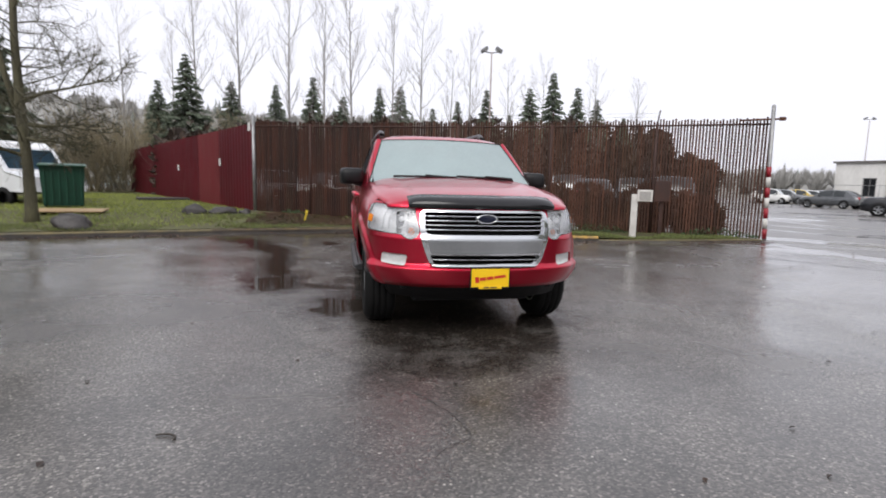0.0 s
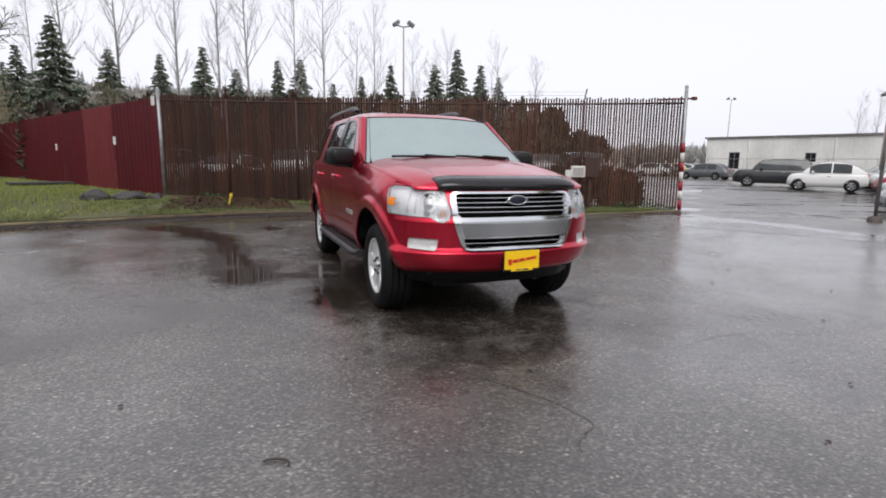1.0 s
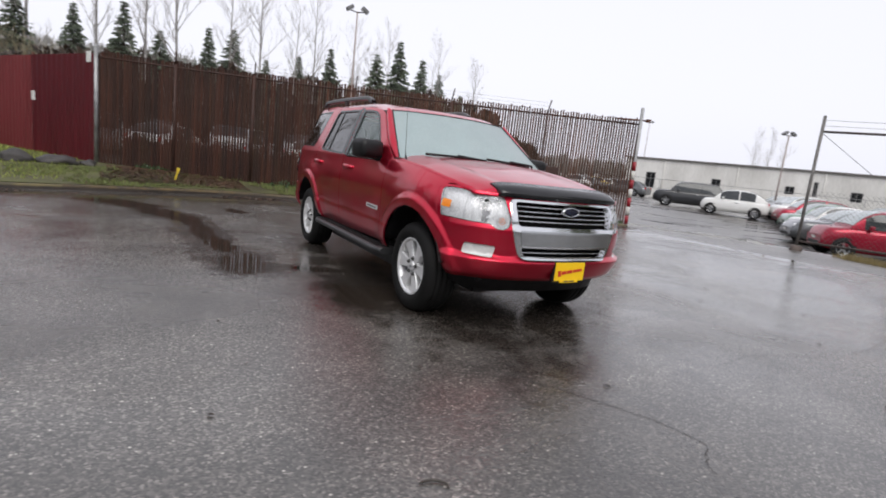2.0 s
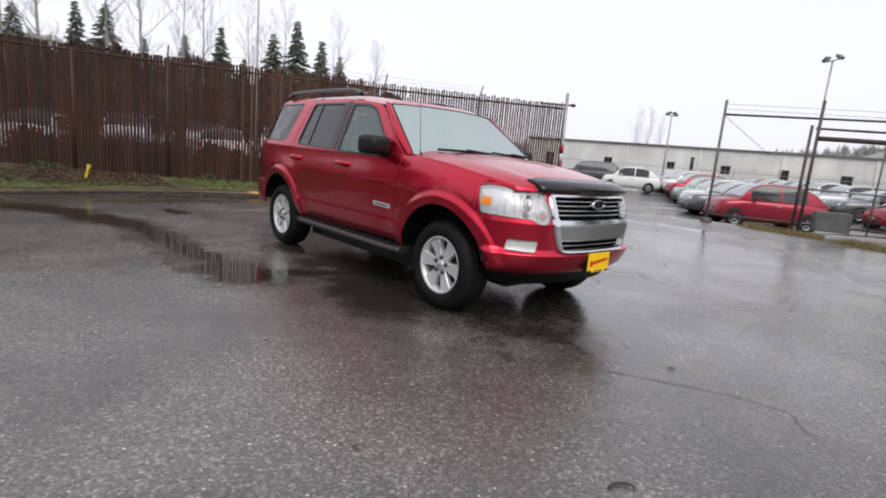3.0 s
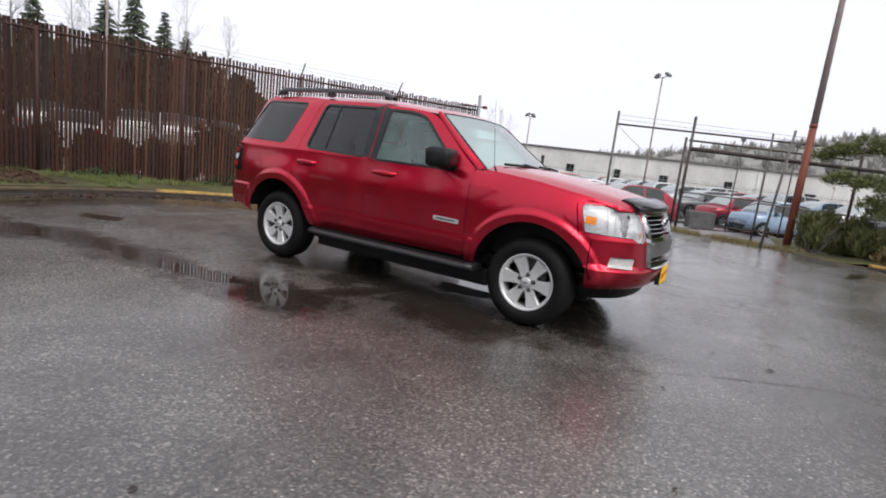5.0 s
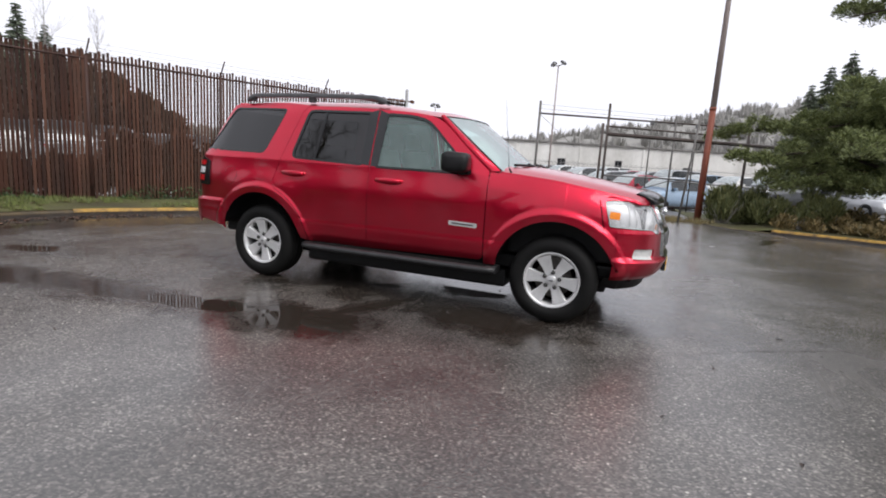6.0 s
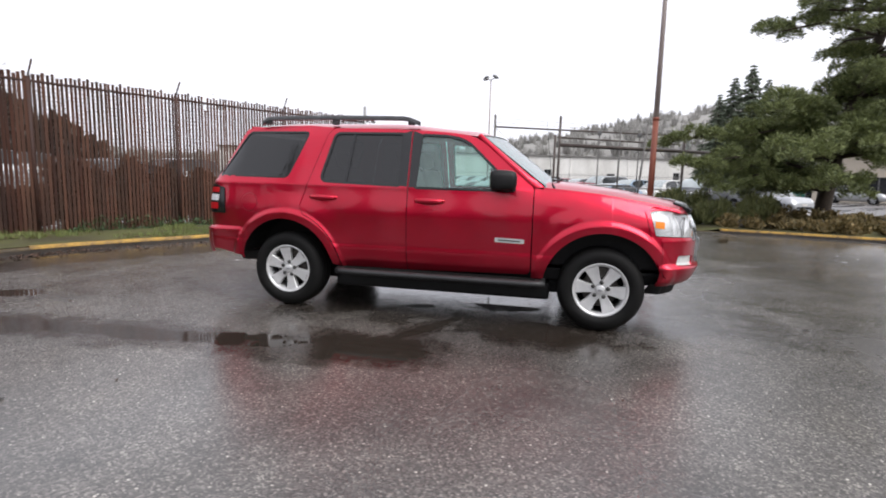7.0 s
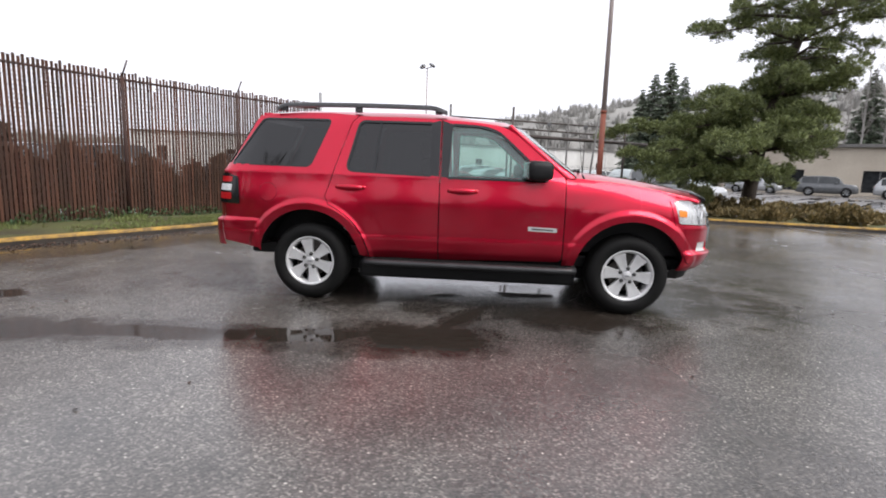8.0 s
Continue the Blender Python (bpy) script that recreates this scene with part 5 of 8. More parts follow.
def build_top(car):
    # bonnet
    bm = bmesh.new()
    ys = list(np.linspace(-1.99, -0.925, 40))
    rows = []
    for y in ys:
        e = bonnet_half(y) - 0.002
        rows.append([(e * t, y, bonnet_z(e * t, y)) for t in np.linspace(-1, 1, 49)])
    # the nose: rows follow the plan's curve across the front
    nose = []
    e0 = bonnet_half(-1.99) - 0.002
    for k in range(14):
        w = 1 - (k + 1) / 14
        row = []
        for t in np.linspace(-1, 1, 49):
            x = e0 * t
            f = skin(ux(abs(x)) if abs(x) > 1e-6 else 0.0, 1.012)
            yf = f.y + 0.004
            y = yf + (-1.99 - yf) * w ** 1.15
            z = min(bonnet_z(x, y), 1.08 + (bonnet_z(x, -1.99) - 1.08) * 1.0)
            lip = 1.026 + 0.014 * abs(t)
            drop = step01(0.35, 0.0, w)
            row.append((x, y, z * (1 - drop) + lip * drop if z > lip else z))
        nose.append(row)
    grid_mesh(bm, nose[::-1] + rows)
    bmesh.ops.recalc_face_normals(bm, faces=bm.faces[:])
    if sum(f.normal.z for f in bm.faces) < 0:
        bmesh.ops.reverse_faces(bm, faces=bm.faces[:])
    rim = bmesh.ops.extrude_edge_only(bm, edges=[e for e in bm.edges if e.is_boundary])
    for v in (g for g in rim["geom"] if isinstance(g, bmesh.types.BMVert)):
        v.co.z -= 0.025
        v.co.x *= 0.995
    bonnet = part("bonnet", bm, PAINT, car)
    # smoked deflector along the bonnet's front edge
    bm = bmesh.new()
    rows = []
    for k in range(41):
        x = -0.575 + 1.15 * k / 40
        f = skin(ux(abs(x)) if abs(x) > 1e-6 else 0.0, 1.012)
        cap = 1 - (abs(x) / 0.575) ** 10
        rows.append([(x, f.y - 0.012, 1.016), (x, f.y - 0.034, 1.030), (x, f.y - 0.030, 1.050 + 0.01 * cap), (x, f.y + 0.020, 1.075 + 0.022 * cap), (x, f.y + 0.105, 1.100 + 0.020 * cap), (x, f.y + 0.115, 1.094 + 0.018 * cap), (x, f.y + 0.03, 1.05)])
    vs = grid_mesh(bm, rows)
    bm.faces.new(vs[0]), bm.faces.new(vs[-1])
    bmesh.ops.recalc_face_normals(bm, faces=bm.faces[:])
    part("bonnet_deflector", bm, DEFLECTOR, car, "black smoked bonnet deflector")
    # cowl
    bm = bmesh.new()
    rows = [[(x * w, y + 0.05 * (x / 0.7) ** 2, z - 0.03 * (x / 0.7) ** 2) for x in np.linspace(-0.79, 0.79, 21)] for y, z, w in ((-0.935, 1.245, 1.0), (-0.965, 1.215, 1.0), (-0.99, 1.19, 1.0))]
    grid_mesh(bm, rows)
    part("cowl", bm, TRIM, car)
    for sx in (-1, 1):
        bm = bmesh.new()
        rows = []
        for k in range(6):
            t = k / 5
            y = -0.935 + 0.085 * t
            o = skin(uy(y), fender_top(y) - 0.004)
            rows.append([(sx * (o.x - 0.002), y, o.z), (sx * (o.x - 0.025), y, o.z + 0.004), (sx * 0.815, y, o.z + 0.006), (sx * 0.785, y, o.z - 0.004)])
        grid_mesh(bm, rows)
        bmesh.ops.recalc_face_normals(bm, faces=bm.faces[:])
        part("cowl_corner", bm, PAINT, car)
    # windscreen
    bm = bmesh.new()
    rows = []
    for k in range(13):
        y, z, w = screen_edge(k / 12)
        rows.append([(w * t, y - 0.13 * (1 - t * t), z + 0.012 * (1 - t * t)) for t in np.linspace(-1, 1, 25)])
    grid_mesh(bm, rows)
    glass = part("windscreen", bm, SCREEN_GLASS, car, "clear rain-wet windscreen")
    bm = bmesh.new()
    for s in (-1, 1):
        tube(bm, [Vector((s * w, y, z + 0.004)) for y, z, w in (screen_edge(k / 8) for k in range(9))], 0.006, 6)
    y, z, w = screen_edge(1)
    tube(bm, [(w * t, y - 0.13 * (1 - t * t), z + 0.012 * (1 - t * t) + 0.003) for t in np.linspace(-1, 1, 17)], 0.005, 6)
    part("windscreen_seal", bm, GLOSS_BLACK, glass)
    # roof
    bm = bmesh.new()
    rows = []
    for k in range(37):
        y = -0.365 + (1.985 + 0.365) * k / 36
        edge = skin(uy(y), roof_edge(y) - 0.025)
        e = edge.x
        crown = 1.772 - 0.075 * step01(0.5, -0.335, y) - 0.045 * step01(-0.22, -0.365, y) - 0.035 * step01(1.5, 2.05, y)
        row = []
        for t in np.linspace(-1, 1, 33):
            z = crown - (crown - roof_edge(y) + 0.025) * abs(t) ** 4.5
            front = -0.13 * (1 - t * t) * step01(0.3, -0.335, y)
            row.append((e * t, y + front, z))
        rows.append(row)
    grid_mesh(bm, rows)
    if sum(f.normal.z for f in bm.faces) < 0:
        bmesh.ops.reverse_faces(bm, faces=bm.faces[:])
    bm.normal_update()
    if sum(f.normal.z for f in bm.faces) < 0:
        bmesh.ops.reverse_faces(bm, faces=bm.faces[:])
    part("roof", bm, PAINT, car)
    bm = bmesh.new()
    box(bm, (-0.56, 1.90, 1.690), (0.56, 1.985, 1.722), 0.012)
    part("rear_spoiler", bm, PAINT, car)
    # roof rails
    for s in (-1, 1):
        bm = bmesh.new()
        rows = []
        x = s * 0.605
        for k in range(33):
            t = k / 32
            y = 0.225 + 1.60 * t
            end = min(1.0, t / 0.10, (1 - t) / 0.06)
            z = 1.750 + 0.042 * math.sin(math.pi / 2 * end) + 0.010 * math.sin(math.pi * t)
            h, w = 0.020, 0.028
            rows.append([(x + dx, y, z + dz) for dx, dz in ((-w, -h), (-w * 1.05, h * 0.4), (-w * 0.6, h), (w * 0.6, h), (w * 1.05, h * 0.4), (w, -h), (-w, -h))])
        vs = grid_mesh(bm, rows)
        bmesh.ops.recalc_face_normals(bm, faces=bm.faces[:])
        rail = part("roof_rail", bm, RAIL, car, "dark grey roof rail")
        for y in (0.30, 1.05, 1.76):
            bm = bmesh.new()
            box(bm, (x - 0.018, y - 0.035, 1.735), (x + 0.018, y + 0.035, 1.785), 0.012)
            part("rail_foot", bm, RAIL, rail)
    # wipers
    for x0, x1 in ((-0.58, 0.02), (0.02, 0.60)):
        bm = bmesh.new()
        pts = []
        for k in range(9):
            t = k / 8
            x = x0 + (x1 - x0) * t
            q = (x / 0.72) ** 2
            pts.append((x, -1.075 + 0.115 * q + 0.02 * t, 1.262 + 0.012 * (1 - t) - 0.02 * q))
        tube(bm, pts, 0.012, 6)
        tube(bm, [(x1, -1.03, 1.235), (x1 - 0.02, -1.05, 1.262), ((x0 + x1) / 2, pts[4][1] - 0.004, pts[4][2] + 0.012)], 0.010, 6)
        part("wiper", bm, TRIM, car)
    # aerial on the right fender
    bm = bmesh.new()
    tube(bm, [(-0.775, -1.02, 1.17), (-0.775, -1.02, 1.20), (-0.775, -1.00, 1.235)], [0.012, 0.010, 0.006], 8)
    tube(bm, [(-0.775, -1.00, 1.235), (-0.77, -0.95, 1.60), (-0.768, -0.93, 1.78)], [0.0025, 0.0015, 0.001], 5)
    part("aerial", bm, TRIM, car)


BOARD = surface("grey_black_board_plastic", (0.014, 0.014, 0.015), (0.032, 0.032, 0.034), 12.0, (0.35, 0.5), grain=300, relief=0.2, depth=0.0008)
DEFLECTOR = surface("smoked_deflector", (0.006, 0.006, 0.007), (0.014, 0.014, 0.015), 10.0, (0.10, 0.22), grain=120, relief=0.1, depth=0.001)
RAIL = surface("dark_grey_rail", (0.035, 0.035, 0.037), (0.07, 0.07, 0.074), 12.0, (0.4, 0.5), grain=200)
SUV = build_car()

# ---- gate, posts and masts ----
POST_WHITE = surface("chalky_white_paint", (0.45, 0.43, 0.40), (0.68, 0.66, 0.62), 5.0, (0.5, 0.7))
POST_RED = surface("signal_red_paint", (0.22, 0.008, 0.016), (0.32, 0.013, 0.024), 6.0, (0.4, 0.55))
RUST_RED = surface("rust_red_pole", (0.15, 0.035, 0.020), (0.27, 0.075, 0.04), 4.0, (0.5, 0.7), stretch=(1, 1, 0.3))
GREY_POLE = surface("weathered_grey_pole", (0.24, 0.19, 0.175), (0.40, 0.34, 0.32), 4.0, (0.5, 0.7), stretch=(1, 1, 0.3))
LAMP_BODY = surface("grey_lamp_housing", (0.10, 0.10, 0.10), (0.18, 0.18, 0.18), 8.0)
GATE_STEEL = surface("dark_gate_steel", (0.045, 0.035, 0.03), (0.11, 0.085, 0.075), 7.0, (0.5, 0.7), metal=0.2)
GATE_GREY = surface("weathered_grey_steel", (0.09, 0.085, 0.08), (0.20, 0.19, 0.18), 7.0, (0.5, 0.7), metal=0.2)
YELLOW = surface("yellow_stake_paint", (0.55, 0.40, 0.03), (0.75, 0.56, 0.05), 8.0)
DULL_BOX = surface("dull_grey_box", (0.08, 0.08, 0.077), (0.17, 0.165, 0.16), 4.0, (0.5, 0.7))
CONCRETE = surface("pale_concrete", (0.28, 0.27, 0.25), (0.42, 0.40, 0.37), 4.0, (0.6, 0.8))


def build_end_post():
    x, y = 8.52, 4.42
    g = ground_z(x, y)
    post = thing("striped_post", "tall steel gate post with red and white bands at its foot", "post", pose(x, y, g, 0, -1.6, 0))
    bm = bmesh.new()
    tube(bm, [(0, 0, -0.1), (0, 0, 3.0)], 0.042, 14)
    bmesh.ops.create_uvsphere(bm, u_segments=12, v_segments=6, radius=0.044, matrix=Matrix.Translation((0, 0, 3.0)))
    part("shaft", bm, STEEL, post)
    for k in range(7):
        bm = bmesh.new()
        z = 0.02 + k * 0.235
        lathe(bm, [(z, 0.042), (z, 0.050), (z + 0.23, 0.050), (z + 0.23, 0.042)], 16, axis="z")
        part("band", bm, POST_RED if k % 2 == 0 else POST_WHITE, post, "red painted band" if k % 2 == 0 else "white painted band")
    bm = bmesh.new()
    tube(bm, [(-0.55, 0.32, 2.72), (0.0, 0.0, 2.72), (0.18, -0.10, 2.72)], 0.02, 8)
    box(bm, (0.10, -0.14, 2.68), (0.22, -0.06, 2.76), 0.01)
    part("hinge_arm", bm, RUST, post)


def build_box_post():
    x, y = 5.42, 4.80
    g = verge_z(x, y) - 0.03
    post = thing("control_post", "white wooden post carrying a small pale control box", "post", pose(x, y, g, 0, 0, -28))
    bm = bmesh.new()
    box(bm, (-0.07, -0.07, -0.1), (0.07, 0.07, 1.02), 0.012)
    part("shaft", bm, POST_WHITE, post)
    bm = bmesh.new()
    box(bm, (0.05, -0.11, 0.86), (0.37, 0.05, 1.12), 0.015)
    part("control_box", bm, POST_WHITE, post)
    bm = bmesh.new()
    box(bm, (0.09, -0.118, 0.90), (0.33, -0.108, 1.08), 0.004)
    part("box_door", bm, CONCRETE, post)
    cabinet = thing("meter_cabinet", "rusty brown steel cabinet on a post beside the fence", "cabinet", pose(6.28, 5.1, verge_z(6.28, 5.1) - 0.03, 0, 0, -30))
    bm = bmesh.new()
    box(bm, (-0.17, -0.08, 0.80), (0.17, 0.10, 1.30), 0.012)
    body = part("body", bm, DARK_RUST, cabinet)
    bm = bmesh.new()
    box(bm, (-0.15, -0.088, 0.83), (0.15, -0.078, 1.27), 0.004)
    part("door", bm, DARK_RUST, body)
    bm = bmesh.new()
    box(bm, (-0.04, -0.03, -0.1), (0.04, 0.05, 0.80), 0.008)
    part("leg", bm, DARK_RUST, cabinet)


def build_stake():
    x, y = -2.05, 7.75
    stake = thing("marker_stake", "short leaning stake painted yellow", "stake", pose(x, y, verge_z(x, y) - 0.05, 6, 14, 0))
    bm = bmesh.new()
    box(bm, (-0.02, -0.01, 0), (0.02, 0.01, 0.26), 0.004)
    part("stake", bm, YELLOW, stake)
    bm = bmesh.new()
    box(bm, (-0.032, -0.012, 0.25), (0.032, 0.012, 0.33), 0.006)
    part("tip", bm, YELLOW, stake)


def lamp_mast(name, at, tall, spread, turn, label, heads=2, r=0.07):
    mast = thing(name, label, "street lamp", pose(*at, 0, 0, turn), group="light masts")
    bm = bmesh.new()
    tube(bm, [(0, 0, -0.2), (0, 0, tall * 0.5), (0, 0, tall)], [r, r * 0.8, r * 0.6], 10)
    part("pole", bm, GREY_POLE, mast)
    bm = bmesh.new()
    tube(bm, [(-spread, 0, tall + 0.02), (0, 0, tall - 0.05), (spread, 0, tall + 0.02)], 0.03, 6)
    part("cross_arm", bm, LAMP_BODY, mast)
    for s in ((-1, 1) if heads == 2 else (1,)):
        bm = bmesh.new()
        m = Matrix.Translation((s * spread, 0, tall + 0.10)) @ Matrix.Rotation(radians(35 * s), 4, "Y")
        box(bm, (-0.19, -0.15, -0.07), (0.19, 0.15, 0.09), 0.04, m)
        lamp = part("lamp_head", bm, LAMP_BODY, mast)
        bm = bmesh.new()
        box(bm, (-0.15, -0.12, -0.082), (0.15, 0.12, -0.072), 0.006, m)
        part("lamp_glass", bm, WHITE_LENS, lamp)


def build_rust_pole():
    pole = thing("utility_pole", "tall tapering pole, rust red below and grey above", "pole", pose(10.62, -3.40, 0.05, 0, 0.8, 0))
    bm = bmesh.new()
    tube(bm, [(0, 0, -0.2), (0, 0, 1.5), (0, 0, 3.0)], [0.092, 0.085, 0.078], 16)
    part("lower_shaft", bm, RUST_RED, pole)
    bm = bmesh.new()
    tube(bm, [(0, 0, 3.0), (0, 0, 6.0), (0, 0, 9.5)], [0.076, 0.062, 0.045], 16)
    part("upper_shaft", bm, GREY_POLE, pole)
    bm = bmesh.new()
    lathe(bm, [(2.96, 0.078), (2.96, 0.088), (3.04, 0.086), (3.04, 0.074)], 16, axis="z")
    part("collar", bm, RUST_RED, pole)


def bar(bm, a, b, r, sides=8):
    tube(bm, [a, b], r, sides)


def build_gate():
    """The yard's gate frame: two tall posts, rails, braces and a slid-back cantilever gate with wire mesh."""
    A, B, C, D = Vector((10.42, 1.10, 0)), Vector((11.05, -0.78, 0)), Vector((12.1, -2.6, 0)), Vector((13.3, -4.7, 0))
    gate = thing("gate_frame", "tall steel gate frame with rails and wire mesh, slid open", "gate", pose(0, 0, 0))
    for p, top, m, r in ((A, 3.12, GATE_GREY, 0.034), (B, 3.15, GATE_STEEL, 0.036), (C, 2.95, GATE_GREY, 0.027), (D, 2.85, GATE_STEEL, 0.04)):
        bm = bmesh.new()
        g = ground_z(p.x, p.y)
        bar(bm, (p.x, p.y, g - 0.1), (p.x, p.y, top), r, 10)
        bmesh.ops.create_uvsphere(bm, u_segments=10, v_segments=5, radius=r * 1.1, matrix=Matrix.Translation((p.x, p.y, top)))
        part("post", bm, m, gate)

    def rail(p, q, z0, z1, r, m, name="rail"):
        bm = bmesh.new()
        bar(bm, (p.x, p.y, z0), (q.x, q.y, z1), r, 8)
        part(name, bm, m, gate)

    rail(A, D, 2.80, 2.80, 0.026, GATE_STEEL, "top_rail")
    rail(A.lerp(B, 0.97), D.lerp(C, 0.1), 2.55, 2.52, 0.026, GATE_STEEL)
    E = D + (D - B).normalized() * 1.2
    rail(B, E, 2.33, 2.30, 0.055, GATE_STEEL, "roller_beam")
    rail(A, D, 0.32, 0.32, 0.026, GATE_STEEL, "bottom_rail")
    rail(B, C.lerp(D, 0.2), 1.16, 1.16, 0.024, STEEL)
    rail(C, E, 1.10, 1.02, 0.024, STEEL)
    bm = bmesh.new()
    q = B.lerp(A, 0.07)
    bar(bm, (q.x, q.y, 0.1), (q.x, q.y, 2.62), 0.034, 8)
    part("upright", bm, GATE_STEEL, gate)
    for k in (0.30, 0.62):
        p = B.lerp(D, k)
        bm = bmesh.new()
        bar(bm, (p.x, p.y, 0.2), (p.x, p.y, 2.78), 0.019, 8)
        part("upright", bm, GATE_GREY, gate)
        bm = bmesh.new()
        box(bm, (p.x - 0.06, p.y - 0.06, 2.68), (p.x + 0.06, p.y + 0.06, 2.80), 0.015)
        part("roller_box", bm, LAMP_BODY, gate)
    bm = bmesh.new()
    bar(bm, (A.x, A.y, 2.78), (A.lerp(B, 0.55).x, A.lerp(B, 0.55).y, 1.9), 0.006, 5)
    part("brace", bm, WIRE, gate)
    bm = bmesh.new()
    bar(bm, (B.x, B.y, 0.4), (C.x, C.y, 1.1), 0.014, 5)
    part("brace", bm, WIRE, gate)
    bm = bmesh.new()
    for z in (2.93, 3.05):
        bar(bm, (A.x, A.y, z), (D.x, D.y, z - 0.1), 0.004, 4)
    part("barbed_wire", bm, WIRE, gate)
    bm = bmesh.new()
    chain_link(bm, [A, B, C, D], 0.32, 1.5, 0.10, 0.0022)
    part("wire_mesh", bm, WIRE, gate)
    # counterweight box at the gate's foot and the concrete pad under the first post
    bm = bmesh.new()
    box(bm, (-0.36, -0.14, 0.22), (0.36, 0.14, 0.68), 0.02, Matrix.Translation((*B.lerp(C, 0.30).to_2d(), 0)) @ Matrix.Rotation(math.atan2((C - B).y, (C - B).x), 4, "Z"))
    part("counterweight", bm, DULL_BOX, gate, "grey steel box")
    bm = bmesh.new()
    lathe(bm, [(-0.05, 0.14), (0.09, 0.13), (0.12, 0.09), (0.13, 0.03)], 16, axis="z", at=(A.x, A.y, ground_z(A.x, A.y)))
    part("footing", bm, GATE_STEEL, gate)
    # bent fence post in front of the bank
    lean = thing("leaning_post", "thin leaning steel fence post", "post", pose(9.75, -2.88, ground_z(9.75, -2.88), 4, -3.5, 0))
    bm = bmesh.new()
    bar(bm, (0, 0, -0.1), (0, 0, 2.72), 0.027, 10)
    part("shaft", bm, GATE_GREY, lean)


build_end_post()
build_box_post()
build_stake()
build_rust_pole()
build_gate()
lamp_mast("light_mast", (32.2, 4.65, 0), 8.2, 0.45, 55, "tall grey mast with two floodlights")
lamp_mast("light_mast", (35.6, 15.0, 0), 5.6, 0.32, -20, "grey mast with two floodlights beside the long building")
lamp_mast("light_mast", (6.2, 20.4, 0), 7.85, 0.36, -10, "tall grey mast with two floodlights behind the fence", r=0.06)
lamp_mast("light_mast", (60.0, 47.0, 0), 10.0, 0.5, -10, "far grey mast with two floodlights")

# ---- long white warehouse ----
WALL_WHITE = surface("stained_white_render", (0.50, 0.49, 0.46), (0.76, 0.75, 0.72), 0.5, (0.7, 0.9), grain=6.0, stretch=(1, 1, 0.35))
ROOF_EDGE_MAT = surface("dark_roof_edge", (0.10, 0.095, 0.09), (0.18, 0.17, 0.16), 2.0)
DARK_PANE = surface("dark_window", (0.012, 0.013, 0.015), (0.03, 0.032, 0.035), 3.0, (0.05, 0.15), relief=0)


def wall_piece(house, material, lo, hi):
    bm = bmesh.new()
    box(bm, lo, hi)
    part("wall", bm, material, house)


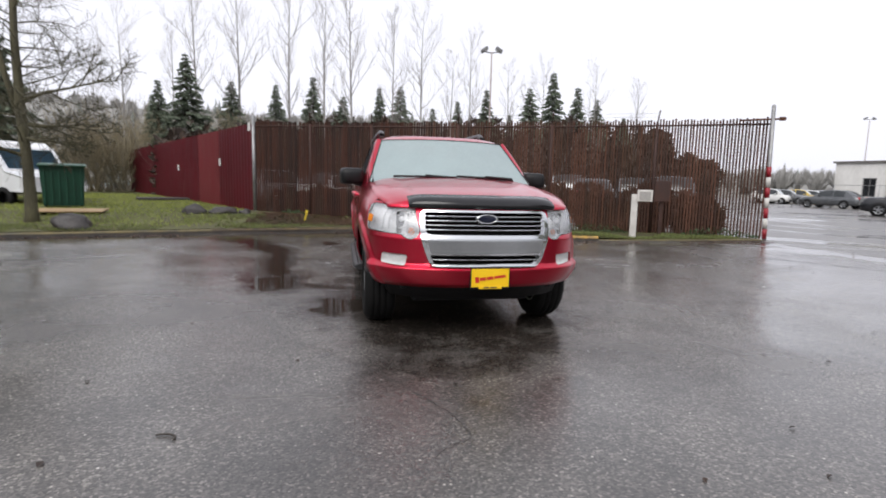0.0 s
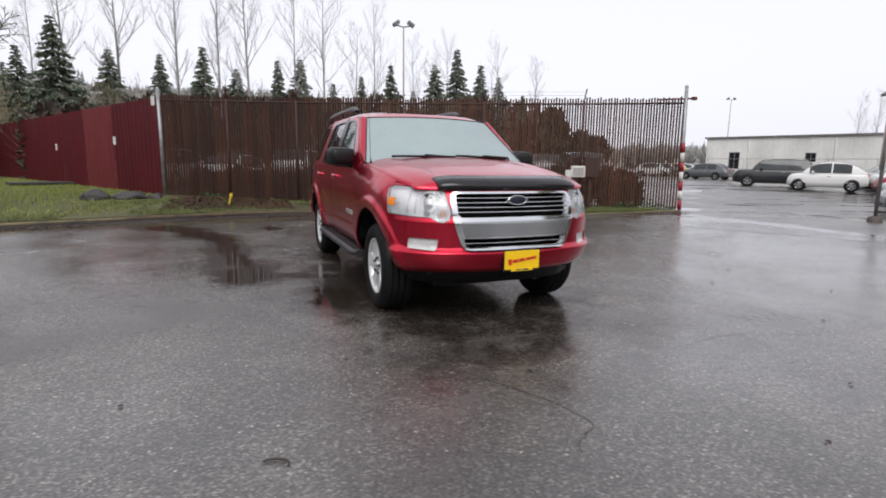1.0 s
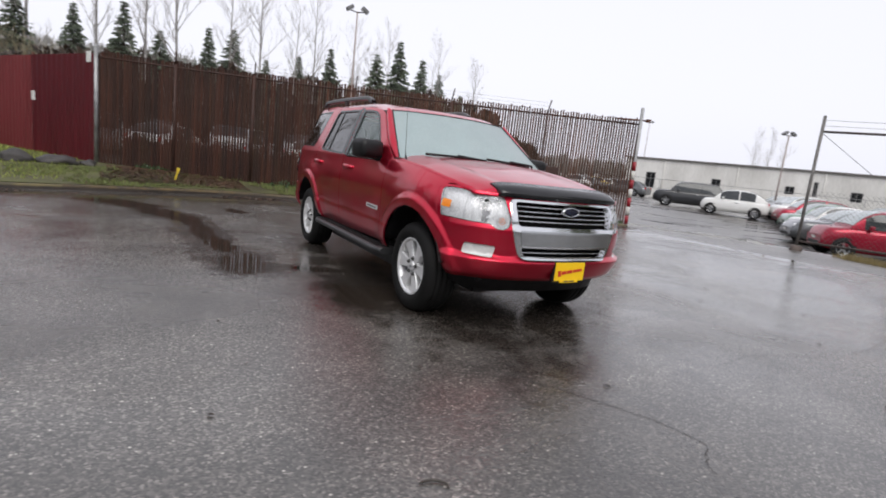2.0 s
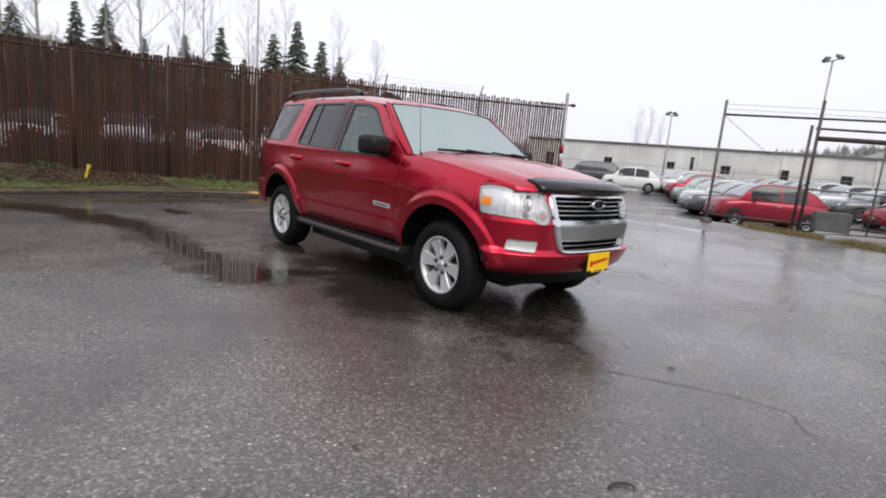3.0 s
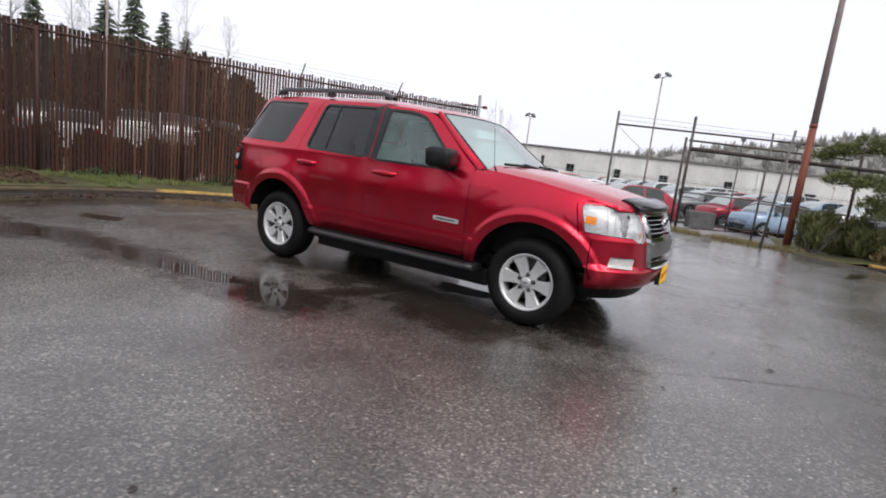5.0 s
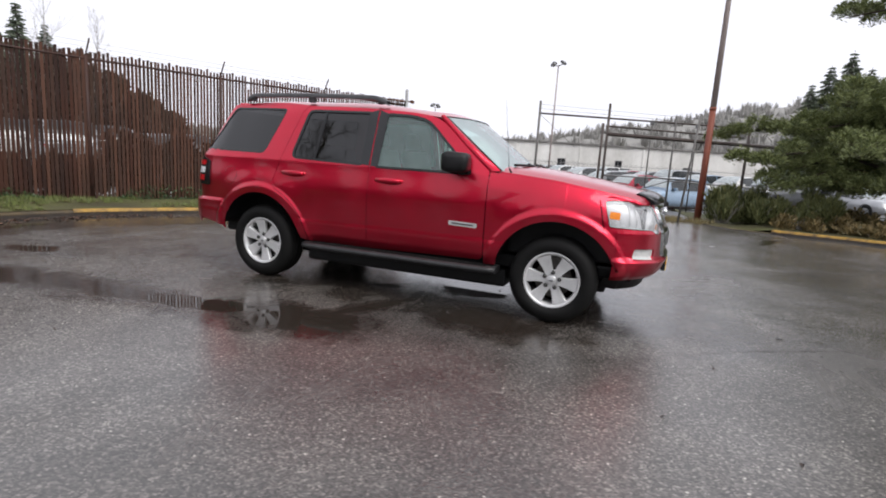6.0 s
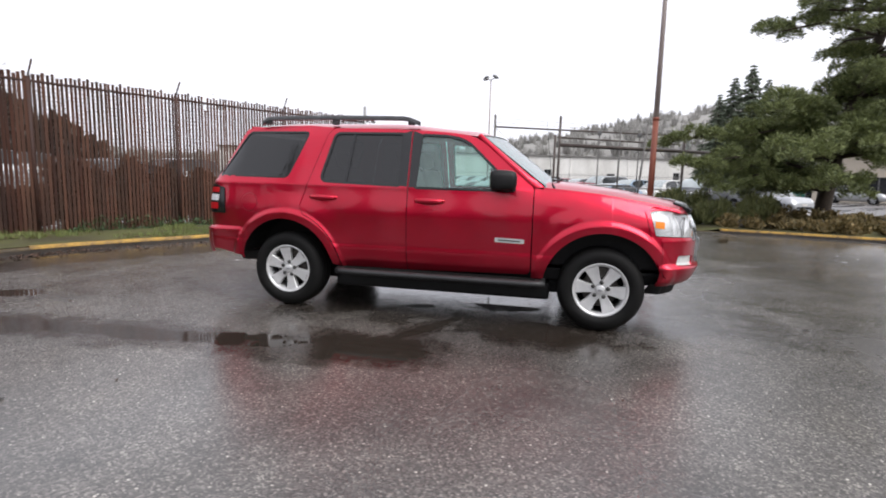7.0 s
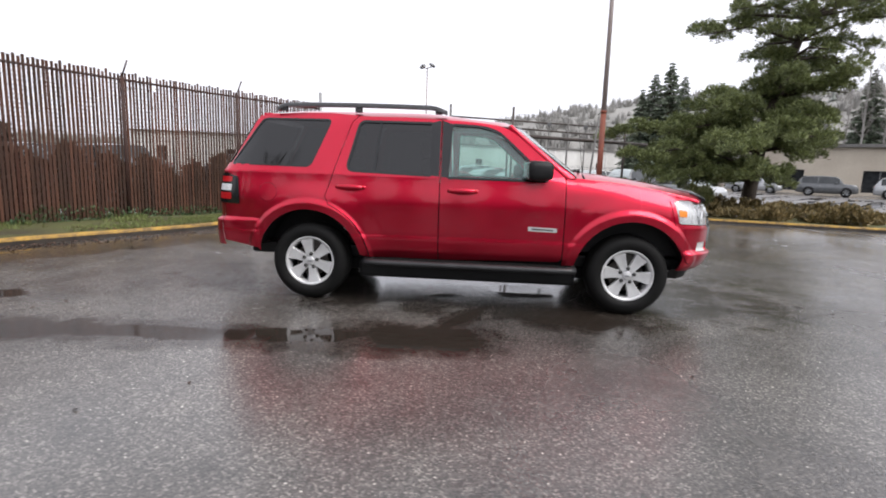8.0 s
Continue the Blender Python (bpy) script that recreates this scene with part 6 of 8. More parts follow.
def build_warehouse():
    mid = Vector((-3.0 + 57 * math.sin(radians(70)), -4.5 + 57 * math.cos(radians(70)), 0))
    turn = -70  # its long front faces the yard
    hall = thing("warehouse", "long low white warehouse with small dark windows", "building", pose(mid.x, mid.y, 0, 0, 0, turn))
    # local: x along the front, front face at y = 0, seen from -y
    x0, x1, tall, deep = -21.4, 62.0, 3.95, 14.0
    wins = [(-18.7, 1.0, 1.0, 2.6), (-12.3, 0.85, 1.7, 2.5), (-6.1, 0.75, 1.8, 2.5), (-4.2, 0.35, 1.8, 3.1), (-1.2, 0.85, 1.7, 2.5), (3.6, 0.8, 1.1, 2.5), (8.3, 0.9, 1.4, 2.4), (14.5, 0.8, 1.7, 2.5), (22.0, 1.0, 0.0, 2.2), (30.0, 0.8, 1.7, 2.5), (40.0, 0.8, 1.7, 2.5)]
    edges = [x0]
    for x, w, a, b in wins:
        edges += [x - w / 2, x + w / 2]
    edges.append(x1)
    for k in range(0, len(edges), 2):
        wall_piece(hall, WALL_WHITE, (edges[k], 0, -0.2), (edges[k + 1], 0.3, tall))
    for x, w, a, b in wins:
        if a > 0:
            wall_piece(hall, WALL_WHITE, (x - w / 2, 0.002, -0.2), (x + w / 2, 0.3, a))
        wall_piece(hall, WALL_WHITE, (x - w / 2, 0.002, b), (x + w / 2, 0.3, tall))
    wall_piece(hall, WALL_WHITE, (x0, 0.3, -0.2), (x0 + 0.3, deep, tall))
    wall_piece(hall, WALL_WHITE, (x1 - 0.3, 0.3, -0.2), (x1, deep, tall))
    wall_piece(hall, WALL_WHITE, (x0 + 0.3, deep - 0.3, -0.2), (x1 - 0.3, deep, tall))
    bm = bmesh.new()
    box(bm, (x0 - 0.2, -0.18, tall), (x1 + 0.2, deep + 0.2, tall + 0.16), 0.02)
    part("roof", bm, ROOF_EDGE_MAT, hall)
    for x, w, a, b in wins:
        bm = bmesh.new()
        box(bm, (x - w / 2, 0.12, a), (x + w / 2, 0.16, b))
        name = "door" if a <= 0 else "window"
        win = part(name, bm, DARK_PANE, hall)
        bm = bmesh.new()
        for lo, hi in (((x - w / 2, 0.05, a), (x - w / 2 + 0.06, 0.13, b)), ((x + w / 2 - 0.06, 0.05, a), (x + w / 2, 0.13, b)), ((x - w / 2, 0.05, b - 0.06), (x + w / 2, 0.13, b)), ((x - 0.025, 0.06, a), (x + 0.025, 0.125, b))):
            box(bm, lo, hi)
        part("frame", bm, LAMP_BODY, win)
    for k in range(13):
        x = x0 + 4 + k * 6.9
        bm = bmesh.new()
        tube(bm, [(x, -0.05, 0), (x, -0.05, tall)], 0.05, 6)
        part("downpipe", bm, WALL_WHITE, hall)
    # low wire fence in front of the wall
    fence = thing("yard_fence", "low galvanised wire fence along the warehouse", "fence", pose(mid.x, mid.y, 0, 0, 0, turn), kind="structure")
    for k in range(31):
        bm = bmesh.new()
        x = x0 + k * 3.0
        tube(bm, [(x, -7, 0), (x, -7, 1.9)], 0.03, 6)
        part("post", bm, STEEL, fence)
    bm = bmesh.new()
    for z in (0.1, 1.0, 1.86):
        tube(bm, [(x0, -7, z), (x1, -7, z)], 0.02, 5)
    part("rail", bm, STEEL, fence)


BEIGE = surface("beige_render", (0.46, 0.40, 0.32), (0.58, 0.52, 0.43), 0.5, (0.7, 0.9), grain=6.0)
SHOP_GREEN = surface("green_awning", (0.02, 0.13, 0.10), (0.04, 0.20, 0.15), 3.0)


def build_shop():
    at = Vector((-5.45 + 62 * math.sin(radians(121)), -0.2 + 62 * math.cos(radians(121)), 0))
    shop = thing("shop_building", "low beige building with dark openings and green awnings", "building", pose(at.x, at.y, 0, 0, 0, -121))
    x0, x1, tall, deep = -14.0, 26.0, 4.4, 12.0
    holes = [(-10.5, 2.2, 0.2, 2.6), (-4.5, 5.0, 0.3, 2.3), (5.0, 5.0, 0.3, 2.3), (14.0, 5.0, 0.3, 2.3)]
    edges = [x0]
    for x, w, a, b in holes:
        edges += [x - w / 2, x + w / 2]
    edges.append(x1)
    for k in range(0, len(edges), 2):
        wall_piece(shop, BEIGE, (edges[k], 0, -0.2), (edges[k + 1], 0.3, tall))
    for x, w, a, b in holes:
        wall_piece(shop, BEIGE, (x - w / 2, 0.002, -0.2), (x + w / 2, 0.3, a))
        wall_piece(shop, BEIGE, (x - w / 2, 0.002, b), (x + w / 2, 0.3, tall))
    wall_piece(shop, BEIGE, (x0, 0.3, -0.2), (x0 + 0.3, deep, tall))
    wall_piece(shop, BEIGE, (x1 - 0.3, 0.3, -0.2), (x1, deep, tall))
    bm = bmesh.new()
    box(bm, (x0 - 0.3, -0.5, tall), (x1 + 0.3, deep, tall + 0.3), 0.03)
    part("roof", bm, ROOF_EDGE_MAT, shop)
    for x, w, a, b in holes:
        bm = bmesh.new()
        box(bm, (x - w / 2, 0.15, a), (x + w / 2, 0.2, b))
        win = part("shop_window", bm, DARK_PANE, shop)
        for k in range(1, 4):
            bm = bmesh.new()
            xx = x - w / 2 + w * k / 4
            box(bm, (xx - 0.04, 0.06, a), (xx + 0.04, 0.16, b))
            part("mullion", bm, LAMP_BODY, win)
    bm = bmesh.new()
    box(bm, (-13.2, -0.06, 2.9), (-7.6, -0.003, 3.7), 0.01)
    part("sign_board", bm, POST_WHITE, shop, "plain white sign board")
    bm = bmesh.new()
    rows = [[(x, y, z) for x in (-12.0, -9.0)] for y, z in ((0.0, 2.85), (-0.8, 2.5), (-1.0, 2.3))]
    grid_mesh(bm, rows)
    bmesh.ops.solidify(bm, geom=list(bm.faces), thickness=0.04)
    part("awning", bm, SHOP_GREEN, shop, "green awning over the door")
    bm = bmesh.new()
    box(bm, (-11.2, 0.05, 0.0), (-10.0, 0.14, 2.1), 0.01)
    part("door", bm, SHOP_GREEN, shop, "green door")


build_warehouse()
build_shop()


# ---- things beside the lawn ----
BIN_GREEN = surface("dark_green_bin", (0.003, 0.040, 0.020), (0.006, 0.060, 0.032), 3.0, (0.4, 0.6))
VAN_WHITE = surface("white_van_paint", (0.66, 0.67, 0.68), (0.76, 0.77, 0.78), 2.0, (0.2, 0.3))
STRIPE_SKY_BLUE = surface("pale_blue_stripe_and_sky", (0.16, 0.34, 0.52), (0.22, 0.42, 0.60), 4.0)
PLY = surface("wet_plywood", (0.30, 0.20, 0.10), (0.46, 0.32, 0.17), 3.0, (0.5, 0.7), stretch=(1, 6, 1))
ROCK = surface("dark_wet_rock", (0.018, 0.016, 0.015), (0.065, 0.058, 0.055), 3.0, (0.4, 0.7), grain=20, relief=0.6, depth=0.02)


def build_bin():
    b = thing("refuse_container", "dark green steel refuse container with ribbed sides", "container", pose(-8.98, 10.75, verge_z(-8.98, 10.75) - 0.02, 0, 0, 24))
    bm = bmesh.new()
    rows = [[(x * k, y * k, z) for x, y in ((-0.52, -0.45), (0.52, -0.45), (0.52, 0.45), (-0.52, 0.45), (-0.52, -0.45))] for z, k in ((0.08, 0.90), (1.15, 1.0), (1.20, 1.03), (1.20, 0.97), (0.5, 0.9))]
    grid_mesh(bm, rows)
    for f in bm.faces:
        f.smooth = False
    part("body", bm, BIN_GREEN, b)
    for k in range(6):
        bm = bmesh.new()
        x = -0.42 + k * 0.168
        box(bm, (x - 0.02, -0.475, 0.15), (x + 0.02, -0.40, 1.12), 0.01)
        part("rib", bm, BIN_GREEN, b)
    bm = bmesh.new()
    box(bm, (-0.56, -0.48, 1.20), (0.56, 0.50, 1.25), 0.02, Matrix.Rotation(radians(4), 4, "X"))
    part("lid", bm, BIN_GREEN, b)
    for x in (-0.40, 0.40):
        for y in (-0.33, 0.33):
            bm = bmesh.new()
            lathe(bm, [(-0.03, 0.02), (-0.03, 0.08), (0.03, 0.08), (0.03, 0.02)], 12, at=(x, y, 0.08))
            part("castor", bm, RUBBER, b)


def build_van():
    van = thing("white_van", "white van with a pale blue stripe parked on the lawn's edge", "van", pose(-12.2, 13.6, 0.1, 0, 0, 62))
    bm = bmesh.new()
    prof = [(-2.5, 0.55), (-2.45, 1.0), (-1.75, 1.15), (-1.15, 1.95), (-0.8, 2.12), (2.3, 2.14), (2.45, 1.9), (2.5, 0.6)]
    rows = []
    for x, k in ((-0.95, 0.93), (-0.98, 1.0), (0.98, 1.0), (0.95, 0.93)):
        rows.append([(x, y * (0.97 if k < 1 else 1), 0.45 + (z - 0.45) * k) for y, z in prof])
    vs = grid_mesh(bm, rows)
    for f in bm.faces:
        f.smooth = False
    bm.faces.new(vs[0]), bm.faces.new(vs[-1][::-1])
    bmesh.ops.recalc_face_normals(bm, faces=bm.faces[:])
    part("body", bm, VAN_WHITE, van)
    bm = bmesh.new()
    for s in (-1, 1):
        box(bm, (s * 0.985 - 0.004, -0.9, 1.35), (s * 0.985 + 0.004, 2.2, 1.62))
    part("stripe", bm, STRIPE_SKY_BLUE, van)
    bm = bmesh.new()
    rows = [[(x, y - 0.01, z + 0.012) for x in (-0.82, 0.82)] for y, z in ((-1.68, 1.24), (-1.22, 1.86))]
    grid_mesh(bm, rows)
    bmesh.ops.solidify(bm, geom=list(bm.faces), thickness=0.01)
    # The stripe's blue paints reflected sky onto the glass.
    part("windscreen", bm, STRIPE_SKY_BLUE, van, "windscreen pale with the sky")
    for s in (-1, 1):
        bm = bmesh.new()
        box(bm, (s * 0.98 - 0.008, -1.15, 1.30), (s * 0.98 + 0.008, -0.35, 1.80), 0.004)
        part("side_window", bm, DARK_PANE, van)
        for y in (-1.6, 1.55):
            bm = bmesh.new()
            lathe(bm, [(-0.1, 0.2), (-0.1, 0.34), (0.1, 0.34), (0.1, 0.2), (0.06, 0.18), (0.05, 0.01)], 24, at=(s * 0.88, y, 0.34))
            part("wheel", bm, RUBBER, van)


def rock_mesh(size, seed):
    bm = bmesh.new()
    bmesh.ops.create_icosphere(bm, subdivisions=3, radius=1.0)
    for v in bm.verts:
        n = noise.noise(v.co * 1.3 + Vector((seed, 0, 0))) * 0.35 + noise.noise(v.co * 3.1 + Vector((0, seed, 0))) * 0.12
        v.co *= 1 + n
        v.co = Vector((v.co.x * size[0], v.co.y * size[1], max(v.co.z, -0.4) * size[2]))
    return bm


def build_rocks():
    for i, (x, y, s, label) in enumerate(((-6.45, 5.75, (0.36, 0.28, 0.25), "low dark boulder on the grass by the kerb"), (-4.95, 8.75, (0.30, 0.22, 0.17), "dark wet rock at the foot of the red fence"),
                                          (-4.25, 8.80, (0.38, 0.22, 0.15), "dark wet rock at the foot of the red fence"), (-3.7, 8.9, (0.16, 0.13, 0.10), "small dark rock at the foot of the fence"))):
        ob = finish(rock_mesh(s, i * 7.3), "boulder", ROCK, smooth=True)
        ob.matrix_basis = pose(x, y, verge_z(x, y) + s[2] * 0.25)
        tagged(ob, label, "rock", group="rocks on the verge")
    bm = bmesh.new()
    box(bm, (-0.75, -0.35, 0), (0.75, 0.35, 0.03), 0.004)
    ob = finish(bm, "plywood_sheet", PLY)
    ob.matrix_basis = pose(-7.75, 8.45, verge_z(-7.75, 8.45) + 0.04, 3, 0, 8)
    tagged(ob, "weathered plywood sheet lying on the grass", "board")
    bm = bmesh.new()
    box(bm, (-0.9, -0.5, 0), (0.9, 0.5, 0.10), 0.02)
    ob = finish(bm, "concrete_slab", ROCK)
    ob.matrix_basis = pose(-8.2, 16.5, verge_z(-8.2, 16.5), 0, 0, 25)
    tagged(ob, "flat dark concrete slab lying on the lawn", "slab")


build_bin()
build_van()
build_rocks()

# ---- parked cars ----
MINI_RED = car_paint("parked_red_paint", (0.26, 0.004, 0.022), (0.36, 0.006, 0.032), coat=0.5, metal=0.5)
MINI_WHITE = car_paint("parked_white_paint", (0.62, 0.62, 0.60), (0.70, 0.70, 0.68), metal=0.0)
MINI_GREEN = car_paint("parked_pale_green_paint", (0.16, 0.24, 0.19), (0.22, 0.31, 0.25), metal=0.1)
MINI_GREY = car_paint("parked_grey_paint", (0.07, 0.075, 0.08), (0.13, 0.135, 0.14), metal=0.4)
MINI_BLACK = car_paint("parked_black_paint", (0.004, 0.0045, 0.006), (0.010, 0.011, 0.014), coat=0.5, metal=0.0)
MINI_BLUE = car_paint("parked_light_blue_paint", (0.20, 0.30, 0.42), (0.28, 0.38, 0.50), metal=0.2)
MINI_SILVER = car_paint("parked_silver_paint", (0.34, 0.35, 0.36), (0.44, 0.45, 0.46), metal=0.5)
MINI_YELLOW = car_paint("parked_yellow_paint", (0.62, 0.42, 0.04), (0.72, 0.50, 0.06), metal=0.0)
CAR_GLASS = surface("dark_car_glass", (0.02, 0.024, 0.026), (0.05, 0.055, 0.058), 2.0, (0.03, 0.06), relief=0)


# Wet screen whose pale base colour holds the sky's reflection.
SCREEN_SKY = surface("sky_pale_wet_screen", (0.30, 0.34, 0.34), (0.50, 0.54, 0.54), 1.2, (0.05, 0.12), relief=0)


def cosine_fall(y, a, b, n=2.2):
    """1 inside, falling to 0 at the ends a and b."""
    t = (y - (a + b) / 2) / ((b - a) / 2)
    return max(0.0, 1 - abs(t) ** n)


def simple_car(name, length, width, belt, roof, nose, base, cabin, wheel_r, label, category="car"):
    """A parked car: lofted body, cabin, panes, lamps and wheels. nose: bonnet height; cabin: y of screen foot, screen head, roof end, tail foot."""
    car = thing(name, label, category, pose(0, 0, 0))
    L, W = length / 2, width / 2
    ys = [-L + length * k / 44 for k in range(45)]

    def half(y):
        return W * (0.64 + 0.36 * cosine_fall(y, -L - 0.02, L + 0.02, 7.0) ** 0.55)

    def top(y):
        f = cabin[0]
        if y < f:
            t = (y + L) / (f + L)
            return nose * (0.70 + 0.30 * math.sin(min(1, t / 0.30) * math.pi / 2) ** 0.8) + (belt - nose) * t ** 0.8
        t = (y - cabin[3] + 0.25) / (L - cabin[3] + 0.25) if y > cabin[3] - 0.25 else 0
        return belt + 0.02 - 0.10 * max(0, t) ** 3

    bm = bmesh.new()
    rows = []
    for y in ys:
        w, z = half(y), top(y)
        low = 0.20 + 0.10 * (abs(y) / L) ** 6
        rows.append([(-w * 0.80, y, low), (-w * 0.95, y, low + 0.06), (-w, y, 0.45), (-w * 0.995, y, 0.62), (-w * 0.97, y, z - 0.14), (-w * 0.91, y, z - 0.03), (-w * 0.80, y, z), (-w * 0.4, y, z + 0.02), (0, y, z + 0.025),
                     (w * 0.4, y, z + 0.02), (w * 0.80, y, z), (w * 0.91, y, z - 0.03), (w * 0.97, y, z - 0.14), (w * 0.995, y, 0.62), (w, y, 0.45), (w * 0.95, y, low + 0.06), (w * 0.80, y, low)])
    vs = grid_mesh(bm, rows)
    bm.faces.new(vs[0]), bm.faces.new(vs[-1][::-1])
    bmesh.ops.recalc_face_normals(bm, faces=bm.faces[:])
    part("body", bm, MINI_RED, car)

    f0, f1, r0, r1 = cabin

    def line(y):
        if y < f1:
            t = (y - f0) / (f1 - f0)
            return belt + (roof - belt - 0.03) * math.sin(t * math.pi / 2) ** 0.85
        if y > r0:
            t = (y - r0) / (r1 - r0)
            return roof - 0.03 - (roof - belt - 0.03) * t ** 1.7
        t = (y - f1) / (r0 - f1)
        return roof - 0.03 + 0.03 * math.sin(math.pi * min(1, t * 1.1))

    def cab(y, t, lift=0.0):
        """A point of the cabin's side: t from the belt (0) to the roof's edge (1)."""
        w = half(y)
        z = belt - 0.03 + (line(y) - belt + 0.03) * t
        rel = (z - belt) / (roof - belt)
        x = w * 0.935 - (0.17 * W / 0.85) * max(0, rel) - 0.03 * max(0, rel) ** 4
        return Vector((x + lift, y, z))

    cys = [f0 + (r1 - f0) * k / 30 for k in range(31)]
    bm = bmesh.new()
    rows = []
    for y in cys:
        side = [cab(y, t) for t in (0, 0.3, 0.6, 0.85, 1.0)]
        e = side[-1]
        over = [Vector((e.x * c, y, e.z + 0.035 * (1 - c * c))) for c in (0.8, 0.4, 0.0)]
        right = side + over
        rows.append(right + [Vector((-p.x, p.y, p.z)) for p in right[:-1][::-1]])
    grid_mesh(bm, rows)
    bmesh.ops.recalc_face_normals(bm, faces=bm.faces[:])
    part("cabin", bm, MINI_RED, car)

    split = f1 + (r0 - f1) * 0.52
    for s in (1, -1):
        for a, b in ((f0 + 0.42 * (f1 - f0), split - 0.03), (split + 0.03, r0 + 0.34 * (r1 - r0))):
            bm = bmesh.new()
            rows = []
            for k in range(9):
                y = a + (b - a) * k / 8
                rows.append([Vector((s * p.x, p.y, p.z)) for p in (cab(y, t, 0.006) for t in (0.08, 0.4, 0.70, 0.95))])
            grid_mesh(bm, rows)
            bmesh.ops.recalc_face_normals(bm, faces=bm.faces[:])
            part("side_window", bm, CAR_GLASS, car)
    for nm, a, b in (("windscreen", f0 + 0.05, f1 - 0.02), ("rear_window", r0 + 0.06, r1 - 0.10)):
        bm = bmesh.new()
        rows = []
        for k in range(9):
            y = a + (b - a) * k / 8
            e = cab(y, 1.0)
            rows.append([(e.x * c, y + (-0.012 if nm == "windscreen" else 0.012), e.z + 0.035 * (1 - c * c) + 0.008) for c in (-0.93, -0.6, -0.3, 0, 0.3, 0.6, 0.93)])
        grid_mesh(bm, rows)
        bmesh.ops.recalc_face_normals(bm, faces=bm.faces[:])
        part(nm, bm, SCREEN_SKY if nm == "windscreen" else CAR_GLASS, car)
    for s in (1, -1):
        x = s * half(-L + 0.16) * 0.74
        bm = bmesh.new()
        bmesh.ops.create_uvsphere(bm, u_segments=14, v_segments=8, radius=1, matrix=Matrix.Translation((x, -L + 0.19, nose * 0.80)) @ Matrix.Diagonal((0.13, 0.13, 0.10, 1)))
        for f in bm.faces:
            f.smooth = True
        part("headlight", bm, LAMP_SILVER, car)
        bm = bmesh.new()
        box(bm, (s * half(L - 0.1) * 0.80 - 0.06, L - 0.16, 0.72), (s * half(L - 0.1) * 0.80 + 0.06, L - 0.02, 0.95), 0.03)
        part("tail_light", bm, RED_LENS, car)
        bm = bmesh.new()
        box(bm, (s * (W + 0.03) - 0.09, f0 + 0.42, belt + 0.0), (s * (W + 0.03) + 0.07, f0 + 0.54, belt + 0.13), 0.04)
        part("door_mirror", bm, MINI_RED, car)
        bm = bmesh.new()
        yh = split - 0.1
        p = s * (half(yh) * 0.985)
        box(bm, (p - 0.02, yh - 0.09, belt - 0.17), (p + 0.02, yh + 0.09, belt - 0.13), 0.012)
        part("door_handle", bm, CHROME, car)
        for y in (-base / 2 - 0.06, base / 2 - 0.06):
            hub = s * (half(y) - 0.085)
            wheel = new("wheel")
            wheel.parent = car
            wheel.matrix_basis = pose(hub, y, wheel_r, 0, 0, 0 if s > 0 else 180)
            bm = bmesh.new()
            lathe(bm, [(-0.10, wheel_r * 0.6), (-0.10, wheel_r * 0.94), (-0.06, wheel_r), (0.06, wheel_r), (0.092, wheel_r * 0.94), (0.098, wheel_r * 0.68), (0.085, wheel_r * 0.63)], 30)
            part("tyre", bm, RUBBER, wheel)
            bm = bmesh.new()
            lathe(bm, [(0.088, wheel_r * 0.66), (0.082, wheel_r * 0.58), (0.03, wheel_r * 0.56), (0.02, 0.01)], 30)
            for k in range(5):
                m = Matrix.Rotation(2 * math.pi * k / 5, 4, "X")
                box(bm, (0.05, -0.028, 0.02), (0.085, 0.028, wheel_r * 0.61), 0.006, m)
            part("rim", bm, SATIN, wheel)
            # black disc on the flank paints the shaded wheel opening
            bm = bmesh.new()
            xx = half(y) + 0.001
            lathe(bm, [(0.001, wheel_r * 1.16), (0.004, wheel_r * 1.14), (-0.02, 0.02)], 30, at=(s * xx if s > 0 else -xx, 0, wheel_r * 1.04))
            bmesh.ops.translate(bm, vec=(0, y, 0), verts=bm.verts[:])
            if s < 0:
                for v in bm.verts:
                    v.co.x = -xx - (v.co.x + xx)
            part("wheel_arch", bm, TRIM, car)
    bm = bmesh.new()
    box(bm, (-W * 0.6, -L - 0.005, 0.30), (W * 0.6, -L + 0.12, 0.44), 0.03)
    part("air_intake", bm, TRIM, car)
    bm = bmesh.new()
    box(bm, (-0.16, -L - 0.015, 0.48), (0.16, -L + 0.02, 0.56), 0.005)
    part("front_plate", bm, POST_WHITE, car)
    return car


def repaint(car, paint):
    for o in car.children_recursive:
        if o.type == "MESH" and o.material_slots and o.material_slots[0].material == MINI_RED:
            o.material_slots[0].link = "OBJECT"
            o.material_slots[0].material = paint
    return car


MODELS = {
    "mini": simple_car("small_hatchback", 3.55, 1.63, 0.93, 1.49, 0.84, 2.30, (-1.10, -0.32, 0.68, 1.70), 0.29, "small red three-door hatchback parked in the yard"),
    "sedan": simple_car("saloon_car", 4.5, 1.78, 0.93, 1.45, 0.84, 2.70, (-1.05, -0.15, 0.95, 1.85), 0.32, "saloon car parked in the yard"),
    "cross": simple_car("crossover_car", 4.4, 1.82, 1.04, 1.66, 0.98, 2.60, (-1.15, -0.45, 1.60, 2.12), 0.35, "tall crossover car parked in the yard"),
}
TONES = {"red": MINI_RED, "white": MINI_WHITE, "pale green": MINI_GREEN, "grey": MINI_GREY, "black": MINI_BLACK, "light blue": MINI_BLUE, "silver": MINI_SILVER, "yellow": MINI_YELLOW}
KIND_WORDS = {"mini": "small {} three-door hatchback parked in the wet yard", "sedan": "{} saloon car parked in the wet yard", "cross": "tall {} crossover car parked in the wet yard"}


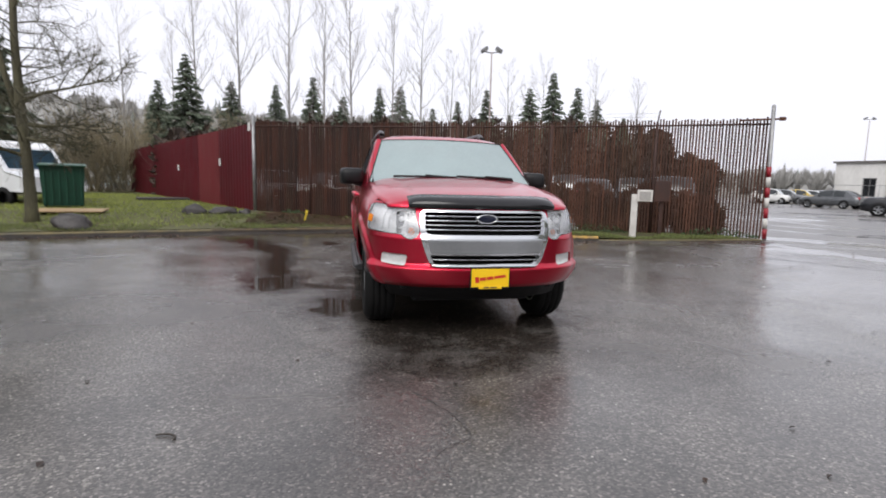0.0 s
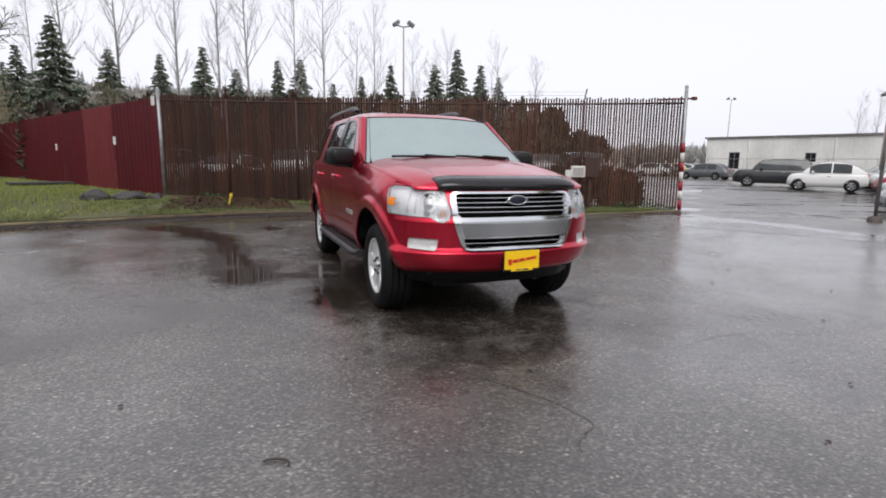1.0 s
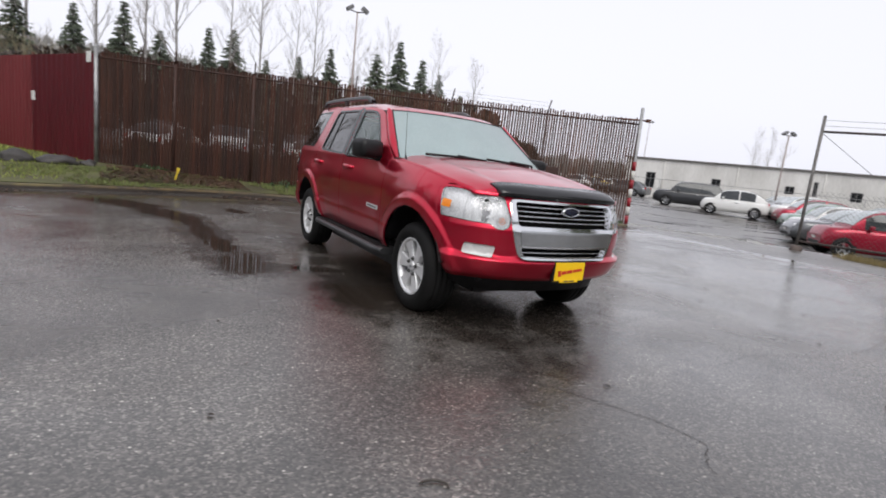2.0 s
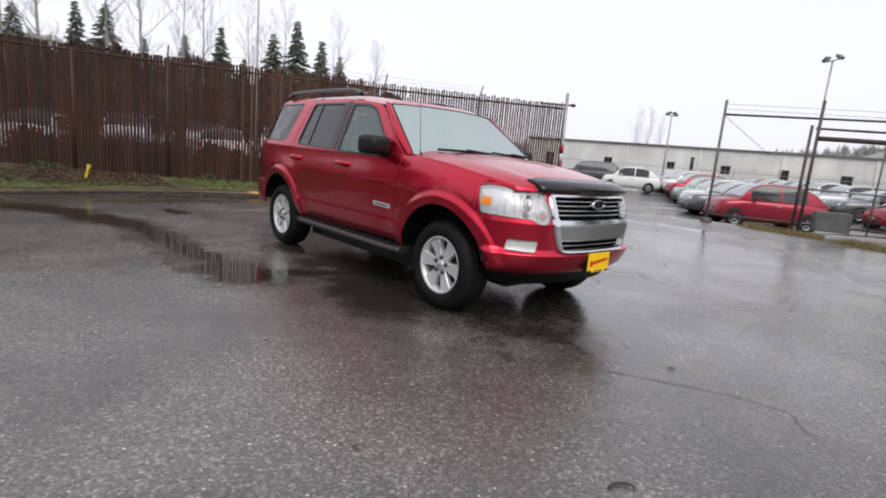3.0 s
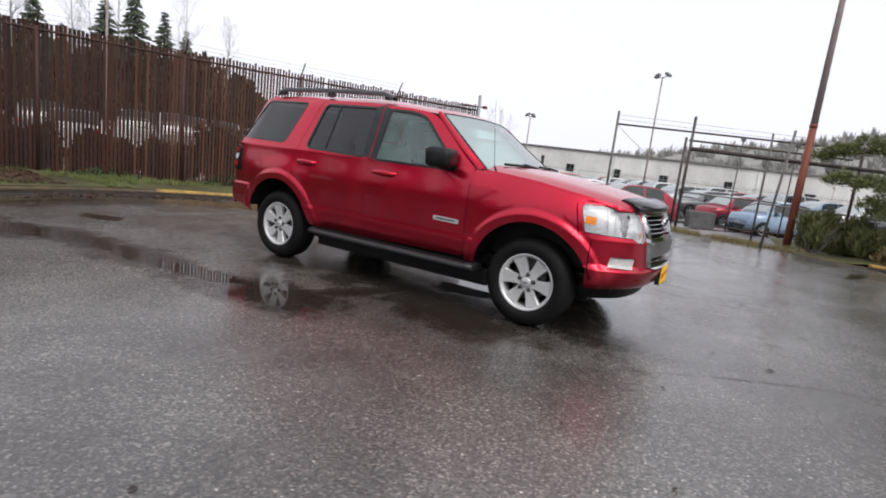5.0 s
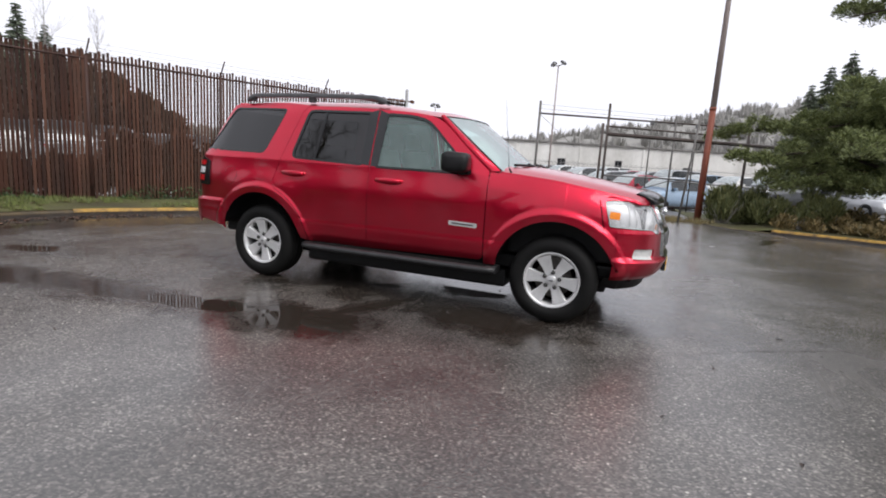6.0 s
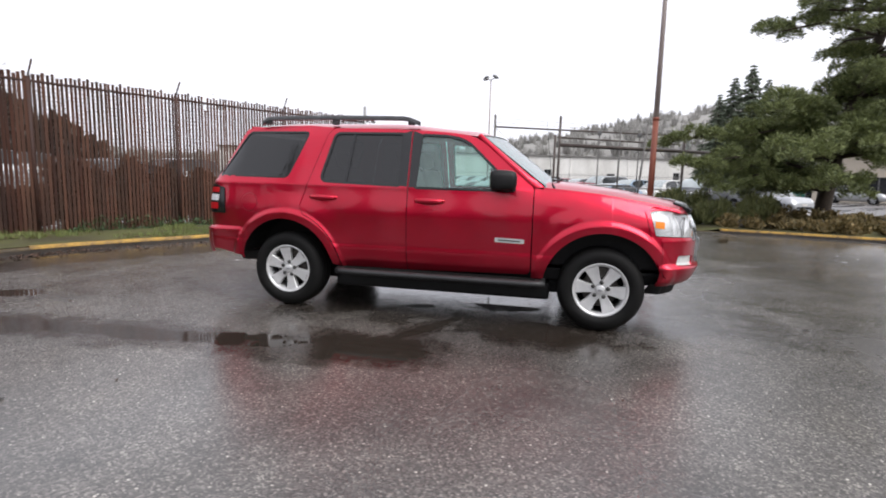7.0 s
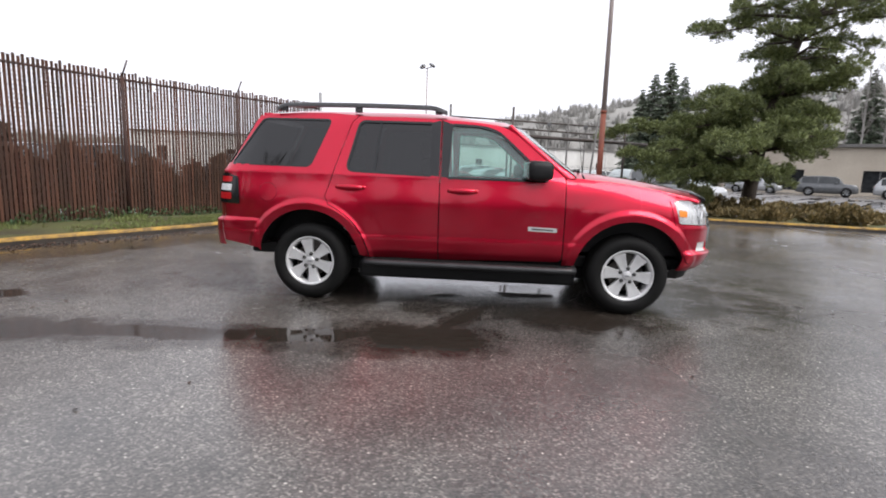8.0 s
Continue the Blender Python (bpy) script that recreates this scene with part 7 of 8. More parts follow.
def park(model, tone, x, y, heading, row="cars parked in the yard"):
    """heading: degrees from facing the -y way, turning to the left."""
    car = copy_thing(MODELS[model], pose(x, y, ground_z(x, y), 0, 0, heading))
    repaint(car, TONES[tone])
    return tagged(car, KIND_WORDS[model].format(tone), "car", row)


def fill_yard():
    # front row, nose to the lane, running away from the gate
    dx, dy = 2.55, 1.65
    row = ["red", "grey", "white", "pale green", "red", "white", "grey", "silver", "black", "white"]
    for k, tone in enumerate(row):
        park("mini" if k not in (1, 7, 8) else "sedan", tone, 17.0 + dx * k, 1.9 + dy * k, 222)
    # second row, behind the first
    row2 = ["light blue", "red", "grey", "silver", "white", "black", "grey", "white", "red", "silver"]
    for k, tone in enumerate(row2):
        park("sedan" if k in (2, 3, 5, 6, 9) else "mini", tone, 21.6 + dx * k, -3.1 + dy * k, 222)
    row3 = ["grey", "white", "light blue", "silver", "grey", "red", "white", "black", "silver"]
    for k, tone in enumerate(row3):
        park("sedan" if k % 3 else "cross", tone, 27.5 + dx * k, -8.5 + dy * k, 222)
    # across the lane
    park("mini", "white", 27.9, 13.2, 210)
    park("cross", "black", 29.4, 17.4, 218)
    park("mini", "white", 46.0, 36.0, 195)
    park("sedan", "grey", 38.0, 30.2, 195)
    for k, tone in enumerate(["white", "grey", "yellow", "white", "silver", "grey"]):
        park("sedan" if k % 2 else "mini", tone, 42.0 + 2.6 * k, 41.0 + 0.9 * k, 35)
    # behind the slatted fence
    for k, tone in enumerate(["grey", "grey", "silver", "white", "silver", "white", "silver", "white"]):
        park("sedan" if k % 2 else "cross", tone, 12.0 - 2.75 * k, 13.6 + 1.15 * k, 155, "cars parked behind the fence")
    for k, tone in enumerate(["grey", "silver", "white", "silver", "white", "silver", "white"]):
        park("cross", tone, 12.6 - 2.75 * k, 17.4 + 1.15 * k, 155, "cars parked behind the fence")
    # by the far shop
    for x, y, model, tone in ((45.2, -24.2, "sedan", "silver"), (42.6, -29.0, "cross", "grey"), (39.6, -33.4, "cross", "silver")):
        park(model, tone, x, y, -32, "cars parked by the shop")
    park("sedan", "silver", 26.5, -11.6, -60, "cars parked by the shop")


fill_yard()
for m in MODELS.values():
    for o in (*m.children_recursive, m):
        bpy.data.objects.remove(o)

# ---- trees ----
BIRCH = surface("pale_birch_bark", (0.20, 0.19, 0.18), (0.42, 0.40, 0.38), 3.0, (0.6, 0.8), stretch=(1, 1, 0.4))
# Grey-brown twigs, lightened to carry the haze over the skyline trees.
TWIG = surface("hazy_grey_brown_twigs", (0.22, 0.20, 0.185), (0.36, 0.335, 0.315), 2.0, (0.7, 0.9), relief=0)
MOSSY = surface("mossy_bark", (0.042, 0.037, 0.022), (0.115, 0.105, 0.056), 4.0, (0.7, 0.9), grain=30, relief=0.7, depth=0.02, stretch=(1, 1, 0.3))
PINE_BARK = surface("dark_pine_bark", (0.035, 0.025, 0.02), (0.10, 0.075, 0.055), 5.0, (0.7, 0.9), grain=30, relief=0.7, depth=0.02, stretch=(1, 1, 0.3))


def leaf_material(name, low, high):
    m = Nodes(name)
    info = m.add("ShaderNodeNewGeometry").outputs["Random Per Island"]
    patch = m.noise(m.coords(), 0.7, 3.0)
    fac = m.math("ADD", m.math("MULTIPLY", info, 0.6), m.math("MULTIPLY", patch, 0.4))
    m.set(Base_Color=m.ramp(fac, [(0.2, low), (0.8, high)]), Roughness=0.6)
    return m.mat


NEEDLE = leaf_material("pine_needles", (0.070, 0.092, 0.033), (0.255, 0.29, 0.105))
# Needle green brightened so that distance haze sits in its colour.
FIR = leaf_material("fir_needles", (0.08, 0.105, 0.073), (0.19, 0.225, 0.152))
BUSH = leaf_material("broom_leaves", (0.07, 0.09, 0.032), (0.20, 0.205, 0.075))
SHRUB = leaf_material("low_shrub_leaves", (0.105, 0.088, 0.034), (0.31, 0.225, 0.095))
BRAMBLE = leaf_material("dead_bramble", (0.07, 0.033, 0.021), (0.18, 0.088, 0.054))
SCRUB = leaf_material("brown_scrub", (0.024, 0.014, 0.009), (0.068, 0.042, 0.025))
LAWN = leaf_material("lawn_blades", (0.14, 0.175, 0.028), (0.36, 0.41, 0.09))
GRASS = leaf_material("grass_blades", (0.070, 0.092, 0.026), (0.20, 0.235, 0.068))
IVY = leaf_material("ivy_leaves", (0.015, 0.04, 0.012), (0.05, 0.10, 0.03))
LITTER = leaf_material("dead_leaves", (0.026, 0.012, 0.009), (0.12, 0.058, 0.030))
THICKET = leaf_material("bare_thicket", (0.19, 0.155, 0.095), (0.38, 0.325, 0.21))
LITTER_DARK = leaf_material("wet_dark_leaves", (0.012, 0.009, 0.007), (0.05, 0.03, 0.02))
# Far woods: distance haze is put into these pale base colours.
HAZY_FIR = leaf_material("haze_paled_fir", (0.125, 0.14, 0.12), (0.20, 0.215, 0.19))
HAZY_WOOD = leaf_material("haze_paled_wood", (0.24, 0.235, 0.22), (0.36, 0.35, 0.33))


def limb(bm, rng, start, way, length, radius, depth, spread=0.6, lift=0.15, forks=5, sides=4, thin=0.0035):
    """A branch with its forks, as tapered bars."""
    pts, p, d = [Vector(start)], Vector(start), Vector(way).normalized()
    n = 4 if depth else 3
    for k in range(n):
        d = (d + Vector((rng.uniform(-1, 1), rng.uniform(-1, 1), rng.uniform(-1, 1))) * 0.26 + Vector((0, 0, lift * 0.3))).normalized()
        p = p + d * length / n
        pts.append(p.copy())
    radii = [max(thin, radius * (1 - 0.85 * k / n)) for k in range(n + 1)]
    tube(bm, pts, radii, sides if depth else 3, cap=False)
    tips = [pts[-1]]
    if depth:
        for k in range(forks):
            t = 0.25 + 0.75 * (k + rng.random() * 0.7) / forks
            i = min(int(t * n), n - 1)
            q = pts[i].lerp(pts[i + 1], t * n - i)
            dd = (pts[i + 1] - pts[i]).normalized()
            side = dd.cross(Vector((rng.uniform(-1, 1), rng.uniform(-1, 1), rng.uniform(-1, 1)))).normalized()
            w = (dd * (1 - spread) + side * spread + Vector((0, 0, lift))).normalized()
            tips += limb(bm, rng, q, w, length * (0.62 - 0.32 * t) * rng.uniform(0.8, 1.3), radius * 0.45, depth - 1, spread, lift, max(3, forks - 1), 3, thin)
    return tips


def bare_tree(name, label, tall, r, seed, bark=None, limbs=34, low=0.25, reach=0.20, lift=0.55, depth=2, lean=0.0):
    """A leafless tree: trunk, and a crown of fine branches."""
    rng = random.Random(seed)
    tree = thing(name, label, "tree", pose(0, 0, 0))
    pts = [Vector((lean * tall * t + 0.15 * math.sin(5 * t + seed) * t, 0.12 * math.cos(4 * t + seed) * t, tall * t)) for t in (k / 10 for k in range(11))]
    bm = bmesh.new()
    tube(bm, [pts[0] - Vector((0, 0, 0.3))] + pts, [r * 1.15] + [max(0.012, r * (1 - 0.93 * k / 10)) for k in range(11)], 8)
    part("trunk", bm, bark or BIRCH, tree)
    bm = bmesh.new()
    for k in range(limbs):
        t = low + (0.98 - low) * (k + rng.random()) / limbs
        i = min(int(t * 10), 9)
        p = pts[i].lerp(pts[i + 1], t * 10 - i)
        a = rng.uniform(0, 2 * math.pi)
        long = tall * reach * (0.30 + 0.95 * math.sin(math.pi * min(1.0, 0.15 + 0.80 * (t - low) / (1 - low)))) * rng.uniform(0.55, 1.35)
        limb(bm, rng, p, (math.cos(a), math.sin(a), lift + 0.5 * t), long, r * 0.30 * (1.1 - t) + 0.008, depth, 0.42, 0.3, 5, 4, 0.0042)
    part("crown", bm, TWIG, tree)
    return tree


def spray(verts, faces, p, way, rng, size, flat=0.5, broad=0.16):
    """A tuft: a few narrow pointed blades spreading from one place."""
    for k in range(3):
        d = (Vector(way) + Vector((rng.uniform(-1, 1), rng.uniform(-1, 1), rng.uniform(-flat, flat))) * 0.8).normalized()
        s = d.cross(Vector((rng.uniform(-1, 1), rng.uniform(-1, 1), rng.uniform(-1, 1)))).normalized() * size * broad
        i = len(verts)
        verts += [p - s, p + d * size * 0.55 + s * 1.2, p + d * size, p + d * size * 0.5 - s * 1.3]
        faces.append((i, i + 1, i + 2, i + 3))


def leaf_part(name, verts, faces, material, parent):
    me = bpy.data.meshes.new(name)
    me.from_pydata([tuple(v) for v in verts], [], faces)
    me.materials.append(material)
    ob = new(name, me)
    ob.parent = parent
    return ob


def fir_tree(label, tall, wide, seed):
    """A conifer: a straight trunk and whorls of drooping, needled branches."""
    rng = random.Random(seed)
    tree = thing("fir_tree", label, "tree", pose(0, 0, 0))
    bm = bmesh.new()
    tube(bm, [(0, 0, -0.3), (0, 0, tall * 0.5), (0, 0, tall)], [tall * 0.016, tall * 0.010, 0.01], 7)
    verts, faces = [], []
    rings = 46
    for k in range(rings):
        t = 0.06 + 0.94 * k / rings
        n = 6
        for j in range(n):
            a = 2 * math.pi * (j + rng.random() * 0.8) / n + k
            long = wide * (1 - t) ** 0.95 * rng.uniform(0.6, 1.15) + 0.05
            z = tall * min(0.985, t + rng.uniform(-0.05, 0.05) * (1.05 - t))
            start = Vector((0, 0, z))
            tip = Vector((math.cos(a) * long, math.sin(a) * long, z - long * rng.uniform(0.12, 0.38)))
            tube(bm, [start, start.lerp(tip, 0.5) + Vector((0, 0, long * 0.05)), tip], [0.03, 0.018, 0.006], 3, cap=False)
            m = max(4, int(long * 22))
            for q in range(m):
                u = 0.15 + 0.85 * (q + rng.random()) / m
                p = start.lerp(tip, u) + Vector((rng.uniform(-1, 1), rng.uniform(-1, 1), rng.uniform(-0.6, 0.2))) * 0.12 * long
                way = (tip - start).normalized() + Vector((0, 0, -0.2))
                spray(verts, faces, p, way, rng, (0.16 + 0.14 * (1 - t) + 0.12 * rng.random()), 0.35)
    part("trunk", bm, PINE_BARK, tree)
    leaf_part("crown", verts, faces, FIR, tree)
    return tree


def place_all(models, spots, group):
    rng = random.Random(11)
    for k, (az, dist, tall, which) in enumerate(spots):
        src = models[which]
        x, y = -2.2 + dist * math.sin(radians(az)), -5.3 + dist * math.cos(radians(az))
        base = src["tall"]
        c = copy_thing(src, pose(x, y, hill_z(x, y) - 0.1, 0, 0, rng.uniform(0, 360)) @ Matrix.Diagonal((tall / base,) * 3 + (1,)))
        c.scale = (tall / base * rng.uniform(0.9, 1.1), tall / base * rng.uniform(0.9, 1.1), tall / base)
        tagged(c, group=group)


def hill_z(x, y):
    """The land behind: level near by, wooded slopes far off to the left and to the right."""
    r = math.hypot(x, y)
    az = math.degrees(math.atan2(x, y))
    far = step01(70, 190, r)
    left = step01(34, 4, az) if -120 < az < 60 else 0.0
    right = step01(66, 110, az) * step01(170, 125, az)
    return far * (17.0 * left + 21.0 * right + 3.0 + 2.5 * noise.noise((x * 0.012, y * 0.012, 2))) if r > 70 else 0.0


BIRCHES = [bare_tree("birch_tree", "tall leafless birch with a pale trunk and fine twigs", 16.0, 0.13, s, limbs=26, low=0.30, reach=0.15, lift=0.85) for s in (1, 2, 3)]
BIRCHES.append(bare_tree("alder_tree", "slim leafless alder with upright twigs", 14.0, 0.11, 8, bark=TWIG, limbs=28, low=0.34, reach=0.14, lift=1.0))
FIRS = [fir_tree("dark green fir with drooping branches", 11.0, w, s) for w, s in ((2.8, 1), (2.4, 2), (3.4, 3))]
for t in BIRCHES:
    t["tall"] = 16.0 if t.name.startswith("birch") else 14.0
for t in FIRS:
    t["tall"] = 11.0
place_all(BIRCHES, [(-22, 46, 11, 0), (-19.5, 40, 12, 1), (-9.1, 38, 15, 0), (-4.2, 40, 16, 1), (-0.5, 38, 14, 2), (2.0, 44, 17, 0), 
                    (6.6, 40, 13.5, 3), (9.5, 46, 16, 1), (14.6, 48, 14.5, 0), (18.7, 50, 12.5, 2), (22.2, 54, 13.5, 1), (27.6, 54, 13.0, 0), (31.6, 60, 12.5, 2),
                    (-15.5, 50, 14, 2), (-13.2, 40, 14.5, 1), (20.5, 60, 12, 3), (12.8, 44, 12, 2), (59.6, 95, 11, 0), (60.9, 97, 11.5, 2), (62.0, 98, 10, 1), (119.8, 80, 16, 3), (121.0, 78, 19, 1), (122.6, 80, 21, 3), (123.8, 78, 20, 0), (125.0, 80, 22, 3), (127.5, 80, 22, 1)], "bare trees on the skyline")
place_all(FIRS, [(-16.4, 37, 7.4, 1), (-13.8, 35, 8.8, 2), (-9.8, 38, 7.9, 2), (-5.8, 46, 9.3, 0), (-2.1, 48, 10.5, 1), (0.8, 56, 10.2, 2), (4.8, 50, 10.2, 1), (7.0, 52, 10.8, 2), (13.2, 52, 9.5, 0), (16.3, 52, 10.6, 1), (21.0, 50, 10.4, 2),
                 (23.3, 52, 12.2, 0), (25.8, 54, 11.1, 1), (27.7, 56, 10.2, 2), (10.2, 66, 10.7, 0), (30.2, 66, 9.6, 1), (-17.5, 60, 9.6, 1), (18.6, 60, 9.3, 0), (98.3, 36, 7.4, 2), (99.7, 37, 8.6, 2), (101.1, 36, 9.2, 2), (102.7, 37, 8.4, 2), (121.4, 82, 15, 2), (126.2, 82, 19, 0)], "firs on the skyline")
place_all(BIRCHES, [(205 + 9 * k, 24 + 7 * (k % 3), 10 + 2 * (k % 4), k % 4) for k in range(13)], "bare trees across the road")
# Unseen firs added behind the camera to darken the car's reflections.
place_all(FIRS, [(158 + 4.4 * k, 31 + 5 * (k % 3), 8.5 + 1.6 * (k % 4), k % 3) for k in range(40)], "firs across the road")
for t in BIRCHES + FIRS:
    for o in (*t.children_recursive, t):
        bpy.data.objects.remove(o)


# ---- wooded slopes far off ----
def build_hills():
    bm = bmesh.new()
    rows = []
    for k in range(73):
        a = radians(-180 + 5 * k)
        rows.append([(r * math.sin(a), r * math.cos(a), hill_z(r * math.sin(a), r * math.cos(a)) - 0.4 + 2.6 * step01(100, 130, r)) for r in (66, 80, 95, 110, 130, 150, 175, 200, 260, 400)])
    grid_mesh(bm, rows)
    ob = finish(bm, "hillside", HAZY_GROUND)
    tagged(ob, "low wooded hills in the distance", "hill", kind="structure")
    rng = random.Random(5)
    for name, mat, label, share in (("far_firs", HAZY_FIR, "firs of the distant woods, paled with haze", 0), ("far_thicket", HAZY_WOOD, "bare woods in the distance, paled with haze", 1)):
        verts, faces = [], []
        count = 300 if share == 0 else 3600
        for k in range(count):
            az = rng.uniform(-60, 165)
            r = rng.uniform(75, 215)
            x, y = r * math.sin(radians(az)), r * math.cos(radians(az))
            z = hill_z(x, y) - 0.4
            in_hall = 35 < az < 112 and r < 100
            if in_hall:
                continue
            if share == 0:
                if rng.random() < (0.35 if az < 70 else 0.93):
                    continue
                tall, wide = rng.uniform(4.0, 7.5), rng.uniform(1.4, 2.4)
                for q in range(60):
                    t = q / 60
                    a = rng.uniform(0, 6.28)
                    w = wide * (1 - t) * rng.uniform(0.5, 1.1)
                    p = Vector((x + math.cos(a) * w * 0.3, y + math.sin(a) * w * 0.3, z + tall * t))
                    d = Vector((math.cos(a) * w, math.sin(a) * w, -0.4 * w))
                    s = Vector((-math.sin(a), math.cos(a), 0)) * (0.35 * w + 0.1)
                    i = len(verts)
                    verts += [p + Vector((0, 0, 0.9)), p + d + s, p + d * 1.25, p + d - s]
                    faces.append((i, i + 1, i + 2, i + 3))
            else:
                tall, wide = rng.uniform(3.8, 6.2), rng.uniform(2.2, 3.6)
                for q in range(34):
                    a, e = rng.uniform(0, 6.28), rng.uniform(0.2, 1.0)
                    w = wide * rng.uniform(0.2, 1.0) * e
                    p = Vector((x, y, z + tall * 0.15))
                    tip = Vector((x + math.cos(a) * w, y + math.sin(a) * w, z + tall * (0.5 + 0.5 * rng.random() * (1.2 - e * 0.5))))
                    s = Vector((-math.sin(a), math.cos(a), 0.2)) * 0.26
                    i = len(verts)
                    verts += [p, p.lerp(tip, 0.5) + s, tip, p.lerp(tip, 0.5) - s]
                    faces.append((i, i + 1, i + 2, i + 3))
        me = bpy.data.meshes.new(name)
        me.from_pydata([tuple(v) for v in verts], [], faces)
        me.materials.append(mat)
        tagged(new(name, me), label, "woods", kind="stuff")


# Hill ground as pale as its woods, the haze painted in.
HAZY_GROUND = surface("haze_paled_ground", (0.20, 0.197, 0.18), (0.30, 0.29, 0.27), 0.08, (0.8, 0.95), grain=2.0)
build_hills()


def build_brown_thicket():
    """Willow scrub beyond the lawn."""
    rng = random.Random(9)
    spots = [(-25 + k * 1.25 + rng.uniform(-0.4, 0.4), rng.uniform(36, 46), rng.uniform(3.6, 4.9)) for k in range(13)]
    for az, dist, tall in spots:
        x, y = -1.0 + dist * math.sin(radians(az)), -6.0 + dist * math.cos(radians(az))
        shrub = thing("willow_shrub", "leafless brown willow shrub beyond the lawn", "shrub", pose(x, y, 0), group="willow shrubs")
        bm = bmesh.new()
        for k in range(26):
            a = rng.uniform(0, 6.28)
            limb(bm, rng, (rng.uniform(-0.4, 0.4), rng.uniform(-0.4, 0.4), 0), (math.cos(a) * 0.5, math.sin(a) * 0.5, 1.0), tall * rng.uniform(0.7, 1.05), 0.035, 2, 0.4, 0.3, 5, 3, 0.008)
        part("branchwork", bm, THICKET, shrub)


build_brown_thicket()


# ---- the mossy roadside tree ----
def build_roadside_tree():
    rng = random.Random(21)
    at = (-7.9, 7.05)
    tree = thing("roadside_tree", "leafless mossy tree with drooping twigs on the lawn", "tree", pose(*at, verge_z(*at) - 0.05))
    bm = bmesh.new()
    pts = [(0, 0, -0.2), (0.02, 0, 0.3), (0.0, 0.02, 1.2), (-0.05, 0, 2.4), (-0.10, 0.05, 4.0), (-0.05, 0.1, 6.0), (0.0, 0.1, 8.5)]
    tube(bm, pts, [0.18, 0.125, 0.105, 0.095, 0.075, 0.05, 0.02], 12)
    tube(bm, [(-0.05, 0, 2.2), (-0.35, 0.1, 3.2), (-0.6, 0.1, 4.6), (-0.7, 0.2, 6.5)], [0.07, 0.06, 0.045, 0.02], 9)
    part("trunk", bm, MOSSY, tree)
    bm = bmesh.new()
    for k in range(60):
        z = 1.5 + 6.4 * (k + rng.random()) / 60
        a = rng.uniform(0, 6.28)
        limb(bm, rng, (-0.08, 0.05, z), (math.cos(a), math.sin(a), 0.12 + 0.05 * z), rng.uniform(1.1, 2.3) * (1.1 - z / 12), 0.020, 2, 0.55, -0.08 + 0.02 * z, 7, 4, 0.0035)
    for way, z, long in (((1, -0.25, 0.55), 2.7, 2.0), ((1, 0.0, 0.05), 2.2, 1.5), ((-0.8, -0.4, 0.2), 1.5, 2.0), ((0.9, -0.5, 0.0), 1.9, 1.2)):
        limb(bm, rng, (0, 0, z), way, long, 0.045, 3, 0.5, 0.05, 7, 5, 0.006)
    part("crown", bm, MOSSY, tree)


build_roadside_tree()


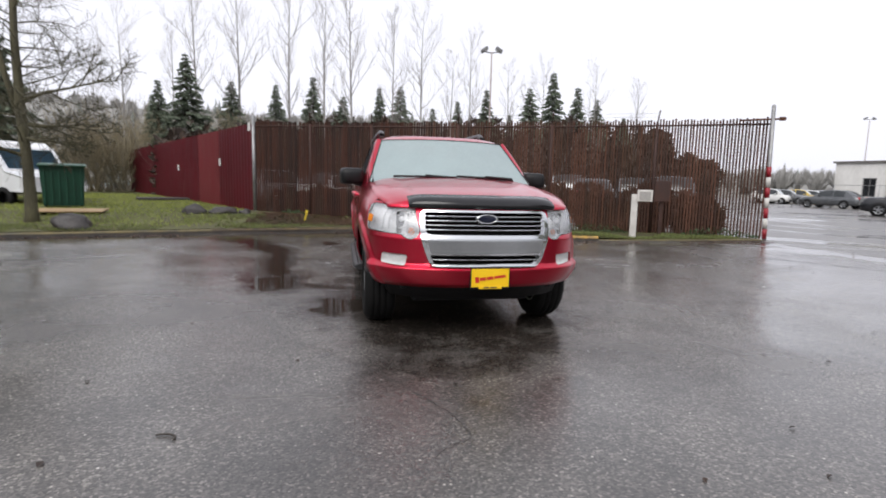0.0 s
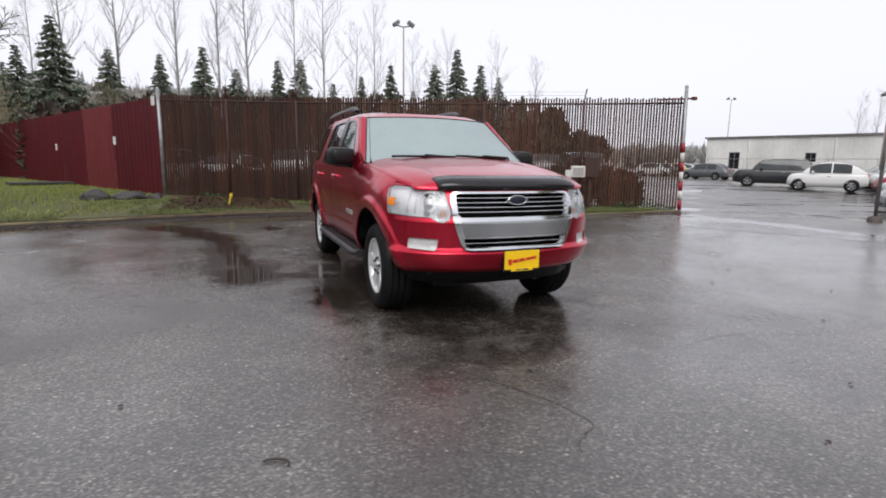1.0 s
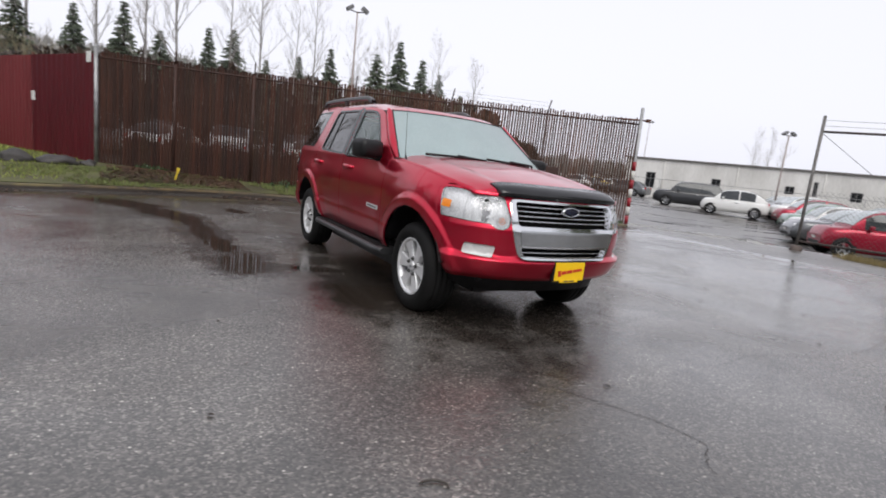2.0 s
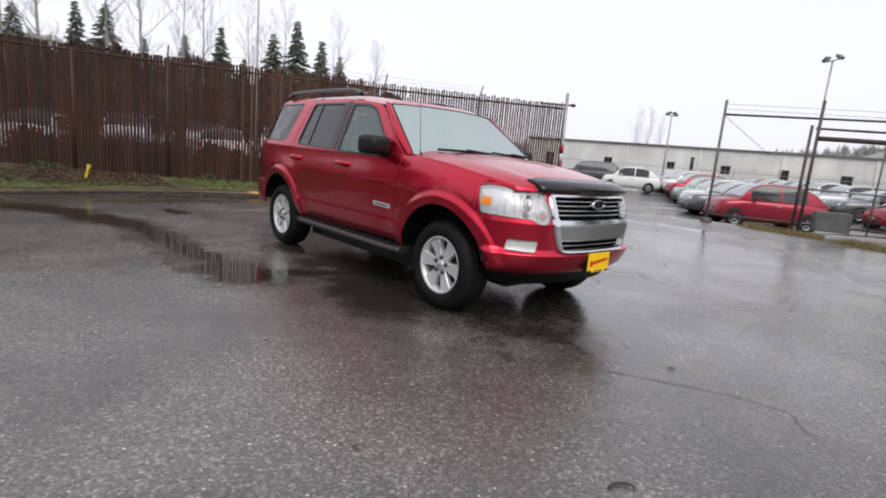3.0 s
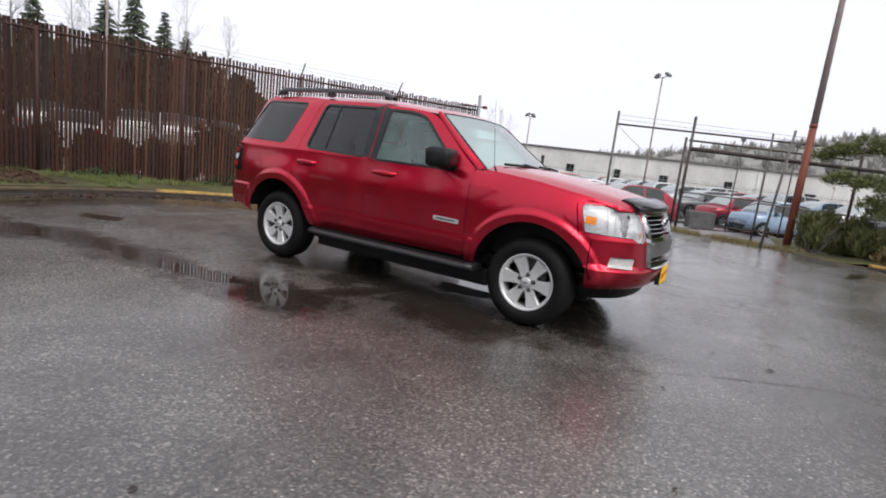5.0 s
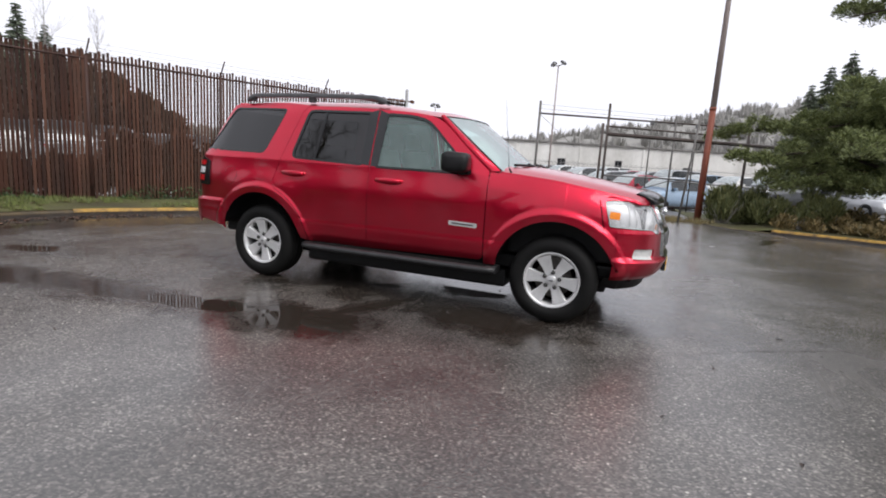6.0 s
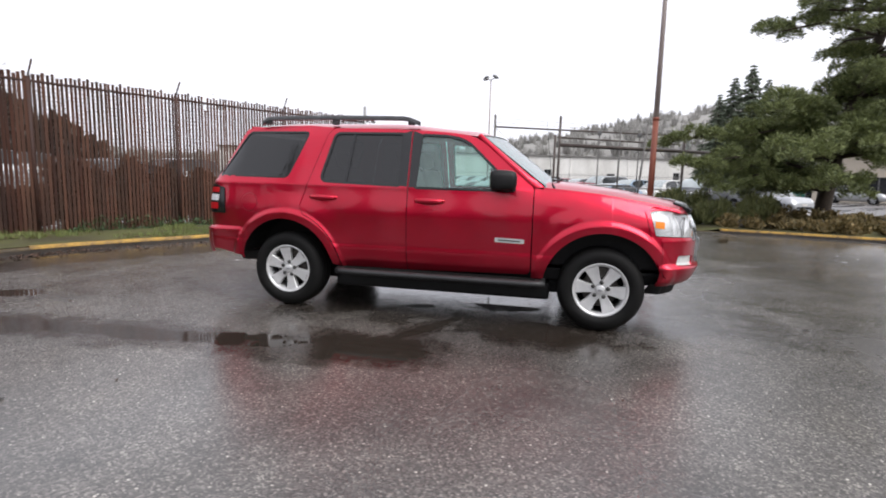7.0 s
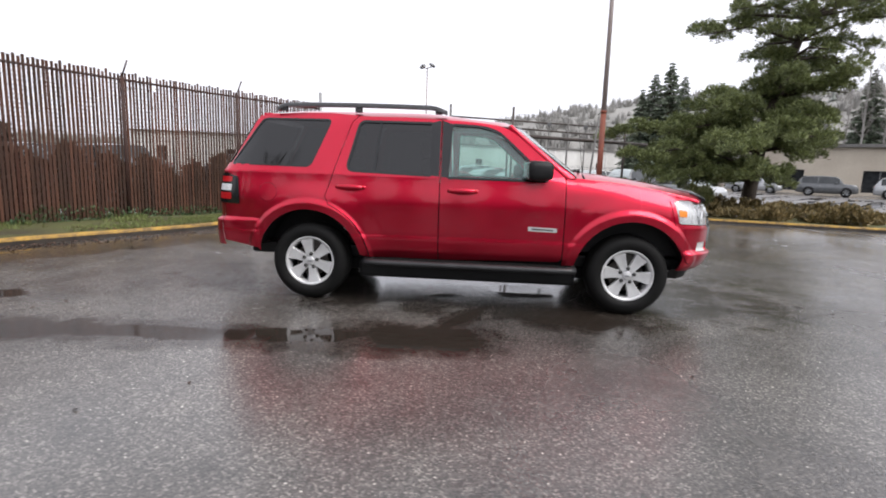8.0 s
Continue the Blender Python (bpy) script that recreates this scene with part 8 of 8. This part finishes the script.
# ---- the pine by the far kerb ----
def build_pine():
    rng = random.Random(33)
    at = (10.95, -7.82)
    tree = thing("pine_tree", "large spreading pine with layered green needles", "tree", pose(*at, 0.15))
    bm = bmesh.new()
    tall = 9.6
    pts = [Vector((-0.2 * t + 0.10 * math.sin(t * 5), -1.55 * t + 0.12 * math.sin(t * 6), -0.2 + tall * t)) for t in (k / 10 for k in range(11))]
    tube(bm, pts, [0.20 * (1 - 0.80 * k / 10) + 0.01 for k in range(11)], 12)
    verts, faces = [], []
    # toward the camera is -x, +y; away along the kerb is -y
    layers = [(1.0, 3.0, 7), (1.4, 3.6, 10), (1.9, 3.6, 11), (2.4, 3.3, 11), (2.9, 2.8, 9), (3.4, 2.3, 8), (3.9, 1.7, 5), (4.5, 2.0, 5), (5.0, 2.6, 7), (5.6, 2.8, 7), (6.3, 2.7, 7), (7.2, 2.2, 7), (8.2, 1.6, 6), (9.0, 1.0, 6)]
    for z, reach, n in layers:
        for j in range(n):
            a = 2 * math.pi * (j + rng.random() * 0.9) / n
            long = reach * rng.uniform(0.6, 1.12)
            # the low boughs reach farthest towards the pole, the middle ones away from it
            north = math.sin(a + 0.2)
            if z < 1.8 and north < -0.1:
                continue
            if z < 3.2:
                long *= 0.80 + 0.30 * max(0.0, north) - 0.26 * max(0.0, -north)
            elif z < 4.8:
                long *= 0.75 - 0.42 * max(0.0, north) + 0.42 * max(0.0, -north)
            else:
                long *= 0.95 + 0.10 * max(0.0, north) + 0.16 * max(0.0, -north)
            i = min(int((z + 0.2) / tall * 10), 9)
            start = pts[i].lerp(pts[i + 1], (z + 0.2) / tall * 10 - i)
            droop = rng.uniform(-0.20, 0.12) if z < 3.2 else rng.uniform(-0.12, 0.20)
            tip = start + Vector((math.cos(a) * long, math.sin(a) * long, long * droop))
            midp = start.lerp(tip, 0.5) + Vector((0, 0, 0.12 * long))
            tube(bm, [start, midp, tip], [0.05, 0.03, 0.010], 5, cap=False)
            # flat pads of needles sit on side twigs along the outer half of each bough
            pads = max(4, int(long * (3.9 if z < 3.6 else 2.5)))
            for q in range(pads):
                u = 0.30 + 0.72 * (q + rng.random()) / pads
                c = start * (1 - u) ** 2 + midp * 2 * u * (1 - u) + tip * u * u
                side = Vector((-math.sin(a), math.cos(a), 0)) * rng.uniform(-1, 1) * (0.20 + 0.34 * (1 - abs(u - 0.6)))
                pad = c + side + Vector((0, 0, rng.uniform(-0.16, 0.24)))
                tube(bm, [c, pad], [0.012, 0.005], 3, cap=False)
                wide = rng.uniform(0.18, 0.34)
                for g in range(int(185 * wide / 0.26)):
                    w, b = wide * math.sqrt(rng.random()), rng.uniform(0, 6.28)
                    p = pad + Vector((math.cos(b) * w, math.sin(b) * w, 0.15 * (1 - (w / wide) ** 2) + rng.gauss(0, 0.06)))
                    spray(verts, faces, p, (math.cos(b) * 0.7, math.sin(b) * 0.7, 0.55), rng, 0.08 + 0.06 * rng.random(), 0.5, 0.07)
    part("trunk", bm, PINE_BARK, tree)
    leaf_part("crown", verts, faces, NEEDLE, tree)


build_pine()


def leafy_bush(name, label, at, size, material, count, seed, blade=0.10, upright=0.6, category="bush", group="", broad=0.16):
    """A bush of stems and many small leaves, ragged at its outline."""
    rng = random.Random(seed)
    bush = thing(name, label, category, pose(*at), group=group)
    bm = bmesh.new()
    verts, faces = [], []
    for k in range(16):
        a = rng.uniform(0, 6.28)
        limb(bm, rng, (rng.uniform(-0.2, 0.2) * size[0], rng.uniform(-0.2, 0.2) * size[1], -0.05), (math.cos(a) * 0.6, math.sin(a) * 0.6, 1.0), size[2] * rng.uniform(0.6, 1.0), 0.016, 1, 0.4, 0.2, 4, 3, 0.003)
    lumps = [(rng.uniform(-0.75, 0.75), rng.uniform(-0.75, 0.75), rng.uniform(0.2, 0.75), rng.uniform(0.3, 0.5)) for _ in range(11)]
    for k in range(count):
        lx, ly, lz, lr = lumps[rng.randrange(len(lumps))]
        d = Vector((rng.gauss(0, 1), rng.gauss(0, 1), rng.gauss(0, 1))).normalized() * lr * rng.uniform(0.4, 1.1)
        p = Vector(((lx + d.x) * size[0] * 0.62, (ly + d.y) * size[1] * 0.62, max(0.02, (lz + d.z) * size[2] * 0.85)))
        spray(verts, faces, p, (d.x, d.y, upright + d.z), rng, blade * rng.uniform(0.6, 1.4), 0.6, broad)
    part("branchwork", bm, TWIG, bush)
    leaf_part("foliage", verts, faces, material, bush)
    return bush


for k, (x, y, s) in enumerate([(10.1, -3.9, (0.75, 0.7, 0.85)), (10.0, -4.9, (0.7, 0.7, 0.75)), (9.9, -5.9, (0.8, 0.8, 0.8)), (10.6, -4.4, (0.8, 0.8, 0.9))]):
    leafy_bush("broom_bush", "dark green broom bush beside the kerb", (x, y, 0.15), s, BUSH, 2400, 50 + k, 0.17, 1.6, group="bushes under the pine", broad=0.06)
for k in range(8):
    y = -5.4 - 0.62 * k
    x = 9.4 - 0.14 * k + 0.5 * math.sin(k * 1.9)
    leafy_bush("low_shrub", "low rusty green shrub under the pine", (x, y, 0.14), (0.75, 0.75, 0.42 + 0.10 * math.sin(k * 2.3)), SHRUB, 700, 70 + k, 0.10, 0.8, group="bushes under the pine")
for k in range(5):
    y = -6.0 - 0.9 * k
    leafy_bush("low_shrub", "low rusty green shrub under the pine", (10.7 - 0.17 * k, y, 0.14), (0.9, 0.8, 0.55), SHRUB, 700, 90 + k, 0.11, 0.8, group="bushes under the pine")


# ---- brambles behind the slats ----
def build_brambles():
    rng = random.Random(41)
    spots = along_line([(p[0], p[1], 0) for p in FENCE], 1.25)
    for k, (p, d) in enumerate(spots):
        n = Vector((d.y, -d.x, 0))
        q = p + n * 0.95
        if p.x > 8.2:
            continue
        tall = 0.90 + 0.40 * step01(1.6, 2.8, p.x) - 0.45 * step01(6.2, 7.6, p.x) + 0.10 * math.sin(k * 1.7)
        leafy_bush("bramble_bush", "tangle of dead brown brambles behind the fence", (q.x, q.y, 0.05), (1.05, 0.70, tall), BRAMBLE, 2600, 130 + k, 0.18, 0.4, group="brambles behind the fence")


build_brambles()


def build_back_thicket():
    """The brown scrub that stands beyond the cars behind the fence."""
    rng = random.Random(47)
    for k in range(15):
        x = -9.0 + 1.75 * k
        y = 23.5 + 1.2 * math.sin(k * 2.1)
        tall = 4.0 + 0.3 * step01(7, 10, k) + 0.35 * math.sin(k * 1.3) - (0.0 if k < 14 else 0.5 * (k - 13))
        leafy_bush("scrub_thicket", "tall brown scrub behind the fence", (x, y, 0.0), (2.5, 1.8, tall), SCRUB, 1700, 230 + k, 0.46, 0.5, group="scrub behind the fence")


build_back_thicket()


def build_brown_woods():
    """Low brown woods far behind the fence, falling away beside the warehouse."""
    rng = random.Random(48)
    for k in range(19):
        az = -2.0 + 2.3 * k
        r = 74 + 4 * math.sin(k * 2.3)
        tall = 9.8 + 0.8 * math.sin(k * 1.7) - (0.0 if k < 16 else 1.4 * (k - 15))
        x, y = -3.0 + r * math.sin(radians(az)), -3.0 + r * math.cos(radians(az))
        leafy_bush("brown_thicket", "dense brown leafless woods far behind the fence", (x, y, -0.2), (5.2, 3.8, tall), SCRUB, 2600, 260 + k, 0.95, 0.7, category="woods", group="brown woods behind the fence")


build_brown_woods()


# ---- island of soil under the pine ----
def build_island():
    bm = bmesh.new()
    rows = []
    for p in TREE_KERB:
        row = []
        for k in range(12):
            t = k / 11
            x = p.x + 0.14 + t * 5.0
            row.append((x, p.y + 0.3 * t, ground_z(p.x, p.y) + 0.105 - 0.07 * step01(-4.9, -4.4, p.y) + 0.05 * noise.noise((x, p.y, 0)) * (k > 0) - 0.10 * step01(0.8, 1.0, t)))
        rows.append(row)
    grid_mesh(bm, rows)
    bmesh.ops.recalc_face_normals(bm, faces=bm.faces[:])
    if sum(f.normal.z for f in bm.faces) < 0:
        bmesh.ops.reverse_faces(bm, faces=bm.faces[:])
    tagged(finish(bm, "soil_island", VERGE), "bank of soil and dead grass behind the yellow kerb", "ground", kind="structure")


build_island()


# ---- grass, ivy and litter ----
def scatter(name, label, category, material, count, seed, place, blade, wide, lay=0.0):
    rng = random.Random(seed)
    verts, faces = [], []
    while len(faces) < count:
        spot = place(rng)
        if spot is None:
            continue
        x, y, z, k = spot
        a = rng.uniform(0, 6.28)
        s = Vector((math.cos(a), math.sin(a), 0)) * wide * rng.uniform(0.6, 1.3)
        h = blade * k * rng.uniform(0.5, 1.4)
        tip = Vector((rng.uniform(-1, 1), rng.uniform(-1, 1), 0)) * h * (0.45 + lay) + Vector((0, 0, h * (1 - lay)))
        p = Vector((x, y, z))
        i = len(verts)
        if lay > 0.5:
            t = Vector((-s.y, s.x, 0)) * rng.uniform(1.1, 1.7)
            verts += [p - t, p + s * 0.9 + Vector((0, 0, 0.012)), p + t + Vector((0, 0, 0.004)), p - s * 0.9 + Vector((0, 0, 0.006))]
            faces.append((i, i + 1, i + 2, i + 3))
        else:
            verts += [p - s, p + s, p + tip]
            faces.append((i, i + 1, i + 2))
    me = bpy.data.meshes.new(name)
    me.from_pydata([tuple(v) for v in verts], [], faces)
    me.materials.append(material)
    tagged(new(name, me), label, category, kind="stuff")


KERB_NEAR = [p for p in KERB if -15 < p.x < 8.4]


def on_verge(rng):
    i = rng.randrange(len(KERB_NEAR) - 1)
    p = KERB_NEAR[i].lerp(KERB_NEAR[i + 1], rng.random())
    d = (KERB_NEAR[i + 1] - KERB_NEAR[i]).normalized()
    n = Vector((-d.y, d.x, 0))
    deep = 2.2 if p.x < 3.5 else 0.9
    if p.x > 6.5:
        deep = 0.6
    q = p + n * (0.18 + deep * rng.random() ** 1.2)
    if step01(-3.4, -2.6, q.x) * step01(-0.7, -1.1, q.x) * step01(6.6, 7.1, q.y) > rng.random() * 1.05:
        return None
    if noise.noise((q.x * 0.8, q.y * 0.8, 3)) < -0.04 + 0.22 * noise.noise((q.x * 5, q.y * 5, 1)):
        return None
    return q.x, q.y, verge_z(q.x, q.y) - 0.01, 1.0 + 0.5 * noise.noise((q.x * 0.5, q.y * 0.5, 8))


def on_lawn(rng):
    x, y = rng.uniform(-14, -4), rng.uniform(6.5, 24)
    if x > -3.4 - (y - 9.98) * 0.545 and y > 9.5:
        return None
    return x, y, verge_z(x, y) - 0.02, 1.0


def fence_foot(rng):
    spots = along_line([(p[0], p[1], 0) for p in FENCE], 0.05)
    p, d = spots[rng.randrange(len(spots))]
    w = noise.noise((p.x * 0.7, p.y * 0.7, 5))
    if w < -0.05:
        return None
    n = Vector((-d.y, d.x, 0))
    q = p + n * rng.uniform(0.03, 0.25)
    return q.x, q.y, verge_z(q.x, q.y) + rng.random() ** 2 * 0.55 * (w + 0.1), 1.0


def in_gutter(rng):
    i = rng.randrange(len(KERB_NEAR) - 1)
    p = KERB_NEAR[i].lerp(KERB_NEAR[i + 1], rng.random())
    d = (KERB_NEAR[i + 1] - KERB_NEAR[i]).normalized()
    q = p - Vector((-d.y, d.x, 0)) * (0.02 + 0.48 * rng.random() ** 1.2)
    if noise.noise((q.x * 0.9, q.y * 0.9, 12)) < -0.12:
        return None
    return q.x, q.y, ground_z(q.x, q.y) + 0.004, 1.0


def on_bank(rng):
    if rng.random() < 0.45:
        x, y = rng.uniform(-3.4, -0.6), rng.uniform(6.9, 9.3)
        return x, y, verge_z(x, y) + 0.012, 1.0
    s = on_verge(rng)
    return s and (s[0], s[1], s[2] + 0.02, 1.0)


scatter("verge_grass", "rough green grass blades along the kerb", "grass", GRASS, 34000, 1, on_verge, 0.065, 0.006)
scatter("lawn_grass", "short bright green lawn grass", "grass", LAWN, 32000, 2, on_lawn, 0.07, 0.012)
scatter("fence_ivy", "ivy and weeds at the foot of the fence", "weeds", IVY, 1900, 3, fence_foot, 0.05, 0.020, 0.3)
scatter("gutter_leaves", "dead brown leaves lying along the kerb", "leaves", LITTER, 1700, 4, in_gutter, 0.03, 0.017, 0.9)
scatter("verge_leaves", "dead brown leaves lying on the grass", "leaves", LITTER, 6500, 6, on_bank, 0.03, 0.026, 0.9)


def on_yard(rng):
    x, y = rng.uniform(-5, 7), rng.uniform(-5, 5.5)
    return x, y, ground_z(x, y) + 0.003, 1.0


def gate_foot(rng):
    p = Vector((10.55, 0.3, 0)).lerp(Vector((9.6, -3.6, 0)), rng.random())
    q = p + Vector((rng.uniform(-0.12, 0.45), rng.uniform(-0.2, 0.2), 0))
    if noise.noise((q.x * 1.7, q.y * 1.7, 6)) < -0.15:
        return None
    return q.x, q.y, ground_z(q.x, q.y) - 0.005, 1.0


STRAW = leaf_material("dead_grass", (0.13, 0.10, 0.04), (0.34, 0.27, 0.12))
scatter("gate_grass", "dead straw-coloured grass at the foot of the gate", "grass", STRAW, 3500, 14, gate_foot, 0.13, 0.006)
scatter("yard_leaves", "few dark wet leaves scattered on the asphalt", "leaves", LITTER_DARK, 70, 9, on_yard, 0.03, 0.014, 0.9)
